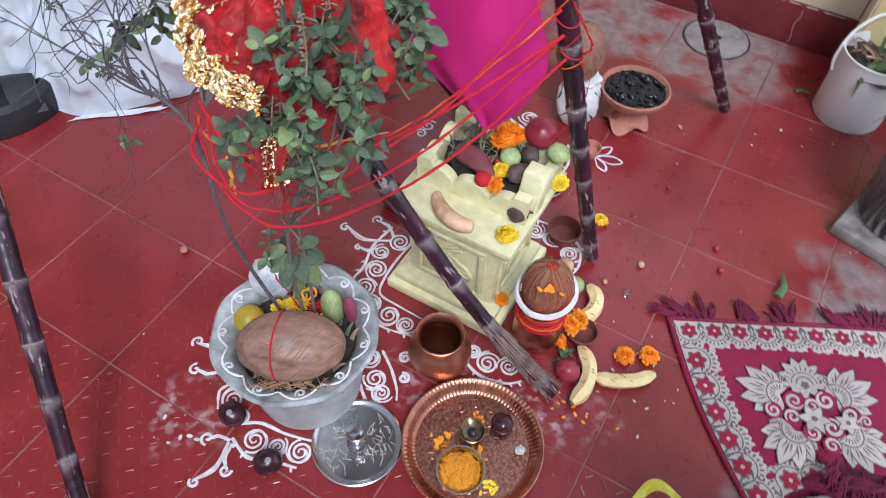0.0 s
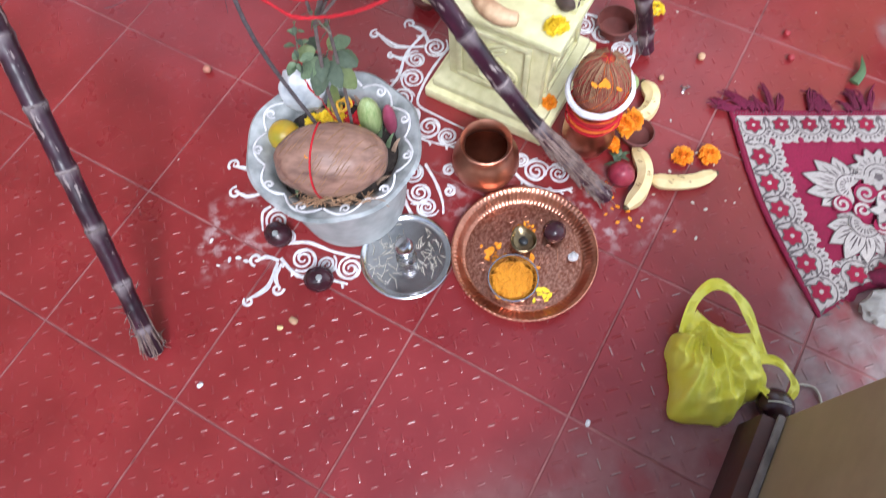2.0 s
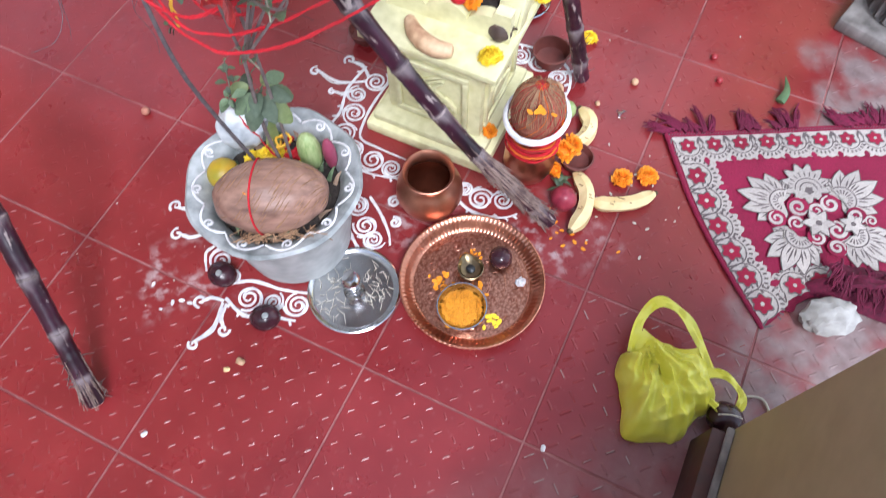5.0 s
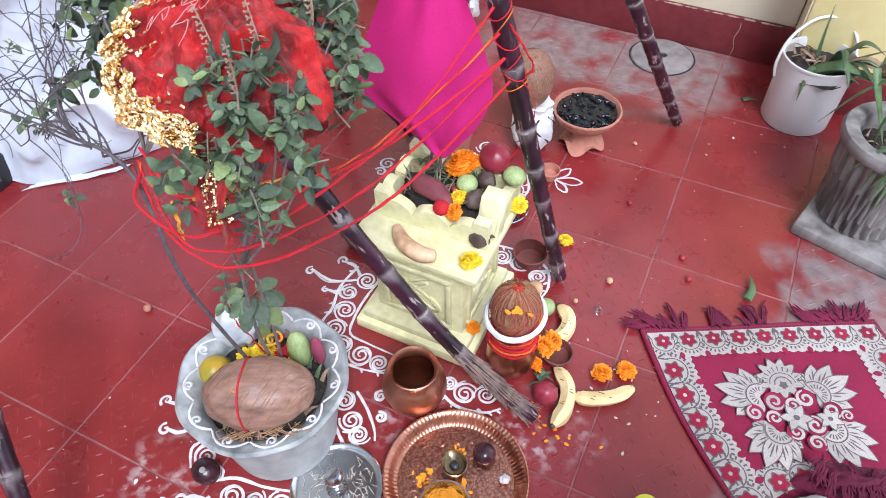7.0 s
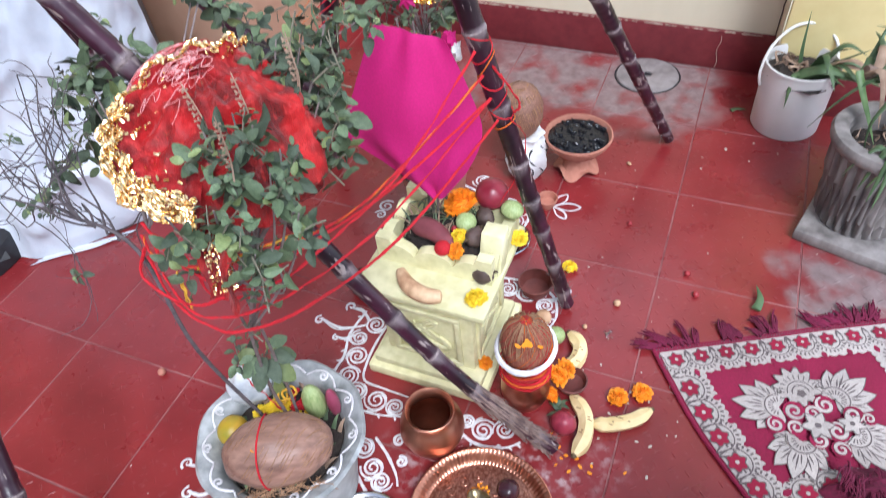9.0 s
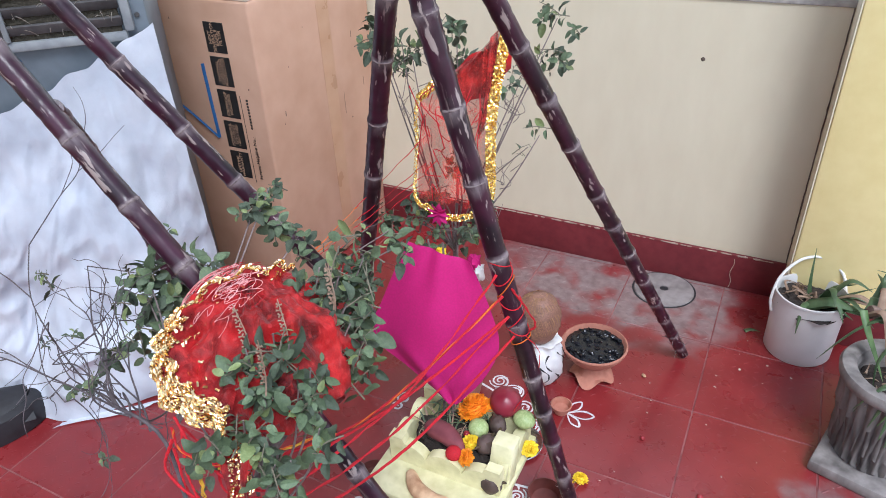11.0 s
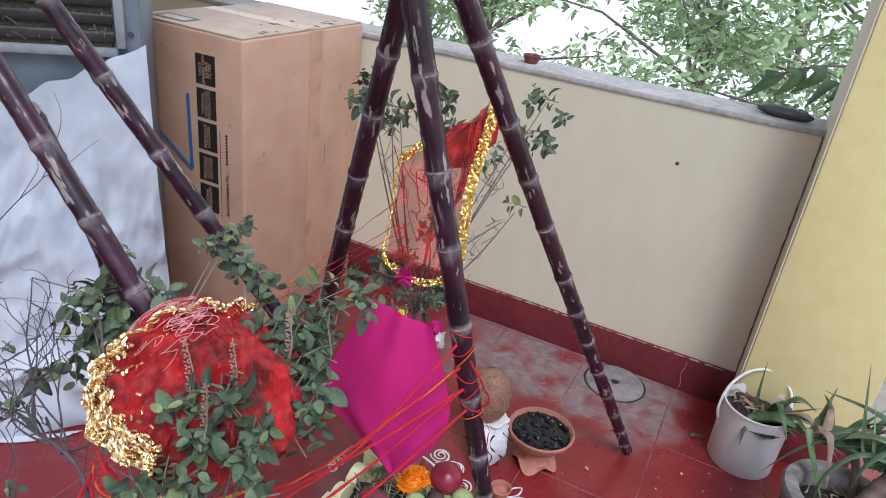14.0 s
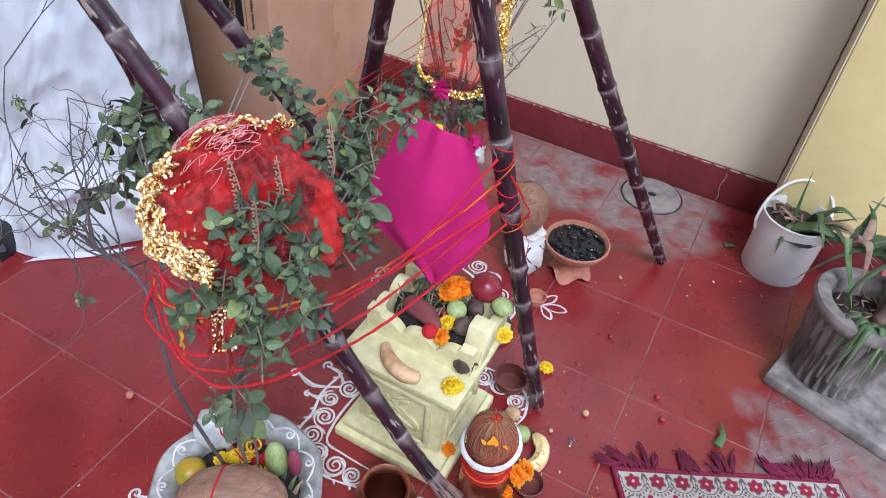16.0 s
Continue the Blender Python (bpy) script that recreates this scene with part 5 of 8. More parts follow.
# ---- fruit on the floor ----
def banana(points, radius, label, spotted=True):
    base = Vector(points[0])
    ob = thing("banana", label, "banana", (base.x, base.y, 0), group="bananas")
    path = smooth_path([Vector(p) - Vector((base.x, base.y, 0)) for p in points], 8)
    m = len(path) - 1
    part("skin", tube(path, [radius * min(1, 0.42 + 3.2 * min(i / m, 1 - i / m)) for i in range(m + 1)], 6), M["banana"], ob)
    for a, b in ((path[0], path[1]), (path[-1], path[-2])):
        d = (a - b).normalized()
        part("tip", tube([a - d * 0.001, a + d * 0.006], [radius * 0.4, radius * 0.28], 6), M["banana_tip"], ob, "dark dry tip")
    if spotted:
        for k in range(6):
            i = rng.randint(2, m - 2)
            p, d = path[i], (path[i + 1] - path[i]).normalized()
            s = Vector((-d.y, d.x, 0)) * rng.uniform(-0.6, 0.6)
            part("spot", blob(rng.uniform(0.002, 0.006), 0.0012, 0.0008, 0.2, 8, at=p + s * radius + Vector((0, 0, radius * math.sqrt(max(0.05, 1 - s.length ** 2)) * 0.95))), M["banana_spot"], ob)
    return ob


banana([(0.194, 0.517, 0.017), (0.230, 0.482, 0.017), (0.240, 0.436, 0.017), (0.231, 0.393, 0.017)], 0.0165, "ripe spotted banana lying on the red floor")
banana([(0.248, 0.470, 0.016), (0.279, 0.478, 0.016), (0.319, 0.502, 0.016), (0.348, 0.536, 0.017)], 0.0150, "ripe spotted banana lying beside the marigolds")
banana([(0.150, 0.665, 0.018), (0.180, 0.640, 0.018), (0.182, 0.600, 0.018), (0.160, 0.565, 0.018)], 0.0165, "ripe banana behind the kalash")
marigold("o", (0.281, 0.548, 0.001), 0.022, label="orange marigold flower head on the red floor")
marigold("o", (0.324, 0.574, 0.001), 0.022, k=1, label="orange marigold flower head on the red floor")
marigold("o", (0.153, 0.532, 0.035), 0.026, (20, 25), "orange marigold leaning on the clay cup", 2)
marigold("o", (0.126, 0.575, 0.055), 0.020, (-20, 30), "orange marigold behind the kalash", 3)
marigold("o", (0.163, 0.560, 0.030), 0.024, (30, 20), "orange marigold leaning on the clay cup", 21)
marigold("o", (0.147, 0.500, 0.012), 0.022, (25, 35), "orange marigold at the foot of the kalash", 22)
marigold("o", (0.010, 0.512, 0.050), 0.016, (0, -30), "orange marigold beside the altar", 4)
marigold("y", (0.099, 0.858, 0.001), 0.020, (10, 0), "yellow marigold flower head on the red floor", 5)
solid("guava", blob(0.020, 0.020, 0.019, 0.05, 18, at=(0, 0, 0.019)), M["green_fruit"], "small green guava behind the kalash", "fruit", (0.125, 0.650, 0), group="fruit")
solid("onion", blob(0.026, 0.023, 0.026, 0.06, 20, at=(0, 0, 0.025)), M["onion"], "dark red onion at the foot of the kalash", "fruit", (0.195, 0.447, 0), group="fruit")
solid("guava", blob(0.018, 0.018, 0.017, 0.05, 18, at=(0, 0, 0.017)), M["tuber"], "pale round fruit beside the altar", "fruit", (0.085, 0.690, 0), group="fruit")
cup = solid("clay_cup", lathe([(0, 0.001), (0.018, 0.001), (0.028, 0.018), (0.033, 0.034), (0.030, 0.035), (0.025, 0.02), (0, 0.008)], 32), M["clay_dark"], "small dark clay lamp cup behind the banana", "cup", (0.186, 0.542, 0), group="clay cups")
solid("clay_cup", lathe([(0, 0.001), (0.018, 0.001), (0.030, 0.018), (0.036, 0.036), (0.033, 0.037), (0.027, 0.02), (0, 0.008)], 32), M["clay_dark"], "dark clay lamp cup beside the altar", "cup", (-0.345, 0.655, 0), group="clay cups")
solid("clay_cup", lathe([(0, 0.001), (0.020, 0.001), (0.033, 0.02), (0.040, 0.045), (0.037, 0.046), (0.03, 0.02), (0, 0.008)], 32), M["clay_dark"], "dark clay lamp cup behind the altar", "cup", (0.045, 0.762, 0), group="clay cups")
solid("clay_cup", lathe([(0, 0.001), (0.016, 0.001), (0.024, 0.016), (0.028, 0.030), (0.025, 0.031), (0.02, 0.015), (0, 0.006)], 32), M["clay"], "small terracotta lamp cup behind the cane", "cup", (-0.012, 1.055, 0), group="clay cups")
for k, (x, y) in enumerate(((-0.309, 0.038), (-0.194, 0.0))):
    ob = thing("aubergine", "small round dark purple aubergine on the rangoli", "aubergine", (x, y, 0), 40 * k, "aubergines")
    part("fruit", blob(0.027, 0.024, 0.023, 0.05, 24, at=(0, 0, 0.0225)), M["aubergine"], ob)
    part("stem_scar", lathe([(0, 0), (0.006, 0), (0.005, 0.002), (0, 0.0025)], 14), M["potgrey"], ob, "pale stem scar", at=(0.004, -0.006, 0.0445))
for k, (x, y, c, s) in enumerate(((0.228, 0.788, "tuber", 0.008), (0.361, 0.925, "red_fruit", 0.0075), (0.388, 0.868, "red_fruit", 0.0075), (0.203, 1.05, "red_fruit", 0.006), (0.176, 0.703, "tuber", 0.0055), (-0.668, 0.286, "clay", 0.009), (0.05, 0.80, "red_fruit", 0.006))):
    solid("berry", blob(s, s, s * 0.9, 0.08, 14, at=(0, 0, s * 0.88)), M[c], "small dried berry on the red floor", "berry", (x, y, 0), group="berries")
for k, (x, y, c, s) in enumerate(((-0.198, -0.084, "tuber", 0.009), (-0.212, -0.106, "banana", 0.006), (-0.276, -0.258, "white", 0.006), (0.333, 0.004, "white", 0.006), (0.155, 1.28, "tuber", 0.008))):
    solid("crumb", blob(s, s * 0.7, s * 0.5, 0.3, 10, at=(0, 0, s * 0.42)), M[c], "pale food crumb on the red floor", "crumb", (x, y, 0), 33 * k, "crumbs")
for k in range(12):
    p = Vector((0.228 + rng.gauss(0, 0.010), 0.703 + rng.gauss(0, 0.007), 0.002))
    d = Vector((rng.uniform(-1, 1), rng.uniform(-1, 1), 0.2)).normalized() * 0.008
    solid("tinsel_scrap", tube([Vector((0, 0, 0.001)) - d * 0.5, Vector((0, 0, 0.002)), d * 0.5], 0.0009, 4), M["steel"], "tiny silver scrap on the floor", "scrap", (p.x, p.y, 0.003), 0, "scraps")
scatter("o", (0.245, 0.375), 0.03, 11, 0.0042, 0.001, "orange petal on the red floor", 11)
scatter("o", (0.19, 0.41), 0.025, 6, 0.004, 0.001, "orange petal on the red floor", 12)
scatter("s", (0.32, 0.52), 0.07, 26, 0.0035, 0.001, "pale husk crumb on the red floor", 13, "husk")
scatter("s", (-0.48, 0.00), 0.08, 10, 0.0022, 0.001, "white paste speck on the red floor", 14, "speck")
scatter("s", (0.38, 1.42), 0.07, 9, 0.003, 0.001, "pale crumb on the red floor", 15, "speck")
scatter("s", (0.25, 1.05), 0.20, 14, 0.0024, 0.001, "pale crumb on the red floor", 16, "speck")
scatter("w", (-0.37, -0.02), 0.03, 5, 0.005, 0.001, "smudge of white paste on the floor", 17, "speck")
solid("green_chilli", blade([(0, 0, 0.008), (0.01, 0.03, 0.012), (0.004, 0.07, 0.010)], 0.010, 8, 0.5), M["aloe"], "green leaf lying by the rug", "leaf", (0.515, 0.860, 0.004), 8)
for k in range(7):
    a = k * 0.9
    solid("leaf_sprig", blade([(0, 0, 0.002), (0.016 * math.cos(a), 0.016 * math.sin(a), 0.012), (0.03 * math.cos(a), 0.03 * math.sin(a), 0.005)], 0.006, 6, 0.2), M["leaf"], "green herb sprig by the kalash", "leaf", (0.168 + 0.004 * k, 0.492 - 0.004 * k, 0.001), 0, "herb sprigs")

# ---- offerings in the altar ----
solid("sweet_potato", tube(smooth_path([(-0.05, -0.004, 0), (0, 0.004, 0.003), (0.052, -0.004, 0)], 8), [0.006, 0.012, 0.016, 0.019, 0.0205, 0.021, 0.021, 0.021, 0.0205, 0.020, 0.019, 0.018, 0.016, 0.014, 0.012, 0.009, 0.006], 12), M["sweet_potato"], "dark purple sweet potato in the altar", "sweet potato", (-0.120, 0.604, 0.305), -18)
solid("tuber", tube(smooth_path([(-0.056, 0.020, 0), (-0.022, -0.006, 0), (0.020, -0.014, 0), (0.050, -0.002, 0)], 8), [0.005] + [0.0165 * math.sin(math.pi * (i + 2) / 27) ** 0.4 for i in range(23)] + [0.005], 12), M["tuber"], "tan banana shaped tuber on the altar ledge", "tuber", (-0.106, 0.498, 0.269), -8)


def chestnut(where, rz, label):
    ob = thing("water_chestnut", label, "water chestnut", where, rz, "water chestnuts")
    part("nut", blob(0.021, 0.018, 0.020, 0.18, 16, at=(0, 0, 0.018)), M["chestnut"], ob)
    for s in (-1, 1):
        part("horn", tube(smooth_path([(0.015 * s, 0, 0.023), (0.023 * s, 0.002, 0.027), (0.029 * s, 0.003, 0.024)], 4), [0.005, 0.0045, 0.004, 0.0034, 0.003, 0.0024, 0.002, 0.0014, 0.0007], 6), M["banana_tip"], ob)


chestnut((-0.002, 0.560, 0.255), 10, "dark horned water chestnut on the altar ledge")
chestnut((-0.036, 0.614, 0.292), 70, "dark horned water chestnut among the offerings")
chestnut((-0.036, 0.672, 0.290), 130, "dark horned water chestnut among the offerings")
marigold("y", (0.004, 0.508, 0.2545), 0.023, (12, 0), "yellow marigold on the altar ledge", 6)
marigold("o", (-0.087, 0.690, 0.298), 0.040, (24, 0), "large orange marigold among the offerings", 7)
marigold("y", (-0.064, 0.608, 0.300), 0.020, (25, 0), "yellow marigold among the offerings", 8)
marigold("o", (-0.058, 0.574, 0.302), 0.018, (35, 0), "orange marigold among the offerings", 9)
marigold("y", (0.030, 0.678, 0.268), 0.019, (60, 30), "yellow marigold on the altar rim", 10)
solid("guava", blob(0.021, 0.021, 0.017, 0.05, 18, at=(0, 0, 0.016)), M["green_fruit"], "round green guava among the offerings", "fruit", (-0.066, 0.646, 0.296), group="fruit")
solid("guava", blob(0.024, 0.020, 0.018, 0.05, 18, at=(0, 0, 0.017)), M["green_fruit"], "pale green fruit on the altar rim", "fruit", (0.010, 0.700, 0.300), group="fruit")
solid("pomegranate", blob(0.033, 0.033, 0.031, 0.04, 24, at=(0, 0, 0.030)), M["pomegranate"], "shiny dark red pomegranate among the offerings", "fruit", (-0.036, 0.715, 0.304), group="fruit")
solid("tomato", blob(0.016, 0.016, 0.014, 0.08, 16, at=(0, 0, 0.013)), M["thread_red"], "small red tomato among the offerings", "fruit", (-0.083, 0.566, 0.300), group="fruit")
for k in range(5):
    solid("berry", blob(0.007, 0.007, 0.007, 0.1, 10, at=(0, 0, 0.006)), M["red_fruit"], "small red berry among the offerings", "berry", (-0.085 + 0.012 * k, 0.630 + 0.008 * math.sin(k * 2), 0.296), group="berries")
for k in range(90):
    p = Vector((rng.uniform(-0.19, -0.05), rng.uniform(0.60, 0.70), 0.288))
    a = rng.uniform(0, 6.28)
    solid("herb_sprig", blade([(0, 0, 0), (0.014 * math.cos(a), 0.014 * math.sin(a), 0.012), (0.030 * math.cos(a), 0.030 * math.sin(a), 0.016)], 0.0024, 5, 0.3), M["leaf" if k % 3 else "dry"], "thin green herb sprig in the altar", "leaf", p, 0, "herb sprigs")

# ---- offerings in the pot ----
M["smooth_nut"] = stuff_mat("rubbed_coconut_husk", (0.12, 0.060, 0.045), (0.41, 0.235, 0.175), 30, 0.46, big=7, relief=0.5, dist=0.0015, stretch=(1, 3, 3))
big = thing("coconut", "large brown coconut lying in the grey pot", "coconut", (-0.205, 0.132, 0.184), 30)
part("husk", blob(0.090, 0.060, 0.055, 0.05, 64, at=(0, 0, 0.050), freq=2.2), M["smooth_nut"], big)
for k in range(130):
    a, h = rng.uniform(3.0, 6.4), rng.uniform(-0.85, 0.9)
    run = [(0.091 * h0, 0.0612 * math.sqrt(max(0.02, 1 - h0 * h0)) * math.cos(a + 0.2 * j), 0.050 - 0.0562 * math.sqrt(max(0.02, 1 - h0 * h0)) * math.sin(a + 0.2 * j)) for j, h0 in enumerate((h, min(0.97, h + 0.10), min(0.98, h + 0.19)))]
    part("husk_fibre", tube(run, [0.0002, 0.0007, 0.0002], 4), M["fibre"], big)
part("red_thread", tube([(-0.018 + 0.004 * math.sin(t * 2), 0.0612 * math.cos(t), 0.050 + 0.0562 * math.sin(t)) for t in [i * math.pi / 18 for i in range(37)]], 0.0016, 6, cap=False), M["thread_red"], big)
for k in range(46):
    a = rng.uniform(3.6, 5.9)
    p = Vector((0.075 * math.cos(a) * rng.uniform(0.4, 1), -0.045, 0.022 + rng.uniform(-0.004, 0.012)))
    part("husk_fibre", tube([p, p + Vector((rng.uniform(-0.02, 0.02), -0.012, 0.004)), p + Vector((rng.uniform(-0.04, 0.04), -0.022, rng.uniform(-0.008, 0.010)))], 0.0007, 4), M["fibre"], big)
scatter("o", (-0.225, 0.128), 0.016, 8, 0.006, 0.2815, "orange petal on the coconut", 21)
scatter("o", (-0.255, 0.105), 0.006, 4, 0.006, 0.262, "orange petal on the coconut", 22)
solid("green_brinjal", blob(0.0205, 0.019, 0.047, 0.04, 24, at=(0, 0, 0.042)), M["green_fruit"], "striped pale green brinjal standing in the pot", "brinjal", (-0.198, 0.236, 0.180))
solid("radish", blob(0.0115, 0.011, 0.040, 0.05, 18, at=(0, 0, 0.036)), M["purple_veg"], "pink purple root vegetable in the pot", "vegetable", (-0.168, 0.248, 0.182))
solid("orange", blob(0.027, 0.027, 0.026, 0.03, 22, at=(0, 0, 0.025)), M["orange_fruit"], "half green orange in the pot", "fruit", (-0.318, 0.150, 0.172), group="fruit")
solid("conch_shell", blob(0.040, 0.034, 0.040, 0.22, 32, at=(0, 0, 0.034), freq=2.2), M["shell"], "white conch shell with blue grey streaks in the pot", "shell", (-0.325, 0.226, 0.192))
for k in range(6):
    marigold("y", (-0.295 + 0.018 * k, 0.200 + 0.012 * (k % 3), 0.184 + 0.004 * (k % 2)), 0.016, (20 - 10 * k, 15), "wilted yellow marigold in the pot", 11 + k)
for k in range(3):
    pts = [(0.012 * math.cos(t), 0.012 * math.sin(t), 0.003 * math.sin(3 * t)) for t in [i * 0.35 for i in range(19)]]
    solid("yellow_thread_loop", tube(pts, 0.0022, 6), M["thread_yellow"], "loop of yellow thread in the pot", "thread", (-0.262 + 0.008 * k, 0.226 + 0.004 * k, 0.216 + 0.006 * k), 30 * k, "thread loops")
for k in range(16):
    solid("red_flower_bit", blob(0.008, 0.006, 0.005, 0.4, 9, at=(0, 0, 0.004)), M["thread_red"], "bit of red flower in the pot", "petal", (-0.235 + rng.gauss(0, 0.014), 0.243 + rng.gauss(0, 0.012), 0.186), rng.uniform(0, 180), "red flower bits")
for k in range(26):
    a, q = rng.uniform(0, 6.28), rng.uniform(0.075, 0.100)
    p = POT + Vector((q * math.cos(a), q * math.sin(a), 0.178))
    solid("dry_leaf_bit", blade([(0, 0, 0), (0.012 * math.cos(a + 1), 0.012 * math.sin(a + 1), 0.010), (0.026 * math.cos(a + 1), 0.026 * math.sin(a + 1), 0.012)], 0.005, 5, 0.25), M["dry" if k % 2 else "leaf"], "withered leaf bit in the pot", "leaf", p, 0, "leaf bits")

# white paste line that waves along the pot rim, with a curl at each wave
def rim_point(a, rr):
    z = 0.2065 + 0.0022 * math.sin(8 * a + 0.9) * max(0, (rr - 0.11) / 0.03) + 0.30 * (rr - 0.126)
    return (rr * math.cos(a), rr * math.sin(a), z + 0.0016)


WAVES = 11
for k in range(WAVES):
    a0, step = k * 2 * math.pi / WAVES, 2 * math.pi / WAVES
    pts = [rim_point(a0 + step * (0.02 + 0.96 * i / 24), 0.1180 + 0.0150 * math.sin(math.pi * i / 24) + 0.0015 * math.sin(k * 5)) for i in range(25)]
    part("paste_wave", tube(pts, [0.0026 * (0.75 + 0.35 * noise.noise(Vector(p) * 120 + Vector((k, 0, 0)))) for p in pts], 6, flat=0.4), M["white"], pot, "white painted wave")
    pts = []
    for i in range(26):
        t = i / 25
        q, w = 7.2 * t, 0.0085 * (1 - 0.75 * t)
        pts.append(rim_point(a0 + step * 0.52 + w * math.cos(q + k) / 0.126, 0.1235 + w * math.sin(q + k)))
    part("paste_curl", tube(pts, [0.0021 * (0.8 + 0.3 * math.sin(3.1 * i / 25)) for i in range(26)], 6, flat=0.4), M["white"], pot, "white painted curl")

# ---- clay fire bowl ----
fire = thing("clay_fire_bowl", "terracotta footed bowl full of black burnt ash", "fire bowl", (0.022, 1.222, 0))
part("foot", lathe([(0.030, 0.066), (0.030, 0.04), (0.040, 0.022), (0.058, 0.002), (0.054, 0.001), (0.034, 0.020), (0.024, 0.04), (0.024, 0.066)], 48, wave=lambda a, r, z: (r * (1 + (0.08 * math.cos(4 * a) if z < 0.01 else 0)), z + (0.012 * (1 + math.cos(4 * a + math.pi)) if z < 0.01 else 0))), M["clay"], fire)
part("bowl", lathe([(0, 0.062), (0.030, 0.062), (0.064, 0.078), (0.083, 0.102), (0.0875, 0.118), (0.085, 0.1215), (0.0815, 0.116), (0.074, 0.098), (0, 0.084)], 56), M["clay"], fire)
part("notched_rim", tube([(0.0865 * math.cos(i * math.pi / 90), 0.0865 * math.sin(i * math.pi / 90), 0.118) for i in range(181)], [0.0036 if i % 5 else 0.0022 for i in range(181)], 6, cap=False), M["clay"], fire)
part("ash", blob(0.079, 0.079, 0.011, 0.10, 60, at=(0, 0, 0.1075), freq=9), M["coal"], fire, "black burnt ash")
for k in range(70):
    a, q = rng.uniform(0, 6.28), 0.070 * rng.random() ** 0.5
    part("ember", blob(rng.uniform(0.003, 0.013), rng.uniform(0.003, 0.007), rng.uniform(0.003, 0.006), 0.8, 8, at=(q * math.cos(a), q * math.sin(a), 0.114 + rng.uniform(-0.003, 0.006)), seed=k), M["coal"], fire)

# ---- white pot with a coconut behind the altar ----
wp = thing("patterned_pot", "white pot with dark curling stripes holding a coconut", "pot", (-0.100, 1.158, 0))
wp.scale = (0.78, 0.78, 0.66)
WPROF = [(0, 0.001), (0.045, 0.001), (0.060, 0.02), (0.078, 0.07), (0.084, 0.12), (0.078, 0.17), (0.062, 0.205), (0.058, 0.220), (0.066, 0.235), (0.060, 0.237), (0, 0.22)]
M["chalk_white"] = stuff_mat("chalky_white_paint", (0.56, 0.56, 0.58), (0.82, 0.82, 0.82), 25, 0.6, big=18, relief=0.4)
def fold(a, q, z):
    return (q * (1 + 0.09 * math.sin(6 * a + 30 * z) * min(1, z / 0.06)), z)
part("body", lathe([(0.86 * q, z * 0.95) for q, z in WPROF], 84, wave=fold), M["chalk_white"], wp)
M["black_line"] = stuff_mat("black_paint_line", (0.012, 0.012, 0.014), (0.05, 0.05, 0.055), 40, 0.6, relief=0.2)
for k in range(9):
    pts = []
    for i in range(26):
        z = 0.020 + 0.0065 * i
        q = [a + (b - a) * (z - y0) / (y1 - y0) for (a, y0), (b, y1) in zip([(0.86 * q, y * 0.95) for q, y in WPROF[1:-1]], [(0.86 * q, y * 0.95) for q, y in WPROF[2:]]) if y0 <= z <= y1 and y1 > y0][0]
        a = k * 0.7 + 0.45 * math.sin((z - 0.05) * 30 + k)
        q, z = fold(a, q, z)
        pts.append((q * math.cos(a), q * math.sin(a), z))
    part("painted_stripe", tube(pts, [0.0024 + 0.0012 * math.sin(i * 0.8 + k) for i in range(26)], 6), M["black_line"], wp, "black painted stripe")
nut2 = thing("coconut", "fibrous brown coconut on the white pot", "coconut", (-0.117, 1.150, 0.142))
part("husk", blob(0.060, 0.060, 0.078, 0.06, 32, at=(0, 0, 0.074), freq=4), M["coconut"], nut2)
for k in range(90):
    a = rng.uniform(0, 6.28)
    part("husk_fibre", tube([Vector((0.0612 * math.sin(t) * math.cos(a + 0.4 * t), 0.0612 * math.sin(t) * math.sin(a + 0.4 * t), 0.074 + 0.079 * math.cos(t))) for t in (0.3, 0.8, 1.3, 1.8)], 0.0007, 4), M["fibre"], nut2)
tray = thing("steel_tray", "small steel tray with red flowers behind the altar", "tray", (-0.075, 0.905, 0))
part("dish", lathe([(0, 0.001), (0.05, 0.001), (0.062, 0.010), (0.060, 0.012), (0.05, 0.004), (0, 0.004)], 40), M["steel"], tray)
for k in range(10):
    part("red_flower", blob(0.010, 0.008, 0.008, 0.5, 10, at=(rng.uniform(-0.035, 0.035), rng.uniform(-0.035, 0.035), 0.010)), M["thread_red" if k % 3 else "aubergine"], tray, "red flower head")


# ---- rangoli ----
paste = []


def stroke(pts, width=0.0039):
    paste.append((smooth_path([(p[0], p[1], 0.0008) for p in pts], 5), width))


def curl(x, y, r, a0, turns=1.7, way=1, width=0.0038):
    n = int(26 * turns)
    paste.append(([Vector((x + r * (1 - 0.86 * i / n) * math.cos(a0 + way * 6.283 * turns * i / n), y + r * (1 - 0.86 * i / n) * math.sin(a0 + way * 6.283 * turns * i / n), 0.0008)) for i in range(n + 1)], width))


def scroll(x, y, r, a0=0.0, way=1):
    """A fat double spiral with a small eye."""
    curl(x, y, r, a0, 2.3, way, 0.0030)
    curl(x, y, r * 1.16, a0 + 1.2, 0.8, way, 0.0024)


def tendril(x, y, tip, bulb, way=1):
    """A swelling line that ends in a small curl."""
    p, q = Vector((x, y, 0)), Vector((*tip, 0))
    d = q - p
    s = Vector((-d.y, d.x, 0)) * 0.16 * way
    stroke([p, p + d * 0.5 + s, q], 0.0042)
    stroke([p + d * 0.2 + s * 0.6, p + d * 0.6 + s * 1.3, q], 0.0026)
    curl(q.x + s.x * 0.3, q.y + s.y * 0.3, bulb, math.atan2(-s.y, -s.x), 1.15, way, 0.0034)


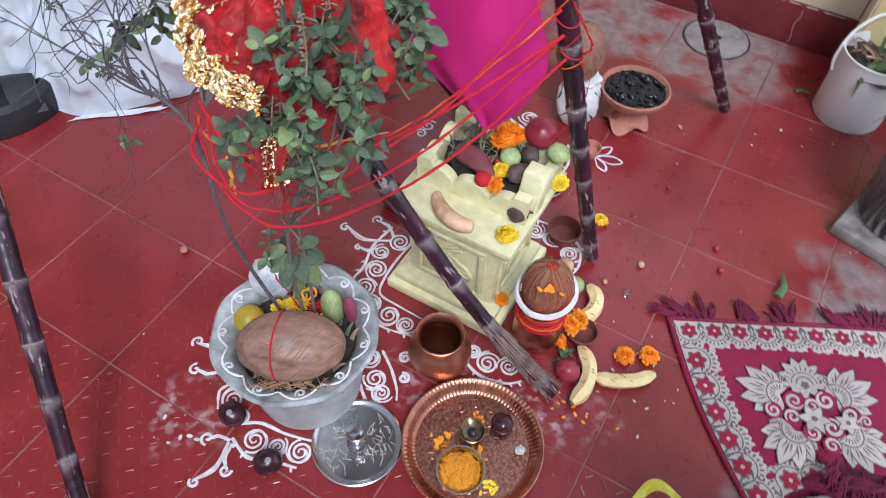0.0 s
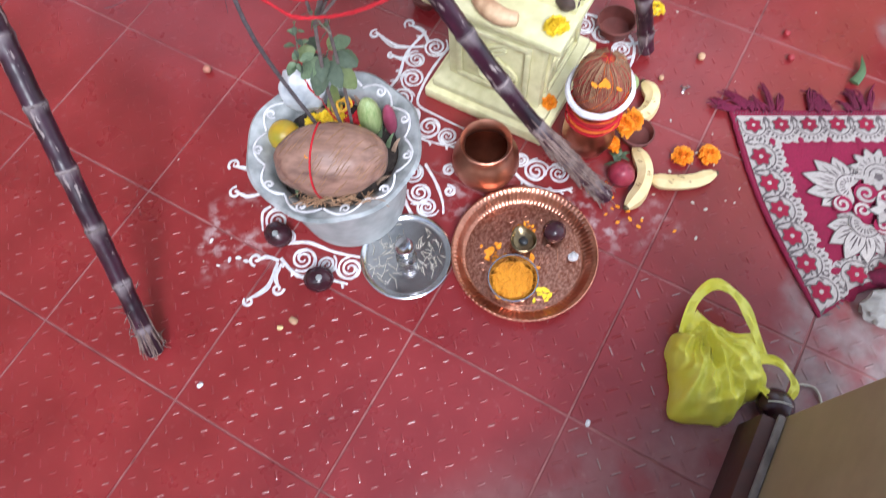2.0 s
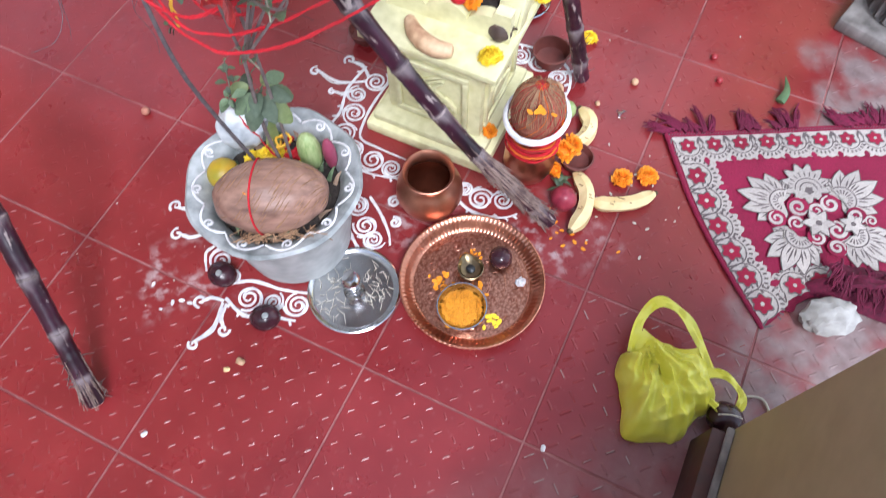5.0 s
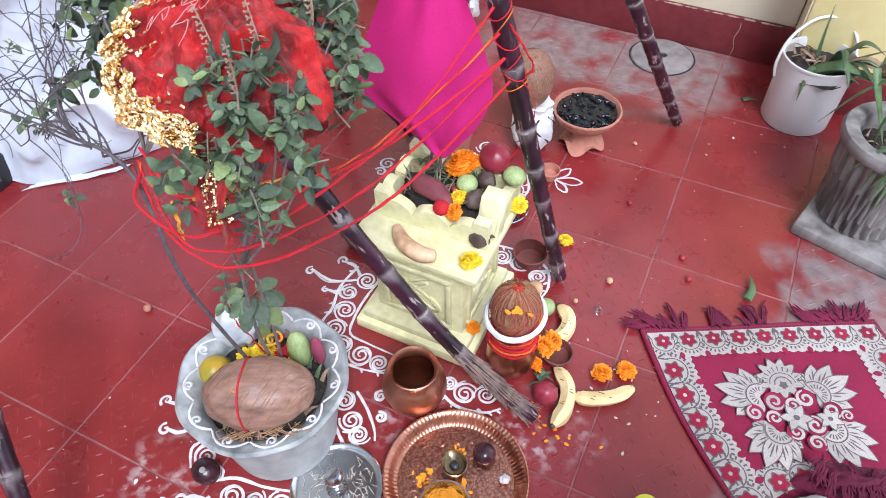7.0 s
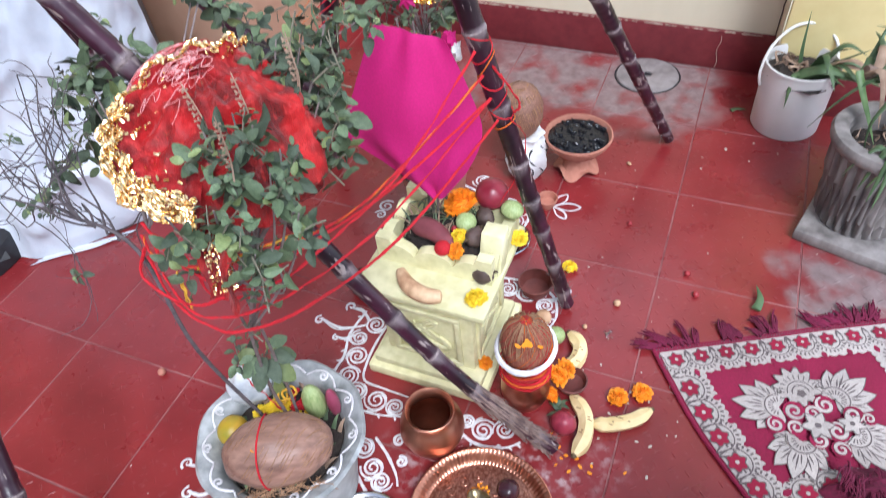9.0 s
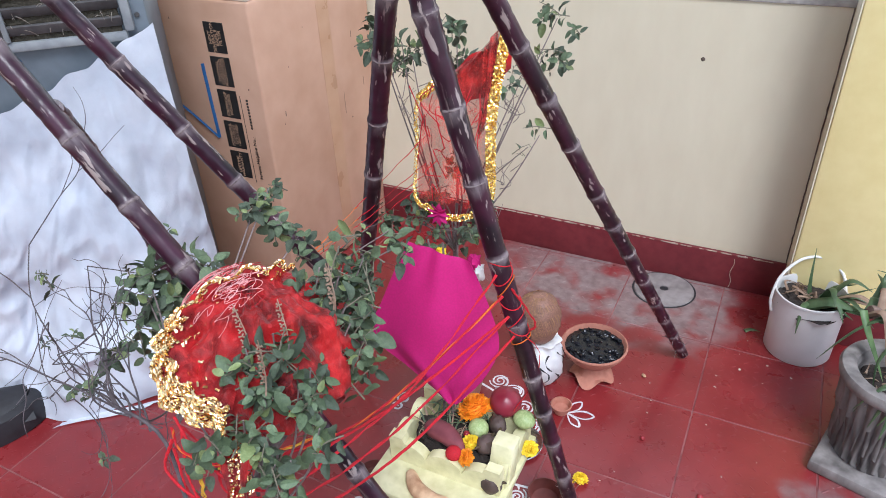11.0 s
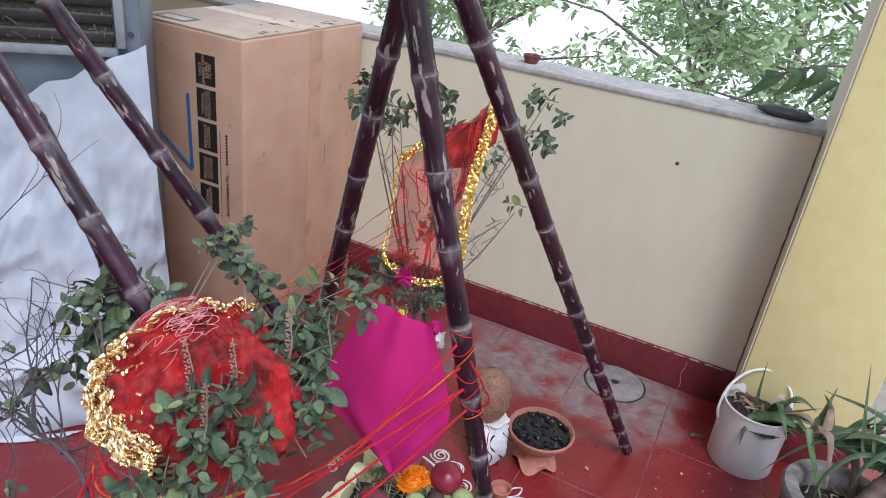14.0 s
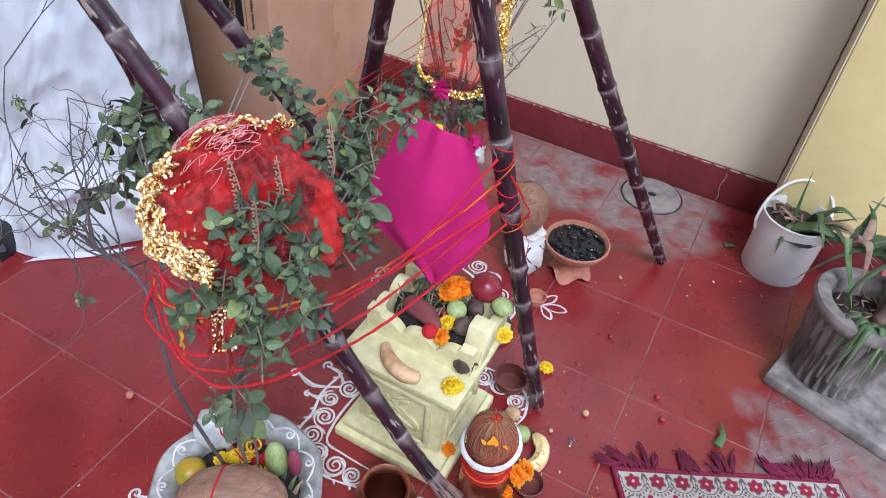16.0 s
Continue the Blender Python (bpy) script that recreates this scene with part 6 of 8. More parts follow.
def leafed_edge(pts):
    stroke(pts, 0.0042)
    for a, b in zip(pts, pts[1:]):
        c, d = Vector((*a, 0)), Vector((*b, 0)) - Vector((*a, 0))
        for k in (0.25, 0.75):
            e = c + d * k
            stroke([e, e + Vector((d.y, -d.x, 0)).normalized() * 0.010 + d.normalized() * 0.005], 0.0032)


for k, (x, y, q) in enumerate(((-0.272, 0.562, 0.025), (-0.292, 0.516, 0.022), (-0.274, 0.470, 0.025), (-0.271, 0.418, 0.024), (-0.234, 0.388, 0.022), (-0.186, 0.384, 0.026), (-0.142, 0.382, 0.020),
                               (0.048, 0.392, 0.025), (0.088, 0.408, 0.022), (0.010, 0.402, 0.015), (-0.020, 0.756, 0.022), (0.030, 0.756, 0.025), (0.076, 0.735, 0.020), (0.082, 0.698, 0.018),
                               (-0.162, 0.276, 0.022), (-0.128, 0.246, 0.024), (-0.100, 0.226, 0.020), (-0.338, 0.066, 0.024), (-0.300, 0.046, 0.016), (-0.250, 0.024, 0.025), (-0.205, 0.036, 0.018), (-0.162, 0.050, 0.024),
                               (-0.104, 1.030, 0.028), (-0.078, 0.978, 0.026), (-0.150, 1.075, 0.026), (-0.205, 1.100, 0.028))):
    scroll(x, y, q, k * 1.9, 1 if k % 2 else -1)
leafed_edge([(-0.310, 0.590), (-0.318, 0.520), (-0.303, 0.462), (-0.302, 0.410), (-0.262, 0.362), (-0.186, 0.352), (-0.118, 0.366)])
stroke([(-0.244, 0.590), (-0.250, 0.520), (-0.246, 0.460), (-0.232, 0.420), (-0.186, 0.414), (-0.118, 0.412)], 0.0036)
leafed_edge([(0.000, 0.376), (0.045, 0.360), (0.098, 0.370), (0.125, 0.392)])
leafed_edge([(-0.045, 0.785), (0.020, 0.790), (0.085, 0.768), (0.108, 0.715), (0.100, 0.670)])
leafed_edge([(-0.188, 0.250), (-0.150, 0.222), (-0.112, 0.196), (-0.080, 0.200)])
stroke([(-0.150, 0.306), (-0.112, 0.280), (-0.080, 0.250), (-0.066, 0.228)], 0.0036)
leafed_edge([(-0.288, 0.006), (-0.240, -0.008), (-0.195, 0.010), (-0.150, 0.022)])
stroke([(-0.300, 0.030), (-0.262, 0.056), (-0.205, 0.064), (-0.150, 0.080)], 0.0040)
stroke([(-0.366, 0.086), (-0.372, 0.066), (-0.350, 0.036)], 0.0036)
leafed_edge([(-0.072, 1.060), (-0.044, 0.995), (-0.050, 0.945)])
stroke([(-0.250, 1.070), (-0.180, 1.045), (-0.128, 0.985), (-0.105, 0.940)], 0.0050)
for x, y, tip, q, way in ((-0.290, 0.555, (-0.405, 0.538), 0.012, 1), (-0.290, 0.565, (-0.352, 0.588), 0.013, -1), (-0.305, 0.520, (-0.345, 0.502), 0.008, 1),
                          (-0.400, 0.110, (-0.484, 0.124), 0.013, -1), (-0.395, 0.104, (-0.446, 0.080), 0.013, 1), (-0.288, 0.000, (-0.326, -0.020), 0.013, -1), (-0.288, -0.004, (-0.296, -0.092), 0.010, 1), (-0.280, -0.002, (-0.256, -0.046), 0.012, -1),
                          (0.070, 0.760, (0.076, 0.822), 0.010, 1), (0.074, 0.752, (0.112, 0.792), 0.009, -1), (0.084, 0.372, (0.100, 0.352), 0.008, 1)):
    tendril(x, y, tip, q, way)
for tip in ((0.028, 1.112), (0.072, 1.074), (0.046, 1.024)):
    p, q = Vector((0.004, 1.058, 0)), Vector((*tip, 0))
    d = (q - p)
    w = Vector((-d.y, d.x, 0)) * 0.20
    stroke([p, p + d * 0.6 + w, q, p + d * 0.6 - w, p], 0.0034)
curl(-0.102, 0.316, 0.014, 0.4, 1.6)
curl(-0.080, 0.276, 0.012, 2.4, 1.5, -1)
curl(-0.418, 0.930, 0.022, 1.0, 1.6)
curl(-0.420, 0.895, 0.016, 3.0, 1.4, -1)
rangoli = thing("rangoli", "white rice paste rangoli of curls and scrolls on the floor", "rangoli")
for pts, w in paste:
    m = len(pts) - 1
    part("paste_stroke", tube(pts, [w * (0.58 + 0.25 * math.sin(3.14 * min(1, 0.15 + i / m)) + 0.30 * noise.noise(pts[i] * 140)) for i in range(m + 1)], 6, flat=0.22), M["white"], rangoli)

# ---- rug ----
TOP = [Vector((0.322, 0.690, 0)), Vector((0.772, 0.928, 0))]
LOW = smooth_path([(0.606, 0.360, 0), (0.670, 0.455, 0), (0.760, 0.490, 0), (0.860, 0.515, 0), (1.02, 0.60, 0)], 8)


def rug_z(x, y):
    return 0.0052 + 0.0022 * math.sin(14 * x + 6 * y) + 0.0016 * math.sin(23 * y - 4 * x)


def rug_at(u, v, lift=0.0):
    i = u * (len(LOW) - 1)
    k = min(int(i), len(LOW) - 2)
    p = TOP[0].lerp(TOP[1], u).lerp(LOW[k].lerp(LOW[k + 1], i - k), v)
    p += Vector((-0.012, -0.012, 0)) * math.sin(math.pi * v) * (1 - u)
    p.z = rug_z(p.x, p.y) + lift
    return p


rug = thing("prayer_rug", "maroon woven rug with a cream floral border and medallion", "rug", (0, 0, 0))
M["fringe"] = stuff_mat("fringe_wool", (0.065, 0.003, 0.018), (0.18, 0.008, 0.045), 200, 0.95, relief=0.6)
part("rug_body", grid(lambda u, v: rug_at(u, v), 40, 40, 0.004), M["rug"], rug)


def strip(f, n=60):
    """A woven band between two edges given by f(t) -> two (u, v) pairs."""
    bm = bmesh.new()
    rows = []
    for i in range(n + 1):
        p, q = f(i / n)
        rows.append([bm.verts.new(rug_at(*p, 0.0016)), bm.verts.new(rug_at((p[0] + q[0]) / 2, (p[1] + q[1]) / 2, 0.0016)), bm.verts.new(rug_at(*q, 0.0016))])
    for a, b in zip(rows, rows[1:]):
        for k in (0, 1):
            bm.faces.new((a[k], b[k], b[k + 1], a[k + 1]))
    return bm


def lace(t, k):
    return 0.010 * abs(math.sin(math.pi * k * t))


EDGES = (
    (lambda t, d: (0.02 + 0.96 * t, 0.035 + d), 0.150, 0.51, 9, 26),
    (lambda t, d: (0.022 + d, 0.185 + 0.80 * t), 0.130, 0.40, 6, 22),
    (lambda t, d: (0.155 + 0.83 * t, 0.968 - d), 0.130, 0.44, 7, 24),
    (lambda t, d: (0.978 - d, 0.188 + 0.645 * t), 0.130, 0.32, 5, 18),
)


def ground(shape, lift):
    return [Vector((x, y, rug_z(x, y) + lift)) for x, y in shape]


def fan(bm, shape, lift):
    vs = [bm.verts.new(p) for p in ground(shape, lift)]
    c = bm.verts.new(sum((v.co for v in vs), Vector()) / len(vs))
    for i in range(len(vs)):
        bm.faces.new((vs[i], vs[(i + 1) % len(vs)], c))


def patch(shape, mat, lift, name="motif"):
    bm = bmesh.new()
    fan(bm, shape, lift)
    return part(name, bm, mat, rug, smooth=False)


def round_shape(c, r, n=14, petals=0, a0=0.0):
    return [(c[0] + r * (1 + 0.17 * math.cos(petals * a) if petals else 1) * math.cos(a + a0), c[1] + r * (1 + 0.17 * math.cos(petals * a) if petals else 1) * math.sin(a + a0)) for a in [2 * math.pi * i / n for i in range(n)]]


def lens(c, d, ln, w, n=7, peak=0.8):
    """A pointed leaf outline from c along d."""
    s = (-d[1], d[0])
    up = [(c[0] + d[0] * ln * t + s[0] * w * math.sin(math.pi * t ** peak), c[1] + d[1] * ln * t + s[1] * w * math.sin(math.pi * t ** peak)) for t in [i / n for i in range(n + 1)]]
    dn = [(c[0] + d[0] * ln * t - s[0] * w * math.sin(math.pi * t ** peak), c[1] + d[1] * ln * t - s[1] * w * math.sin(math.pi * t ** peak)) for t in [i / n for i in range(n - 1, 0, -1)]]
    return up + dn


def ring(bm, c, r0, r1, a0, a1, lift, n=14):
    rows = []
    for i in range(n + 1):
        a = a0 + (a1 - a0) * i / n
        rows.append([bm.verts.new(p) for p in ground([(c[0] + r * math.cos(a), c[1] + r * math.sin(a)) for r in (r0, r1)], lift)])
    for p, q in zip(rows, rows[1:]):
        bm.faces.new((p[0], q[0], q[1], p[1]))


for f, depth, length, units, humps in EDGES:
    part("border", strip(lambda t: (f(t, 0), f(t, depth + lace(t, humps))), 6 * humps), M["cream_pile"], rug, "cream lace border")
    for k in range(units):
        t = (k + 0.5) / units
        p, inner = rug_at(*f(t, depth * 0.36)), rug_at(*f(t, depth))
        side = (rug_at(*f(t + 0.01, depth * 0.4)) - rug_at(*f(t - 0.01, depth * 0.4))).normalized()
        into = (inner - p).normalized()
        a0 = math.atan2(into.y, into.x)
        unit = length / units
        rr = unit * 0.44
        bm = bmesh.new()
        ring(bm, p, rr * 0.92, rr * 1.00, a0 - 1.75, a0 + 1.75, 0.0024)
        for j in range(11):
            aa = a0 - 1.35 + 2.7 * j / 10
            ring(bm, p, rr * 1.10, rr * 1.36, aa - 0.052, aa + 0.052, 0.0024, 1)
        for s in (-1, 1):
            q = p + side * unit * 0.5 * s - into * unit * 0.36
            for j in (-0.35, 0.35):
                fan(bm, lens((q.x, q.y), (math.cos(a0 + j), math.sin(a0 + j)), unit * 0.36, unit * 0.030), 0.0026)
        part("border_scallop", bm, M["grey_pile"], rug, "dark grey woven scallop", smooth=False)
        q = p + side * unit * 0.5 + into * unit * 0.50
        patch(lens((q.x, q.y), (into.x, into.y), unit * 0.34, unit * 0.10), M["rug"], 0.0025, "border_gap")
        patch(round_shape(p, unit * 0.290, 36, 6, a0), M["grey_pile"], 0.0028, "flower_outline")
        patch(round_shape(p, unit * 0.245, 36, 6, a0), M["red_pile"], 0.0034, "border_flower")
        patch(round_shape(p, unit * 0.062, 10), M["cream_pile"], 0.0040, "flower_eye")
for f, t0, t1 in ((lambda t: (0.0 + t, 0.020), 0, 1), (lambda t: (0.010, t), 0, 1)):
    bm = bmesh.new()
    for k in range(90):
        a, b = rug_at(*f((k + 0.1) / 90)), rug_at(*f((k + 0.6) / 90))
        d = (b - a).normalized()
        fan(bm, lens((a.x, a.y), (d.x, d.y), (b - a).length, 0.0016, 4), 0.0020)
    tagged(part("edge_stitches", bm, M["grey_pile"], rug, smooth=False), kind="stuff")
E1, E2, MC = Vector((0.887, 0.46)), Vector((0.46, -0.887)), Vector((0.642, 0.618))


def md(a, b):
    q = MC + E1 * (a * 0.92) + E2 * b
    return (q.x, q.y)


def palmette(a, b, ang, size):
    """A fan of broad pointed leaves with grey veins round a dotted half disc."""
    c = md(a, b)
    base = math.atan2(E1.y, E1.x) - radians(ang)
    for k, (off, ln) in enumerate(((-1.40, 0.62), (1.40, 0.62), (-0.92, 0.84), (0.92, 0.84), (-0.46, 1.0), (0.46, 1.0), (0.0, 1.08))):
        d = (math.cos(base + off), math.sin(base + off))
        h = 0.0004 * k
        patch(lens(c, d, size * ln * 1.03, size * 0.225, 9, 1.0), M["grey_pile"], 0.0020 + h, "leaf_outline")
        leaf = patch(lens(c, d, size * ln, size * 0.200, 9, 1.0), M["cream_pile"], 0.0022 + h, "medallion_leaf")
        vein = bmesh.new()
        for j in (-0.16, 0.0, 0.16):
            e = (math.cos(base + off + j), math.sin(base + off + j))
            fan(vein, lens((c[0] + e[0] * size * 0.36, c[1] + e[1] * size * 0.36), e, size * ln * (0.44 if j == 0 else 0.26), size * 0.020), 0.0026 + h)
        part("leaf_vein", vein, M["grey_pile"], rug, smooth=False)
    fan_bm = bmesh.new()
    ring(fan_bm, c, 0, size * 0.36, base - 1.7, base + 1.7, 0.0056)
    part("leaf_base", fan_bm, M["cream_pile"], rug, smooth=False)
    dots = bmesh.new()
    ring(dots, c, size * 0.31, size * 0.345, base - 1.6, base + 1.6, 0.0060)
    for k in range(9):
        aa = base - 1.4 + 0.35 * k
        ring(dots, c, size * 0.13, size * 0.25, aa - 0.08, aa + 0.08, 0.0060, 1)
    part("leaf_dotting", dots, M["grey_pile"], rug, smooth=False)


def volute(c, r, a0, way, lift):
    """A woven curl: a broad cream spiral with a dark edge."""
    for mat, w, up in (("grey_pile", 0.56, 0.0), ("cream_pile", 0.44, 0.0004)):
        bm, rows = bmesh.new(), []
        for i in range(27):
            t = i / 26
            a, q = a0 + way * 8.6 * t, r * (1 - 0.80 * t)
            h = r * w * (0.5 - 0.22 * t) * min(1, 0.35 + 3 * t)
            rows.append([bm.verts.new(p) for p in ground([(c[0] + (q + s * h) * math.cos(a), c[1] + (q + s * h) * math.sin(a)) for s in (-1, 1)], lift + up)])
        for p, q in zip(rows, rows[1:]):
            bm.faces.new((p[0], q[0], q[1], p[1]))
        part("scroll", bm, M[mat], rug, smooth=False)


for a, b, ang, s in ((-0.056, -0.040, 200, 0.080), (0.064, -0.038, -25, 0.080), (-0.044, 0.036, 125, 0.078), (0.066, 0.038, 48, 0.080)):
    palmette(a, b, ang, s)
patch(round_shape(md(0.0, -0.076), 0.041, 70, 11), M["grey_pile"], 0.0050, "rosette_edge")
patch(round_shape(md(0.0, -0.076), 0.038, 70, 11), M["cream_pile"], 0.0054, "rosette")
bm = bmesh.new()
top = math.atan2(-E2.y, -E2.x)
ring(bm, md(0.002, -0.062), 0.015, 0.0175, top - 1.6, top + 1.6, 0.0058)
ring(bm, md(0.002, -0.062), 0.0245, 0.0265, top - 1.5, top + 1.5, 0.0058)
for k in range(11):
    aa = top - 1.4 + 0.28 * k
    ring(bm, md(0.002, -0.062), 0.030, 0.040, aa - 0.03, aa + 0.03, 0.0058, 1)
fan(bm, round_shape(md(0.002, -0.060), 0.008, 20, 5), 0.0060)
part("rosette_eye", bm, M["grey_pile"], rug, smooth=False)
for k, (a, b, r) in enumerate(((-0.030, -0.026, 0.020), (0.036, -0.028, 0.020), (-0.042, 0.008, 0.017), (0.004, -0.016, 0.017), (0.034, 0.028, 0.021), (-0.010, 0.040, 0.017), (0.082, 0.0, 0.018), (-0.080, -0.004, 0.017), (0.108, 0.012, 0.013), (0.022, 0.064, 0.017))):
    patch(round_shape(md(a, b), r * 1.05, 20), M["rug"], 0.0061 + 0.0002 * k, "scroll_ground")
    volute(md(a, b), r * 0.88, k * 2.1, 1 if k % 2 else -1, 0.0064 + 0.0002 * k)
for a, b, s, ang in ((0.0, 0.012, 0.030, 20), (0.068, 0.018, 0.024, 60)):
    c = md(a, b)
    for k in range(6):
        aa = radians(ang) + k * 1.047
        d = (math.cos(aa), math.sin(aa))
        patch(lens(c, d, s * 1.1, s * 0.34, 6), M["grey_pile"], 0.0092, "blossom_outline")
        patch(lens(c, d, s, s * 0.27, 6), M["cream_pile"], 0.0096 + 0.0001 * k, "blossom_petal")
    patch(round_shape(c, s * 0.20, 12), M["grey_pile"], 0.0106, "blossom_eye")


def tassel(p, d, seed, thick=0.0036):
    """A frayed bundle of woollen strands."""
    r, bm = random.Random(seed), bmesh.new()
    for k in range(6):
        e = d + Vector((r.gauss(0, 0.0045), r.gauss(0, 0.0045), 0))
        q = Vector((r.gauss(0, 0.003), r.gauss(0, 0.003), 0))
        pts = smooth_path([p + q + Vector((0, 0, 0.003)), p + q + e * 0.5 + Vector((r.gauss(0, 0.004), r.gauss(0, 0.004), 0.007)), p + e * r.uniform(0.8, 1.1) + Vector((0, 0, 0.002))], 4)
        for v in pts:
            v.z = max(v.z, 0.0015)
        tube(pts, [thick * (1 - 0.75 * i / (len(pts) - 1)) for i in range(len(pts))], 5, bm)
    return bm


for k in range(40):
    u = -0.01 + 0.96 * k / 39
    if 0.19 < u < 0.30 or 0.55 < u < 0.70 or 0.40 < u < 0.44:
        continue
    lean = radians(128 + 42 * math.sin(k * 0.45) + rng.uniform(-9, 9) + (34 if u < 0.05 else 0))
    part("fringe_tassel", tassel(rug_at(max(0, u), 0.0), Vector((math.cos(lean), math.sin(lean), 0)) * rng.uniform(0.028, 0.060), 200 + k), M["fringe"], rug, "frayed maroon tassel")
part("binding", tube([rug_at(0.004, t) for t in [i / 30 for i in range(31)]], [0.0045 if i % 2 else 0.0036 for i in range(31)], 6), M["rug"], rug, "stitched maroon edge")
part("bunched_fold", grid(lambda u, v: Vector((0.672 + 0.175 * u + 0.02 * math.sin(6 * v), 0.535 - 0.075 * v + 0.05 * u * (1 - v), 0.006 + (0.040 * math.sin(math.pi * v) * math.sin(math.pi * min(1, u * 1.1)) ** 0.6) * (1 + 0.5 * noise.noise(Vector((u * 6, v * 6, 0)))))), 26, 20, 0.002), M["fringe"], rug, "crumpled fold of the maroon rug")
for k in range(34):
    p = Vector((0.69 + 0.15 * rng.random(), 0.49 + 0.05 * rng.random(), 0.028 + 0.012 * rng.random()))
    d = Vector((rng.uniform(-0.6, 0.6), -1, 0)).normalized() * rng.uniform(0.02, 0.05)
    part("fringe_tassel", tassel(p, d, 300 + k, 0.0026), M["fringe"], rug, "frayed maroon tassel")
solid("cement_lump", blob(0.050, 0.034, 0.030, 0.22, 28, at=(0, 0, 0.026)), M["cement"], "rounded lump of grey cement beside the rug", "stone", (0.700, 0.420, 0), 30)

# ---- yellow bag ----
bag = thing("plastic_bag", "crumpled translucent yellow plastic carrier bag lying on the floor", "bag", (0.482, 0.172, 0))
OUT = [Vector((x - 0.482, y - 0.172, 0)) for x, y in ((0.405, 0.215), (0.399, 0.171), (0.421, 0.128), (0.456, 0.078), (0.508, 0.093), (0.531, 0.124), (0.551, 0.160), (0.558, 0.192), (0.550, 0.236), (0.516, 0.262), (0.470, 0.262), (0.428, 0.252))]
HOOP = smooth_path(OUT + OUT[:1], 8)


def bag_skin(u, v):
    """The upper film: full in the middle, pinched in folds that run to the handles."""
    i = u * (len(HOOP) - 1)
    k = min(int(i), len(HOOP) - 2)
    e = HOOP[k].lerp(HOOP[k + 1], i - k)
    p = e * v
    g = Vector((p.x + 0.06, p.y - 0.07, 0))
    a, far = math.atan2(g.y, g.x), g.length
    full = (1 - v ** 2.6) ** 0.62
    crease = (0.5 - abs(noise.noise(Vector((a * 4.5, far * 9, 2))))) * 0.036 + (0.5 - abs(noise.noise(Vector((p.x * 30, p.y * 30, 5))))) * 0.036 + 0.007 * noise.noise(Vector((p.x * 70, p.y * 70, 8)))
    z = 0.004 + full * (0.062 + crease * min(1, 0.4 + v)) - 0.018 * full * max(0, (p.y + 0.01) / 0.09)
    p += e.normalized() * (0.006 * math.sin(17 * u * 6.283 / 3) + 0.008 * noise.noise(Vector((u * 24, 0, 3)))) * v if e.length else Vector()
    p.z = max(z, 0.0015)
    return p


part("body", grid(bag_skin, 150, 40), M["bag"], bag)
part("underside", grid(lambda u, v: Vector((HOOP[int(u * (len(HOOP) - 1))].x * v * 0.94, HOOP[int(u * (len(HOOP) - 1))].y * v * 0.94, 0.0012 + 0.001 * v)), 96, 4), M["bag"], bag)


def ribbon(pts, width, twist=0.0):
    path = smooth_path(pts, 7)
    bm, rows = bmesh.new(), []
    for i, p in enumerate(path):
        d = (path[min(i + 1, len(path) - 1)] - path[max(i - 1, 0)]).normalized()
        s = d.cross(Vector((0.2, 0.1, 1))).normalized()
        u = d.cross(s)
        w = width * (1 + 0.15 * math.sin(i * 0.5))
        rows.append([bm.verts.new(p + s * w * k + u * 0.0025 * math.sin(k * 4 + i * 0.5)) for k in (-1, -0.4, 0.3, 1)])
    for a, b in zip(rows, rows[1:]):
        for k in range(3):
            bm.faces.new((a[k], b[k], b[k + 1], a[k + 1]))
    bmesh.ops.recalc_face_normals(bm, faces=bm.faces[:])
    bmesh.ops.solidify(bm, geom=bm.faces[:], thickness=0.0008)
    return bm


part("handle", ribbon([(-0.072, 0.040, 0.030), (-0.081, 0.085, 0.052), (-0.068, 0.126, 0.062), (-0.042, 0.136, 0.062), (-0.008, 0.122, 0.056), (0.030, 0.090, 0.046), (0.060, 0.050, 0.036)], 0.009), M["bag"], bag)
part("handle", ribbon([(0.036, 0.046, 0.050), (0.078, 0.058, 0.052), (0.110, 0.040, 0.046), (0.112, 0.014, 0.040), (0.092, 0.002, 0.042), (0.056, 0.012, 0.050)], 0.007), M["bag"], bag)
part("web", grid(lambda u, v: Vector((-0.072, 0.045, 0.028)).lerp(Vector((0.060, 0.052, 0.034)), u) + (Vector((-0.070, 0.082, 0.046)).lerp(Vector((0.026, 0.090, 0.046)), u) - Vector((-0.072, 0.045, 0.028)).lerp(Vector((0.060, 0.052, 0.034)), u)) * v * (1 - 0.35 * math.sin(math.pi * u)) + Vector((0, 0, 0.007 * math.sin(13 * u + 3 * v) * (1 - v))), 40, 10), M["bag"], bag, "thin film below the handle")
ball = thing("aubergine", "shiny black aubergine with a pale streak beside the bag", "aubergine", (0.583, 0.170, 0), 0, "aubergines")
part("fruit", blob(0.030, 0.028, 0.027, 0.03, 24, at=(0, 0, 0.0265)), M["aubergine"], ball)
part("streak", tube(smooth_path([(-0.018, -0.006, 0.048), (0.0, 0.0, 0.0545), (0.020, 0.004, 0.047)], 5), 0.0011, 5), M["slate"], ball)
solid("wire_loop", tube(smooth_path([(0, 0, 0.003), (0.035, 0.012, 0.004), (0.055, -0.01, 0.004), (0.058, -0.04, 0.003)], 7), 0.0022, 6), M["slate"], "pale bent wire on the floor", "wire", (0.600, 0.225, 0))


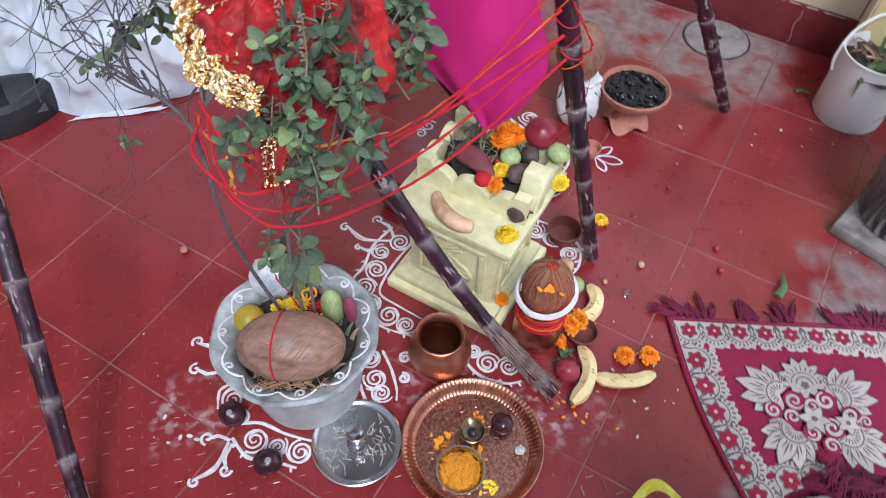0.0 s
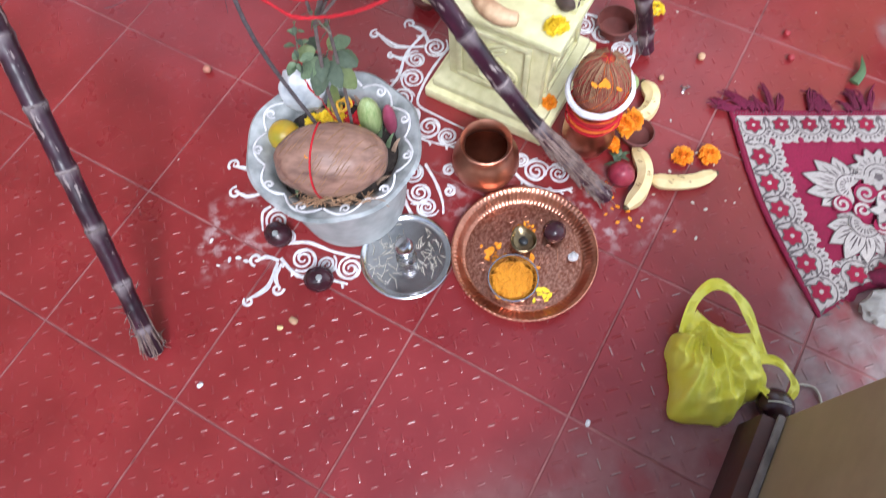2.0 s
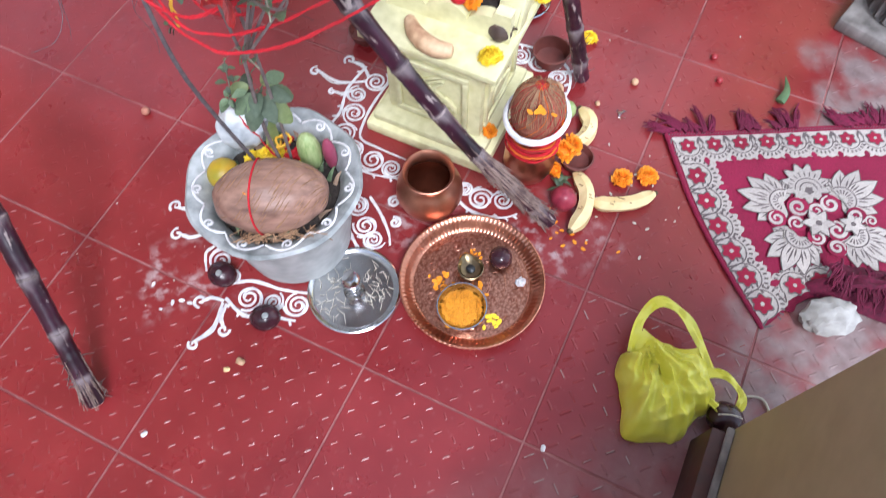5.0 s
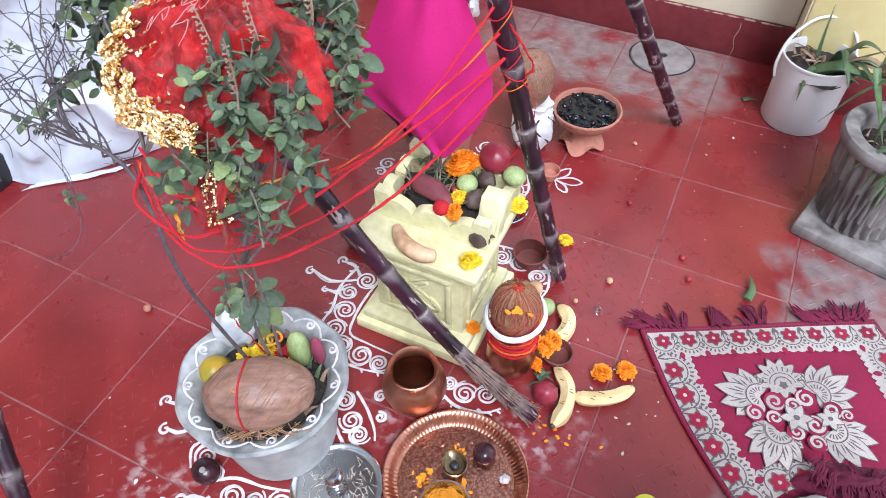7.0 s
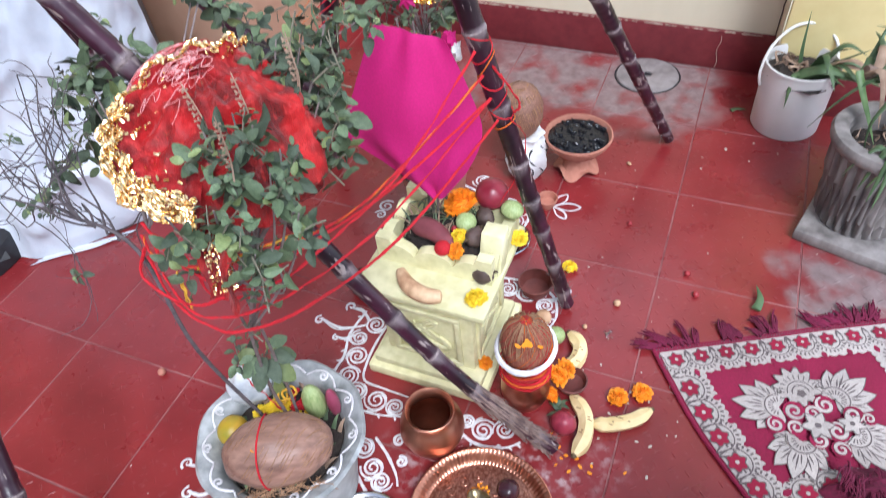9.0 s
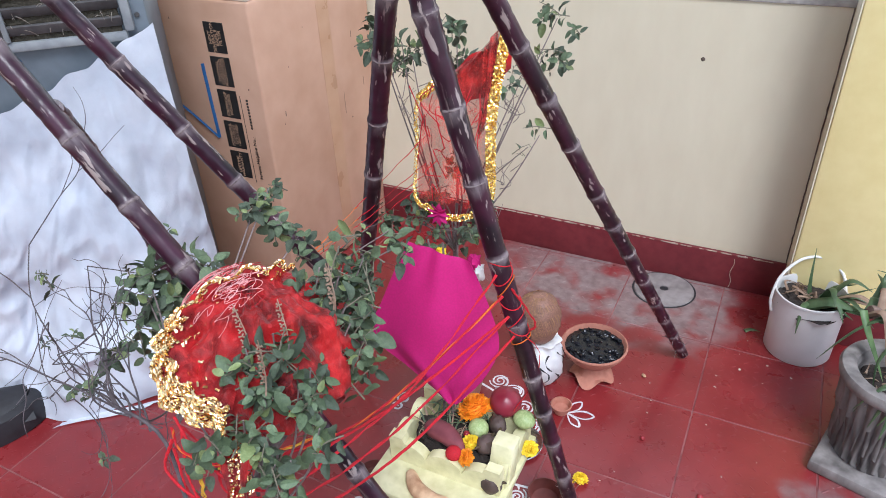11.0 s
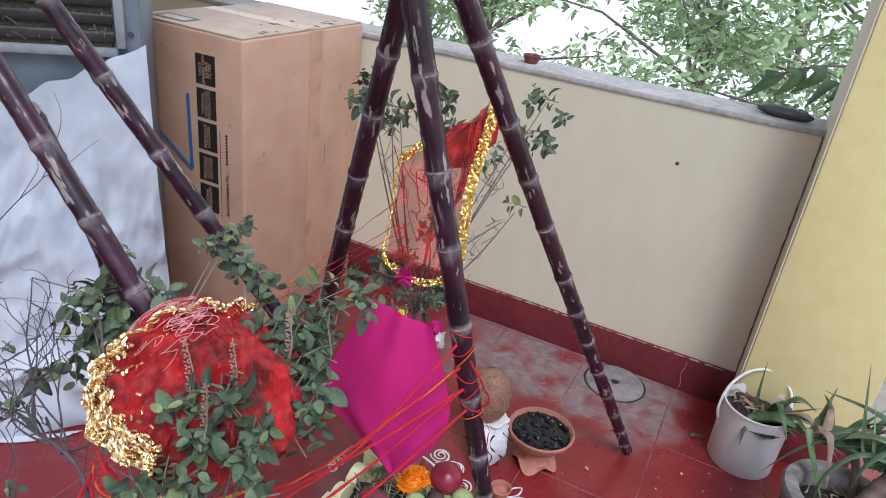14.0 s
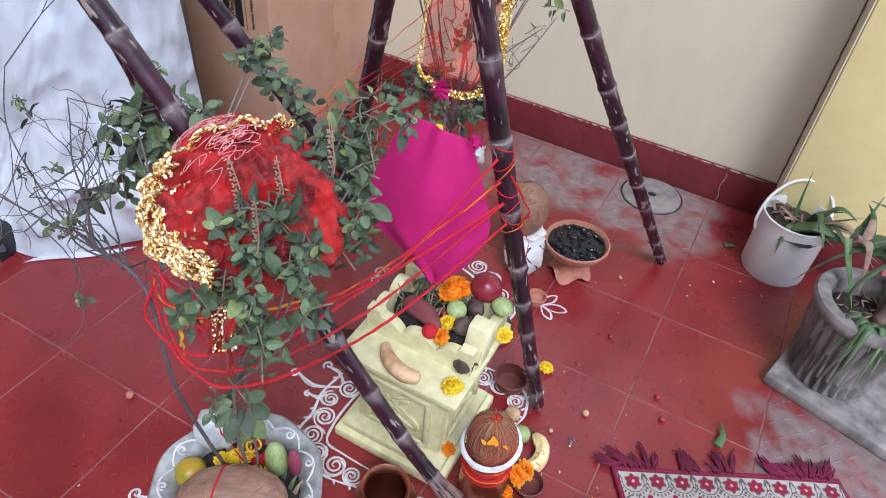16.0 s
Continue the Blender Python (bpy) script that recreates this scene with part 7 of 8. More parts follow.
# ---- leafy plants ----
def leaf_mesh(seed, mat):
    """A blunt toothed leaf, creased along its midrib and a little cupped, on a short stalk."""
    r = random.Random(seed)
    bm, n = bmesh.new(), 11
    rows, cup, bend, wide = [], r.uniform(0.10, 0.55), r.uniform(0.08, 0.34), r.uniform(0.29, 0.36)
    for i in range(n + 1):
        t = i / n
        w = wide * math.sin(math.pi * min(1, 0.05 + 0.93 * t ** 0.86)) ** 0.68 * (1.0 if i % 2 else 0.93)
        z = -bend * t * t + 0.03 * math.sin(5 * t + seed)
        rows.append([bm.verts.new((t, q * w, z + cup * w * abs(q) ** 1.3 + (0.022 * math.sin(9 * t + 3 * q + seed) if abs(q) > 0.9 else 0))) for q in (-1, -0.55, 0, 0.55, 1)])
    for a, b in zip(rows, rows[1:]):
        for k in range(4):
            bm.faces.new((a[k], b[k], b[k + 1], a[k + 1]))
    tube([(-0.24, 0, -0.03), (-0.10, 0, 0.004), (0.06, 0, -0.004)], [0.018, 0.016, 0.010], 4, bm)
    return mesh_of("leaf", bm, mat)


M["twig"] = stuff_mat("dark_grey_twig", (0.045, 0.038, 0.045), (0.15, 0.125, 0.13), 90, 0.8, relief=0.4)
M["green_stem"] = stuff_mat("purplish_green_stem", (0.10, 0.085, 0.065), (0.22, 0.20, 0.14), 90, 0.7, relief=0.3)
M["dark_leaf"] = stuff_mat("dark_tulsi_leaf", (0.040, 0.060, 0.038), (0.098, 0.128, 0.080), 60, 0.6, spread=0.3, relief=0.4)
LEAVES = [leaf_mesh(k, M["leaf" if k % 3 else "dark_leaf"]) for k in range(8)] + [leaf_mesh(9, M["pale_leaf"]), leaf_mesh(12, M["pale_leaf"])]


def leaves_at(plant, base, centre, spread, count, size, r, down=0.35):
    """Short sprigs through a clump, each with pairs of leaves set crosswise, smaller towards its tip."""
    base, centre = Vector(base), Vector(centre)
    for k in range(max(1, round(count / 5.2))):
        d = Vector((r.gauss(0, 0.8), r.gauss(-0.25, 0.8), r.gauss(0.45, 0.6))).normalized()
        length = spread * r.uniform(1.0, 1.7)
        p0 = centre + Vector((r.gauss(0, 0.45), r.gauss(0, 0.45), r.gauss(0, 0.40))) * spread - d * length * 0.5
        sag = Vector((0, 0, -0.25 * length))
        part("sprig", tube([p0 - base, p0 + d * length * 0.5 - sag * 0.3 - base, p0 + d * length - base], [0.0012, 0.0010, 0.0006], 5), M["green_stem"], plant)
        u = d.orthogonal().normalized()
        v = d.cross(u)
        pairs = 4
        for q in range(pairs):
            t = (q + 0.6) / pairs
            turn = q * 1.5708 + r.uniform(-0.35, 0.35) + k
            for way in (0, 3.14159):
                if r.random() < 0.10:
                    continue
                side = u * math.cos(turn + way) + v * math.sin(turn + way)
                a = (side + d * r.uniform(0.15, 0.6) + Vector((0, 0, -down * r.uniform(0.2, 1.3)))).normalized()
                up = d + Vector((r.gauss(0, 0.25), r.gauss(-0.25, 0.25), 0.7))
                y = up.cross(a).normalized()
                z = a.cross(y)
                grown = size * r.uniform(0.68, 1.28) * (1.12 - 0.62 * t)
                ob = new("leaf", LEAVES[8 + r.randrange(2)] if r.random() < 0.05 + 0.16 * (t > 0.7) else LEAVES[r.randrange(8)])
                ob.parent = plant
                p = p0 + d * length * t + a * grown * 0.24
                ob.matrix_basis = Matrix.Translation(p - base) @ Matrix((a, y, z)).transposed().to_4x4() @ Matrix.Scale(grown, 4)


def stem(plant, base, pts, r0, r1, name="stem", mat="stem"):
    path = smooth_path([Vector(p) - Vector(base) for p in pts], 6)
    m = len(path) - 1
    part(name, tube(path, [r0 + (r1 - r0) * i / m for i in range(m + 1)], 7), M[mat], plant)


PB = (-0.232, 0.190, 0.170)
tulsi = thing("tulsi_plant", "leafy green tulsi plant growing out of the grey pot", "plant", PB)
NEAR = [(-0.120, 0.208, 0.840), (-0.139, 0.181, 0.832), (-0.112, 0.165, 0.797), (-0.078, 0.187, 0.789), (-0.075, 0.209, 0.804), (-0.115, 0.133, 0.776), (-0.149, 0.104, 0.784), (-0.090, 0.145, 0.765), (-0.045, 0.173, 0.755), (-0.059, 0.134, 0.737), (-0.071, 0.122, 0.737), (-0.102, 0.211, 0.827)]
MID = [(-0.103, 0.341, 0.848), (-0.117, 0.304, 0.818), (-0.076, 0.309, 0.791), (-0.140, 0.290, 0.822), (-0.093, 0.279, 0.774), (-0.055, 0.295, 0.764), (-0.082, 0.362, 0.857), (-0.116, 0.355, 0.878), (-0.126, 0.327, 0.852), (-0.082, 0.325, 0.813), (-0.108, 0.281, 0.786)]
SIDE = [(-0.364, 0.475, 0.835), (-0.353, 0.493, 0.848), (-0.302, 0.490, 0.779), (-0.451, 0.299, 0.743), (-0.463, 0.318, 0.777), (-0.425, 0.291, 0.704), (-0.389, 0.390, 0.759), (-0.115, 0.496, 0.804), (-0.175, 0.552, 0.780)]
r = random.Random(77)
fork, fork2 = (-0.185, 0.165, 0.52), (-0.175, 0.175, 0.62)
stem(tulsi, PB, [(-0.232, 0.205, 0.172), (-0.215, 0.180, 0.35), fork], 0.0032, 0.0024)
stem(tulsi, PB, [(-0.225, 0.215, 0.172), (-0.195, 0.195, 0.38), fork2], 0.0028, 0.0022)
for k, c in enumerate(NEAR):
    leaves_at(tulsi, PB, c, 0.028, 16, 0.0215, r)
    stem(tulsi, PB, [(fork, fork2)[k % 2], Vector(c).lerp(Vector(fork), 0.4) + Vector((r.uniform(-0.02, 0.02), 0.01, 0)), Vector(c) + Vector((0, 0, 0.02))], 0.0022, 0.0010)
for k, c in enumerate([(x - 0.012, y, z) for x, y, z in MID]):
    leaves_at(tulsi, PB, c, 0.036, 20, 0.0215, r)
    if k % 2 == 0:
        stem(tulsi, PB, [fork2, Vector(c).lerp(Vector(fork2), 0.4) + Vector((0, 0.015, 0)), Vector(c) + Vector((0, 0, 0.02))], 0.0024, 0.0010)
for c in ((-0.127, 0.362, 0.80), (-0.119, 0.400, 0.79), (-0.108, 0.362, 0.77), (-0.119, 0.304, 0.79), (-0.117, 0.246, 0.80), (-0.108, 0.182, 0.79)):
    leaves_at(tulsi, PB, c, 0.030, 8, 0.028, r, 0.6)
for k, c in enumerate(SIDE):
    leaves_at(tulsi, PB, c, 0.027, 13, 0.022, r)
    stem(tulsi, PB, [(-0.294, 0.179, 0.672) if k < 7 else fork2, Vector(c).lerp(Vector((-0.29, 0.2, 0.67)), 0.45) + Vector((0, 0.0, 0.02)), Vector(c) + Vector((0, 0, 0.015))], 0.0020, 0.0009)
for c, n, size in (((-0.175, 0.155, 0.545), 4, 0.016), ((-0.230, 0.150, 0.640), 4, 0.020), ((-0.115, 0.180, 0.690), 6, 0.024), ((-0.250, 0.165, 0.470), 5, 0.017), ((-0.215, 0.165, 0.455), 5, 0.018)):
    leaves_at(tulsi, PB, c, 0.026, n, size, r)
# a drooping tuft of large old leaves low on the stem
for k in range(13):
    a = 2.4 * k
    d = Vector((0.8 * math.cos(a) + 0.10, 0.8 * math.sin(a) - 0.15, -0.62 + 0.05 * k)).normalized()
    y = Vector((0.35, -0.45, 0.8)).cross(d).normalized()
    ob = new("leaf", LEAVES[(0, 3, 6, 1)[k % 4]] if k % 6 else LEAVES[9])
    ob.parent = tulsi
    ob.matrix_basis = Matrix.Translation(Vector((-0.214, 0.196, 0.408)) - Vector(PB) + d * 0.012 + Vector((0, 0, 0.0016 * k))) @ Matrix((d, y, d.cross(y))).transposed().to_4x4() @ Matrix.Scale(0.046 - 0.0014 * k, 4)
for k in range(5):
    p = Vector((-0.13 + r.uniform(-0.05, 0.06), 0.20 + r.uniform(-0.06, 0.14), 0.82))
    q = p + Vector((r.uniform(-0.01, 0.01), 0.004, 0.075))
    stem(tulsi, PB, [p, p + Vector((0.004, 0.002, 0.03)), q], 0.0011, 0.0006, "seed_spike", "dry")
    for j in range(8):
        c = p.lerp(q, 0.25 + 0.09 * j) - Vector(PB)
        for w in range(3):
            e = Vector((math.cos(2.1 * w + j), math.sin(2.1 * w + j), 0.25)) * 0.0038
            part("seed_cup", tube([c, c + e], [0.0006, 0.0013], 5), M["dry"], tulsi)
solid("pale_leaf", blade([(0, 0, 0), (0.004, 0.004, 0.05), (0.010, 0.010, 0.095)], 0.015, 8, 0.2), M["pale_leaf"], "pale yellow green leaf standing in the pot", "leaf", (-0.268, 0.228, 0.185))

twigs = thing("dry_branch", "bare grey twigs with a few small leaves before the white sheet", "branch", PB)
root = (-0.376, 0.153, 0.691)
stem(twigs, PB, [(-0.262, 0.190, 0.172), (-0.288, 0.150, 0.45), (-0.300, 0.155, 0.655), root], 0.0034, 0.0022, "twig", "twig")
ENDS = [(-0.489, 0.265, 0.869), (-0.497, 0.183, 0.803), (-0.470, 0.165, 0.750), (-0.451, 0.332, 0.884), (-0.524, 0.238, 0.903), (-0.451, 0.246, 0.790), (-0.401, 0.381, 0.868)]


def branch_out(start, way, length, radius, depth):
    """A crooked twig that forks into thinner ones, with small leaves at the last tips."""
    pts, p, d = [Vector(start)], Vector(start), way.normalized()
    for k in range(4):
        d = (d + Vector((r.gauss(0, 0.30), r.gauss(0, 0.22), r.gauss(0, 0.26)))).normalized()
        p = p + d * length / 4
        pts.append(p)
    stem(twigs, PB, pts, radius, radius * 0.55, "twig", "twig")
    if depth:
        for k in range(3):
            side = (d + Vector((r.gauss(0, 0.75), r.gauss(0, 0.45), r.gauss(0, 0.6)))).normalized()
            branch_out(pts[(2, 3, 4)[k]], side, length * r.uniform(0.45, 0.72), max(0.0006, radius * 0.66), depth - 1)
    elif r.random() < 0.13:
        leaves_at(twigs, PB, p, 0.010, 4, 0.013, r)


ENDS += [(-0.745, 0.30, 0.701), (-0.741, 0.36, 0.785), (-0.661, 0.40, 0.821), (-0.571, 0.40, 0.838), (-0.648, 0.34, 0.765), (-0.582, 0.30, 0.748)]
for k, e in enumerate(ENDS):
    s = Vector(root).lerp(Vector((-0.300, 0.155, 0.655)), (0, 0.25, 0, 0.5, 0.1, 0.3, 0.7)[k % 7])
    way = Vector(e) - s
    branch_out(s, way, way.length * (0.50 if k < 7 else 0.80), 0.0015, 2)
leaves_at(twigs, PB, (-0.45, 0.30, 0.765), 0.040, 16, 0.030, r)
leaves_at(twigs, PB, (-0.44, 0.29, 0.720), 0.034, 12, 0.030, r)
leaves_at(twigs, PB, (-0.457, 0.235, 0.697), 0.016, 6, 0.022, r)

for c, n in (((-0.443, 0.315, 0.790), 12), ((-0.426, 0.297, 0.750), 16), ((-0.407, 0.279, 0.711), 14), ((-0.387, 0.374, 0.781), 9), ((-0.446, 0.220, 0.710), 7), ((-0.521, 0.220, 0.816), 3), ((-0.429, 0.308, 0.800), 10), ((-0.454, 0.268, 0.780), 8), ((-0.423, 0.358, 0.820), 8)):
    leaves_at(twigs, PB, c, 0.024, n, 0.025 if n > 5 else 0.014, r)
for c in ((-0.361, 0.457, 0.853), (-0.314, 0.469, 0.809)):
    leaves_at(tulsi, PB, c, 0.026, 14, 0.022, r)

solid("plant_pot", lathe([(0, 0.001), (0.075, 0.001), (0.092, 0.10), (0.102, 0.19), (0.108, 0.20), (0.100, 0.205), (0.09, 0.17), (0, 0.15)], 40), M["clay"], "clay plant pot behind the altar", "plant pot", (-0.31, 1.02, 0))
BB = (-0.31, 1.02, 0.16)
back = thing("tulsi_plant", "tall leafy tulsi plant draped with a red net before the wall", "plant", BB)
BACK = [(-0.489, 1.054, 0.957), (-0.436, 1.077, 0.932), (-0.412, 1.079, 0.898), (-0.330, 1.137, 0.951), (-0.313, 1.127, 0.895), (-0.183, 1.167, 0.860), (-0.143, 1.195, 0.906), (-0.128, 1.219, 0.973), (-0.149, 1.117, 0.712), (-0.129, 1.134, 0.736), (-0.331, 0.994, 0.624), (-0.295, 1.042, 0.679), (-0.409, 0.919, 0.575), (-0.345, 0.960, 0.581), (-0.222, 0.995, 0.545), (-0.204, 1.017, 0.566), (-0.470, 1.06, 0.905)]
for k, c in enumerate(BACK):
    leaves_at(back, BB, c, 0.040, 20 if k not in (8, 9) else 6, 0.025, r)
    s = Vector((-0.30, 1.03, 0.45))
    stem(back, BB, [s, s.lerp(Vector(c), 0.5) + Vector((r.gauss(0, 0.015), 0, 0.03)), c], 0.0026, 0.0010)
    for q in range(3):
        b = s.lerp(Vector(c), r.uniform(0.5, 0.9))
        stem(back, BB, [b, b + Vector((r.gauss(0, 0.03), r.gauss(0, 0.02), 0.02)), b + Vector((r.gauss(0, 0.04), r.gauss(0, 0.02), 0.06))], 0.0011, 0.0005)
for k in range(4):
    stem(back, BB, [(-0.31 + 0.02 * k, 1.02, 0.165), (-0.30 + 0.01 * k, 1.03, 0.32), (-0.30, 1.03, 0.46)], 0.005, 0.003)
for c, n in (((-0.330, 0.900, 0.600), 12), ((-0.285, 0.890, 0.575), 14), ((-0.215, 0.920, 0.590), 14), ((-0.170, 0.950, 0.615), 9), ((-0.250, 0.880, 0.545), 12)):
    leaves_at(back, BB, c, 0.032, n, 0.024, r)
    stem(back, BB, [(-0.30, 1.03, 0.45), Vector(c).lerp(Vector((-0.30, 1.03, 0.45)), 0.4) + Vector((0, 0, 0.02)), c], 0.0022, 0.0009)
inner = thing("altar_plant", "dark woody tulsi stems rooted in the altar soil", "plant", (-0.12, 0.66, 0.275))
for k in range(3):
    stem(inner, (-0.12, 0.66, 0.275), [(-0.160 + 0.010 * k, 0.675, 0.27), (-0.158 + 0.012 * k, 0.690, 0.45), (-0.19 + 0.03 * k, 0.705, 0.69)], 0.0030, 0.002)

# ---- cloths ----
M["pale_thread"] = stuff_mat("pale_pink_thread", (0.60, 0.19, 0.19), (0.80, 0.46, 0.44), 200, 0.8, relief=0.2)
LE = smooth_path([(-0.211, 0.666, 0.703), (-0.258, 0.645, 0.58), (-0.287, 0.632, 0.490), (-0.205, 0.628, 0.435), (-0.122, 0.623, 0.380)], 6)
RE = smooth_path([(-0.094, 0.682, 0.678), (-0.055, 0.680, 0.59), (-0.033, 0.670, 0.516), (-0.055, 0.645, 0.445), (-0.098, 0.626, 0.383)], 6)


def satin(u, v):
    i = v * (len(LE) - 1)
    k = min(int(i), len(LE) - 2)
    p = LE[k].lerp(LE[k + 1], i - k).lerp(RE[k].lerp(RE[k + 1], i - k), u)
    p += Vector((0.2, -1, 0.3)) * (0.030 * math.sin(math.pi * u) * math.sin(math.pi * min(1, v * 1.1)) + 0.0045 * math.sin(13 * u + 5 * v) + 0.006 * noise.noise(Vector((u * 5, v * 3, 7))))
    return p


solid("magenta_cloth", grid(satin, 40, 48, 0.0014), M["pink"], "plain magenta satin cloth hung over the altar plant", "cloth")
for k in range(3):
    solid("cloth_flower", blob(0.013, 0.010, 0.018, 0.5, 14, at=(0, 0, 0)), M[("pink", "plastic_white", "mari_yellow")[k]], "small artificial flower beside the magenta cloth", "flower", ((-0.090, 0.690, 0.672), (-0.083, 0.690, 0.655), (-0.235, 0.84, 0.565))[k], 0, "artificial flowers")


bloom = thing("cloth_flower", "magenta artificial flower hung on the rear plant", "flower", (-0.268, 0.905, 0.628), group="artificial flowers")
for k in range(9):
    a = k * 0.7
    part("petal", blade([(0, 0, 0), (0.014 * math.cos(a), -0.010, 0.014 * math.sin(a)), (0.028 * math.cos(a), -0.012, 0.028 * math.sin(a))], 0.010, 6, 0.3), M["pink"], bloom)


def sequins(parent, path, width, out, per, size, seed, label, foil="gold"):
    """A glittering band: small foil discs lying along a path, most of them facing out."""
    r, bm = random.Random(seed), bmesh.new()
    path = smooth_path(path, 10)
    for i in range(len(path) - 1):
        run = (path[i + 1] - path[i]).normalized()
        for q in range(per):
            c = path[i].lerp(path[i + 1], r.random())
            nrm = out(c).normalized()
            across = run.cross(nrm).normalized()
            c = c + across * width * r.uniform(-0.5, 0.5) + nrm * r.uniform(-0.002, 0.004)
            nrm = (nrm + Vector((r.gauss(0, 0.45), r.gauss(0, 0.45), r.gauss(0, 0.45)))).normalized()
            x = nrm.orthogonal().normalized()
            y = nrm.cross(x)
            s, t = size * r.uniform(0.6, 1.2), r.uniform(0, 6.28)
            bm.faces.new([bm.verts.new(c + (x * math.cos(t + k * 1.257) + y * math.sin(t + k * 1.257)) * s) for k in range(5)])
    return tagged(part("gold_border", bm, M[foil], parent, label, smooth=False), kind="stuff")


DC, DR = Vector((-0.197, 0.260, 0.766)), (0.114, 0.098, 0.098)
red_veil = thing("red_veil", "red net veil with glittering gold border over the tulsi plant", "veil")
bm = blob(*DR, 0.16, 110, at=DC, freq=2.6, seed=2.0)
for v in bm.verts:
    d = (v.co - DC)
    a = math.atan2(d.y, d.x)
    v.co = DC + d * (1 + 0.10 * noise.noise(v.co * 20) + 0.16 * (0.4 - abs(noise.noise(v.co * 27))) + 0.07 * (0.4 - abs(noise.noise(v.co * 62))) + 0.030 * math.sin(19 * a + 7 * noise.noise(v.co * 12)))
bmesh.ops.delete(bm, geom=[f for f in bm.faces if f.calc_center_median().z < DC.z - 0.062], context="FACES")
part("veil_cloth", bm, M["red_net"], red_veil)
RIM = [(-0.165, 0.310, 0.872), (-0.178, 0.299, 0.876), (-0.206, 0.261, 0.880), (-0.232, 0.215, 0.871), (-0.245, 0.163, 0.849), (-0.240, 0.138, 0.828), (-0.212, 0.118, 0.798), (-0.170, 0.122, 0.778), (-0.140, 0.130, 0.768)]
HEM = smooth_path(RIM, 8)


def hem(u, v):
    """The veil's cloth from its gold edge in to the crown."""
    i = v * (len(HEM) - 1)
    k = min(int(i), len(HEM) - 2)
    p = HEM[k].lerp(HEM[k + 1], i - k)
    q = p.lerp(DC + Vector((0.0, 0.0, 0.055)), 0.62 * u)
    puff = 0.012 * math.sin(math.pi * min(1, u * 1.2)) + 0.010 * (0.4 - abs(noise.noise(q * 40))) + 0.004 * math.sin(60 * v + 3 * u)
    return q + (p - DC).normalized() * puff + Vector((0.3, -0.3, 0.5)) * puff * 0.6


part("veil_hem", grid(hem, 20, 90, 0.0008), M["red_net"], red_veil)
DOME = lambda c: (c - DC).normalized() * 0.22 + Vector((0.45, -0.48, 0.73))


def hem_sequins(u0, u1, v0, v1, count, size, seed, label):
    """Narrow foil flakes sewn in rows on the hem, most of them facing out."""
    r, bm = random.Random(seed), bmesh.new()
    for k in range(count):
        v = r.uniform(v0, v1)
        u = u0 + (u1 - u0) * (math.floor(14 * r.random() ** 1.5) + r.gauss(0.5, 0.22)) / 14
        c = hem(u, v)
        along = (hem(u, min(1, v + 0.01)) - c).normalized()
        nrm = DOME(c).normalized()
        c += nrm * r.uniform(0.003, 0.010)
        nrm = (nrm + Vector((r.gauss(0, 0.38), r.gauss(0, 0.38), r.gauss(0, 0.38)))).normalized()
        x = (along - nrm * along.dot(nrm)).normalized()
        y = nrm.cross(x)
        s, w = size * r.uniform(0.9, 1.9), size * r.uniform(0.5, 0.9)
        bm.faces.new([bm.verts.new(c + x * i * s + y * j * w + nrm * 0.0003 * i * j) for i, j in ((-1, -1), (1, -1), (1.1, 0), (1, 1), (-1, 1))])
    tagged(part("gold_border", bm, M["gold"], red_veil, label, smooth=False), kind="stuff")


hem_sequins(0.0, 0.46, 0.46, 0.98, 1900, 0.0016, 4, "bright gold sequin border")
hem_sequins(0.28, 0.46, 0.50, 0.84, 330, 0.0018, 5, "bright gold sequin border")
hem_sequins(0.0, 0.10, 0.0, 0.50, 700, 0.0014, 6, "thin gold sequin edging")
hem_sequins(0.1, 0.9, 0.05, 0.9, 260, 0.0017, 9, "scattered gold sequins")
sequins(red_veil, [(-0.134, 0.132, 0.760), (-0.128, 0.123, 0.730), (-0.124, 0.112, 0.690)], 0.026, DOME, 18, 0.0015, 8, "gold sequins on the hanging tail")
part("veil_tail", grid(lambda u, v: Vector((-0.150 + 0.045 * u + 0.006 * math.sin(9 * v), 0.135 - 0.03 * v + 0.01 * math.sin(5 * u), 0.770 - 0.095 * v)), 8, 14, 0.001), M["red_net"], red_veil, "hanging red tail")
for k in range(60):
    c = DC + Vector((-0.03 + max(-0.045, min(0.06, r.gauss(0, 0.03))), max(-0.05, min(0.015, r.gauss(-0.012, 0.022))), 0))
    pts, ph = [], r.uniform(0, 6.28)
    for i in range(12):
        t = i * 0.62
        x, y = c.x + r.uniform(0.005, 0.010) * math.cos(t * 1.3 + ph) + 0.0045 * t * math.cos(ph), c.y + r.uniform(0.005, 0.010) * math.sin(t * 1.7 + ph) + 0.0045 * t * math.sin(ph)
        h = math.sqrt(max(0.03, 1 - ((x - DC.x) / DR[0]) ** 2 - ((y - DC.y) / DR[1]) ** 2)) * DR[2] * 1.10 + 0.014
        pts.append(Vector((x, y, DC.z + h)))
    part("loose_thread", tube(smooth_path(pts, 3), 0.00038, 4), M["pale_thread" if k % 3 else "thread_red"], red_veil, "curled pale pink thread")

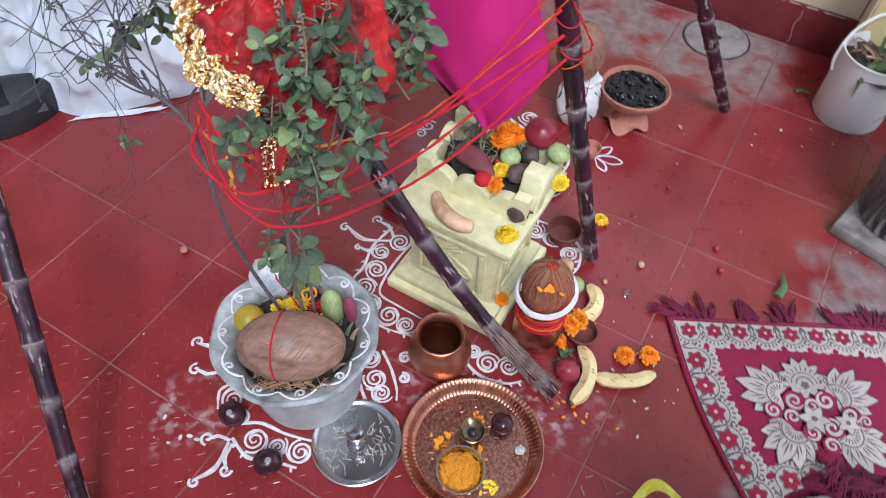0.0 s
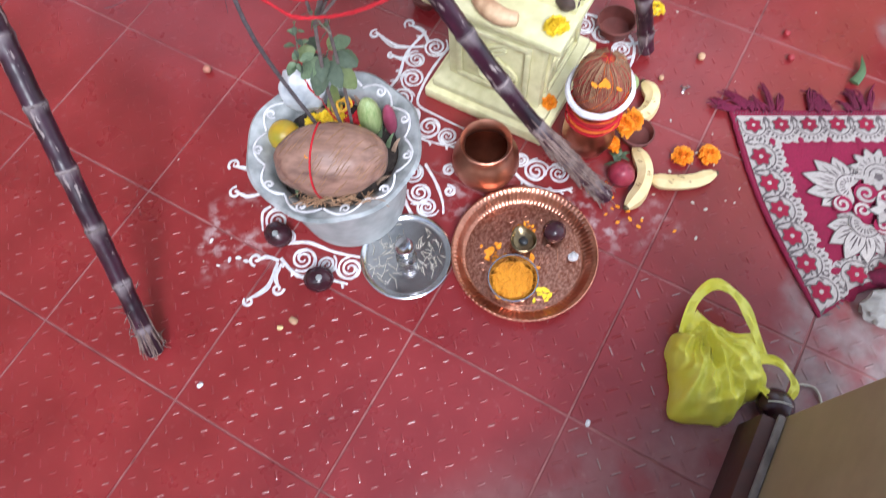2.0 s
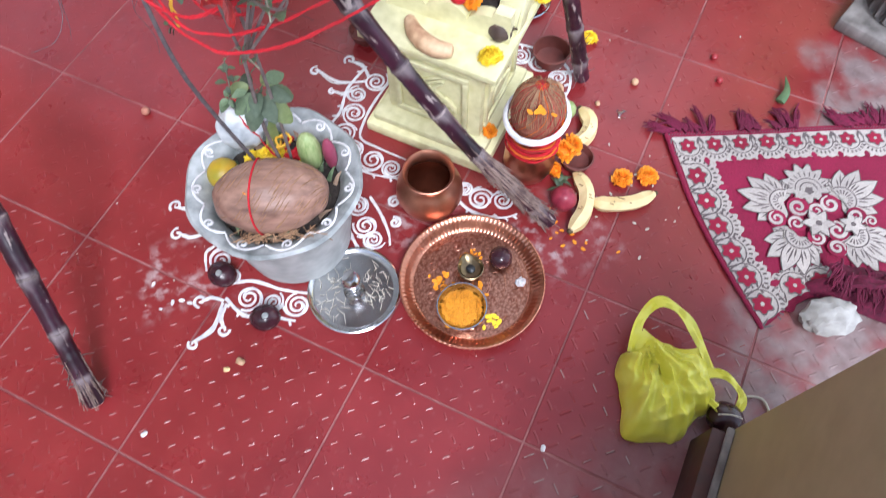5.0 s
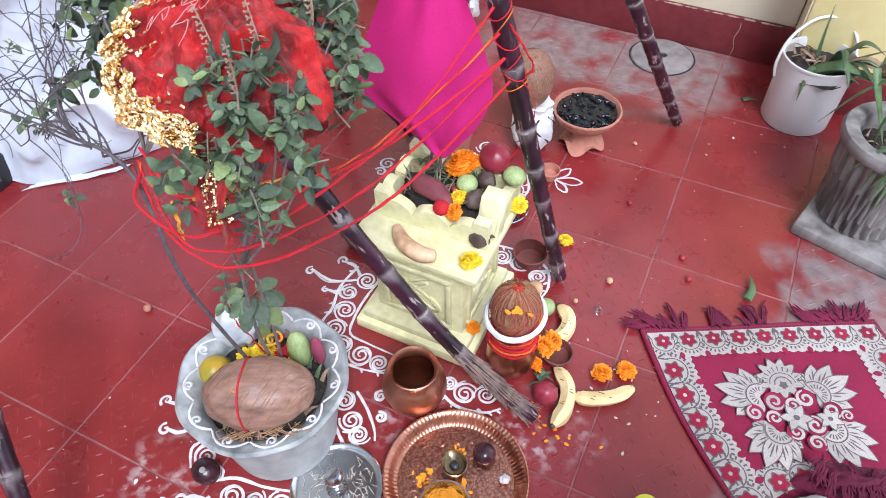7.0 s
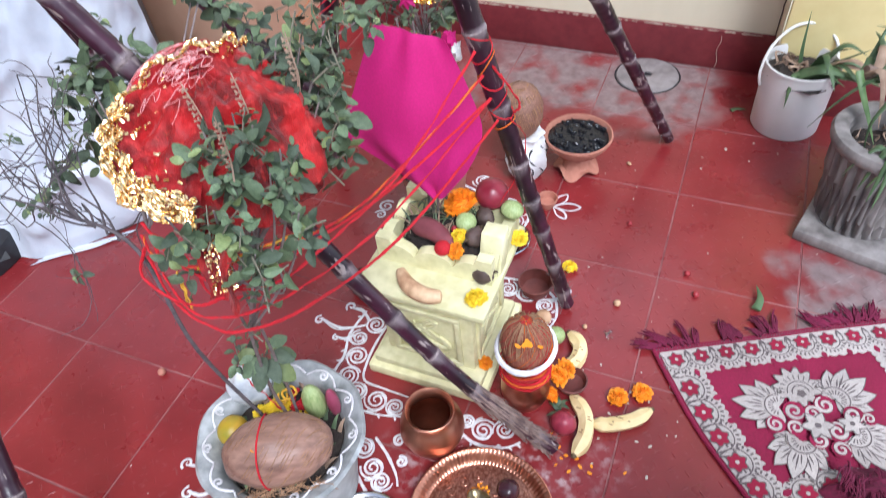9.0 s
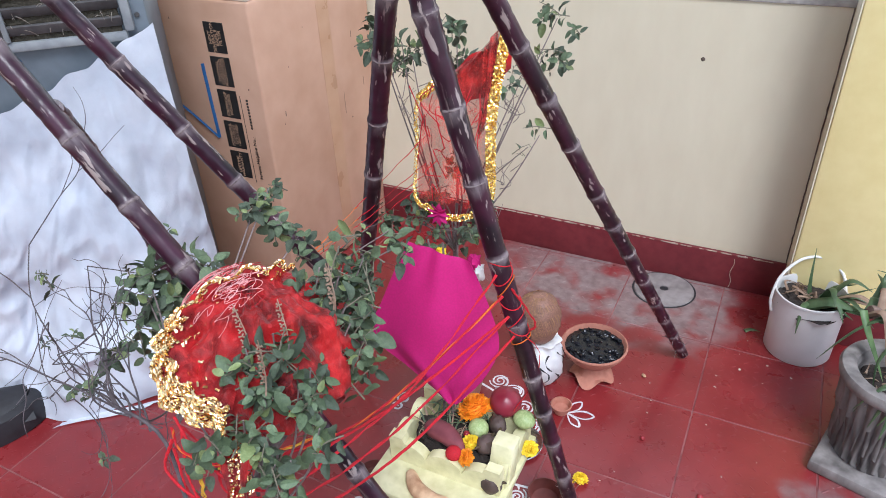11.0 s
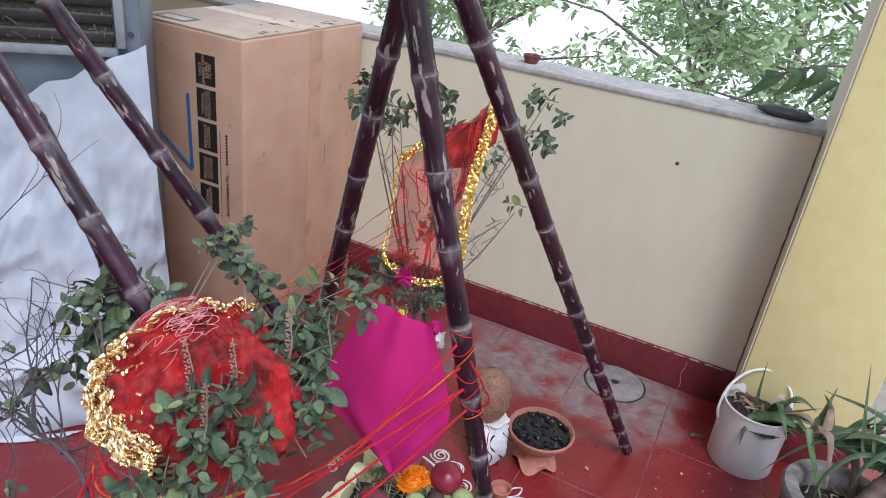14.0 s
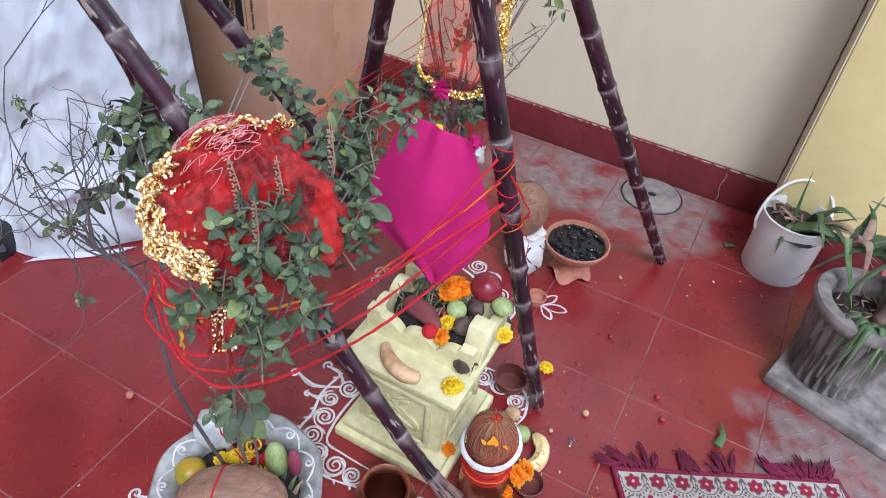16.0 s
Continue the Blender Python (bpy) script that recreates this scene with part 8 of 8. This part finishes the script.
CL = smooth_path([(-0.300, 1.075, 0.885), (-0.361, 1.023, 0.835), (-0.350, 0.985, 0.75), (-0.338, 0.941, 0.649), (-0.320, 0.945, 0.620)], 6)
CR = smooth_path([(-0.205, 1.135, 0.975), (-0.205, 1.10, 0.90), (-0.206, 1.055, 0.79), (-0.186, 1.00, 0.66), (-0.200, 0.985, 0.612)], 6)


def veil(u, v):
    i = v * (len(CL) - 1)
    k = min(int(i), len(CL) - 2)
    p = CL[k].lerp(CL[k + 1], i - k).lerp(CR[k].lerp(CR[k + 1], i - k), u)
    return p + Vector((0.3, -1, 0)) * (0.012 * math.sin(16 * u + 3 * v) + 0.02 * noise.noise(Vector((u * 4, v * 5, 3))))


net_veil = thing("net_veil", "thin red net veil with gold border on the rear plant", "veil")
part("veil_cloth", grid(veil, 44, 44), M["thin_net"], net_veil)
part("gathered_fold", grid(lambda u, v: CR[0].lerp(CR[-1], 0.50 * v) + Vector((-0.012 - 0.028 * u * (1 - 0.4 * v), -0.030 + 0.012 * math.sin(11 * u + 2 * v), -0.045 * u + 0.006 * math.sin(9 * v))), 24, 24, 0.001), M["thin_net"], net_veil, "gathered red fold")
part("gathered_fold", grid(lambda u, v: Vector((-0.300 + 0.105 * u, 1.08 + 0.055 * u - 0.012 * v, 0.885 + 0.09 * u - 0.10 * v + 0.01 * math.sin(8 * u))), 16, 16, 0.001), M["red_net"], net_veil, "gathered red fold")
FRONT = lambda c: Vector((0.42, -0.62, 0.62))
sequins(net_veil, [p + Vector((0.002, -0.020, 0)) for p in CR[0::3]], 0.022, FRONT, 52, 0.0021, 11, "wide gold sequin border", "deep_gold")
sequins(net_veil, [p + Vector((0, -0.018, 0)) for p in CL[0::3]], 0.008, FRONT, 16, 0.0013, 12, "gold sequin border", "deep_gold")
sequins(net_veil, [p + Vector((0, -0.020, 0)) for p in (CL[0], CL[3], CL[6])], 0.018, FRONT, 40, 0.0020, 13, "gold sequin border", "deep_gold")
sequins(net_veil, [(-0.320, 0.930, 0.622), (-0.280, 0.928, 0.604), (-0.235, 0.945, 0.600), (-0.200, 0.970, 0.612)], 0.014, FRONT, 30, 0.0019, 14, "gold sequin hem", "deep_gold")
for k in range(26):
    p = Vector((r.uniform(-0.34, -0.21), 0.985 + r.uniform(-0.05, 0.05), r.uniform(0.63, 0.88)))
    part("loose_thread", tube(smooth_path([p, p + Vector((r.gauss(0, 0.02), -0.01, r.gauss(0, 0.03))), p + Vector((r.gauss(0, 0.02), 0, r.gauss(0, 0.05)))], 4), 0.0011, 4), M["thread_red"], net_veil, "loose red thread")


# ---- sacred threads ----
def mouli(points, mats, seed, sag=0.0, wide=0.8):
    r = random.Random(seed)
    path = smooth_path(points, 14)
    base = path[0].copy()
    ob = thing("sacred_thread", "twisted red and orange cotton thread strung between canes", "thread", base, group="sacred threads")
    for k, mat in enumerate(mats):
        pts = []
        for i, p in enumerate(path):
            t = i / (len(path) - 1)
            q = Vector((math.cos(i * 0.9 + k * 2.1), 0.4 * math.sin(i * 0.5), math.sin(i * 0.9 + k * 2.1))) * 0.0017 * wide
            pts.append(p - base + q - Vector((0, 0, sag * math.sin(math.pi * t))))
        part("strand", tube(pts, [0.0016 * wide * (1 + 0.30 * math.sin(i * 0.37 + k) + 0.25 * noise.noise(p * 90)) for i, p in enumerate(pts)], 6), M[mat], ob)


MP = lambda s: Vector((0.123, 0.745, 0)).lerp(Vector((-0.22, 0.60, 1.48)), s)
KN = [MP(0.40) + Vector((0.0, -0.020, 0)), MP(0.43) + Vector((0.0, -0.020, 0)), MP(0.46) + Vector((0.0, -0.020, 0)), MP(0.37) + Vector((0.0, -0.020, 0))]
mouli([(-0.300, 0.165, 0.650), (-0.269, 0.124, 0.646), (-0.205, 0.122, 0.623), (-0.168, 0.160, 0.622), (-0.136, 0.290, 0.591), (-0.110, 0.470, 0.540), KN[0]], ("thread_red", "thread_red", "thread_red"), 1)
mouli([(-0.295, 0.160, 0.640), (-0.236, 0.123, 0.619), (-0.183, 0.113, 0.603), (-0.145, 0.129, 0.588), (-0.118, 0.227, 0.536), (-0.088, 0.438, 0.471), KN[3]], ("thread_red", "thread_red", "thread_red"), 2)
mouli([(-0.300, 0.170, 0.668), (-0.260, 0.150, 0.658), (-0.187, 0.172, 0.650), (-0.141, 0.335, 0.575), (-0.112, 0.500, 0.550), KN[1]], ("thread_red", "thread_red", "thread_orange"), 3)
mouli([(-0.290, 0.175, 0.660), (-0.235, 0.128, 0.634), (-0.175, 0.120, 0.612), (-0.130, 0.215, 0.57), (-0.10, 0.43, 0.515), KN[0]], ("thread_red", "thread_red"), 4)
mouli([(-0.290, 0.172, 0.690), (-0.225, 0.155, 0.640), (-0.150, 0.190, 0.60), (-0.120, 0.330, 0.575), (-0.095, 0.49, 0.57), KN[2]], ("thread_red", "thread_red"), 5)
mouli([(-0.189, 0.140, 0.673), (-0.153, 0.205, 0.655), (-0.141, 0.290, 0.612)], ("thread_orange", "thread_yellow"), 6)
mouli([(-0.300, 0.185, 0.655), (-0.250, 0.180, 0.625), (-0.20, 0.150, 0.61), (-0.16, 0.17, 0.60)], ("thread_red", "thread_red"), 7)
for k, (x, z, x1, z1) in enumerate(((-0.510, 0.549, -0.330, 0.768), (-0.506, 0.545, -0.334, 0.702), (-0.512, 0.532, -0.335, 0.676), (-0.498, 0.520, -0.345, 0.650))):
    a, b = Vector((x, 0.745, z)), Vector((x1, 0.975, z1))
    mouli([a, a.lerp(b, 0.36), a.lerp(b, 0.40)], ("thread_orange" if k < 2 else "thread_red",), 8 + 2 * k, wide=0.5)
    mouli([a.lerp(b, 0.40), a.lerp(b, 0.7), b], ("thread_red",), 9 + 2 * k, wide=0.5)
for k in range(7):
    s = 0.355 + 0.019 * k + r.uniform(-0.006, 0.006)
    c, ax = MP(s), (MP(0.5) - MP(0.4)).normalized()
    u = ax.orthogonal().normalized()
    w = ax.cross(u)
    slant, ph = r.uniform(0.006, 0.022), r.uniform(0, 6.28)
    pts = [c + (u * math.cos(a) + w * math.sin(a)) * 0.0194 + ax * slant * math.sin(a + ph) for a in [i * math.pi / 10 for i in range(21)]]
    solid("thread_turn", tube(pts, 0.0011, 5, cap=False), M["thread_red" if k % 4 else "thread_orange"], "red thread wound round the cane", "thread", group="thread turns")
mouli([MP(0.37) + Vector((0.018, -0.012, 0)), (0.035, 0.70, 0.50), (0.025, 0.705, 0.42), (-0.01, 0.69, 0.34)], ("thread_red",), 12, wide=0.5)
mouli([MP(0.44) + Vector((0.018, -0.012, 0)), (0.030, 0.68, 0.585), (0.020, 0.68, 0.56)], ("thread_red", "thread_red"), 13)
for k, (x, y, z) in enumerate(((-0.243, 0.150, 0.640), (-0.240, 0.148, 0.625))):
    mouli([(x, y, z), (x + 0.004, y - 0.006, z - 0.03), (x - 0.004, y - 0.004, z - 0.055)], ("thread_yellow",), 20 + k)
mouli([(-0.256, 0.186, 0.40), (-0.245, 0.172, 0.36), (-0.238, 0.182, 0.31), (-0.236, 0.196, 0.24)], ("thread_red",), 24)


# ---- floor tiles, last ----
def tile_mesh(seed, worn=False, glint_way=1, many_glints=False):
    """One floor tile with a chequer of short raised bars; pale tops paint in glints, on worn tiles bare cement."""
    r = random.Random(seed)
    h = TILE / 2 - 0.0016
    bm = bmesh.new()
    lo = [bm.verts.new((x, y, -0.0016)) for x, y in ((-h, -h), (h, -h), (h, h), (-h, h))]
    hi = [bm.verts.new((x * (1 - 0.0012 / h), y * (1 - 0.0012 / h), 0)) for x, y in ((-h, -h), (h, -h), (h, h), (-h, h))]
    bm.faces.new(hi)
    for i in range(4):
        bm.faces.new((lo[i], lo[(i + 1) % 4], hi[(i + 1) % 4], hi[i]))
    n = 10
    for i in range(n):
        for j in range(n):
            cx, cy = (i + 0.5) / n * 2 * h - h, (j + 0.5) / n * 2 * h - h
            rise = (i + j) % 2
            d = Vector((0.0062, 0.0062 * (1 if rise else -1), 0)) * r.uniform(0.85, 1.1) * (1.25 if worn else 0.80)
            s = Vector((-d.y, d.x, 0)).normalized() * (0.0024 if worn else 0.0018)
            top = r.uniform(0.0007, 0.0011) * (1.1 if worn else 0.75 if glint_way else 0.45)
            base = [Vector((cx, cy, 0.00005)) + q for q in (-d - s, d - s, d + s, -d + s)]
            cap = [Vector((cx, cy, top)) + q for q in (-d * 0.72 - s * 0.38, d * 0.72 - s * 0.38, d * 0.72 + s * 0.38, -d * 0.72 + s * 0.38)]
            vb, vc = [bm.verts.new(v) for v in base], [bm.verts.new(v) for v in cap]
            for k in range(4):
                bm.faces.new((vb[k], vb[(k + 1) % 4], vc[(k + 1) % 4], vc[k]))
            f = bm.faces.new(vc)
            # Mostly bars lying one way carry the painted glint; worn tiles use both.
            f.material_index = 1 if r.random() < (0.32 if worn else 0.42 if many_glints and rise == glint_way else 0.05 if rise == glint_way else 0.01) else 0
    me = bpy.data.meshes.new("floor_tile")
    bm.to_mesh(me)
    bm.free()
    me.materials.append(M["tile"])
    me.materials.append(M["worn_tip" if worn else "glint_tip" if many_glints else "tip"])
    return me


TILES = [tile_mesh(100 + k, glint_way=k // 2) for k in range(4)] + [tile_mesh(110, True), tile_mesh(111, True), tile_mesh(120, many_glints=True), tile_mesh(121, many_glints=True)]
for i in range(-8, 5):
    for j in range(-5, 6):
        ob = new("floor_tile", TILES[4 + (i + j) % 2 if (i >= 2 and j < 4) or (i >= 0 and j < -1) or (i >= 1 and j < 1) or (j == 5 and -3 < i < 1) else 6 + (i + j) % 2 if j < 0 and i > -4 else (i * 7 + j * 3) % 2 + (2 if i >= 0 else 0)])
        ob.location = (i * TILE + TILE / 2, j * TILE + TILE / 2, rng.uniform(-0.0003, 0.0))
        ob.parent = FLOOR
for i in range(-8, 2):
    bm = block(i * TILE + 0.002, (i + 1) * TILE - 0.002, 6 * TILE + 0.002, WALL_Y - 0.015, -0.0012, -0.0001)
    part("floor_tile", bm, M["tile"], FLOOR, smooth=False)
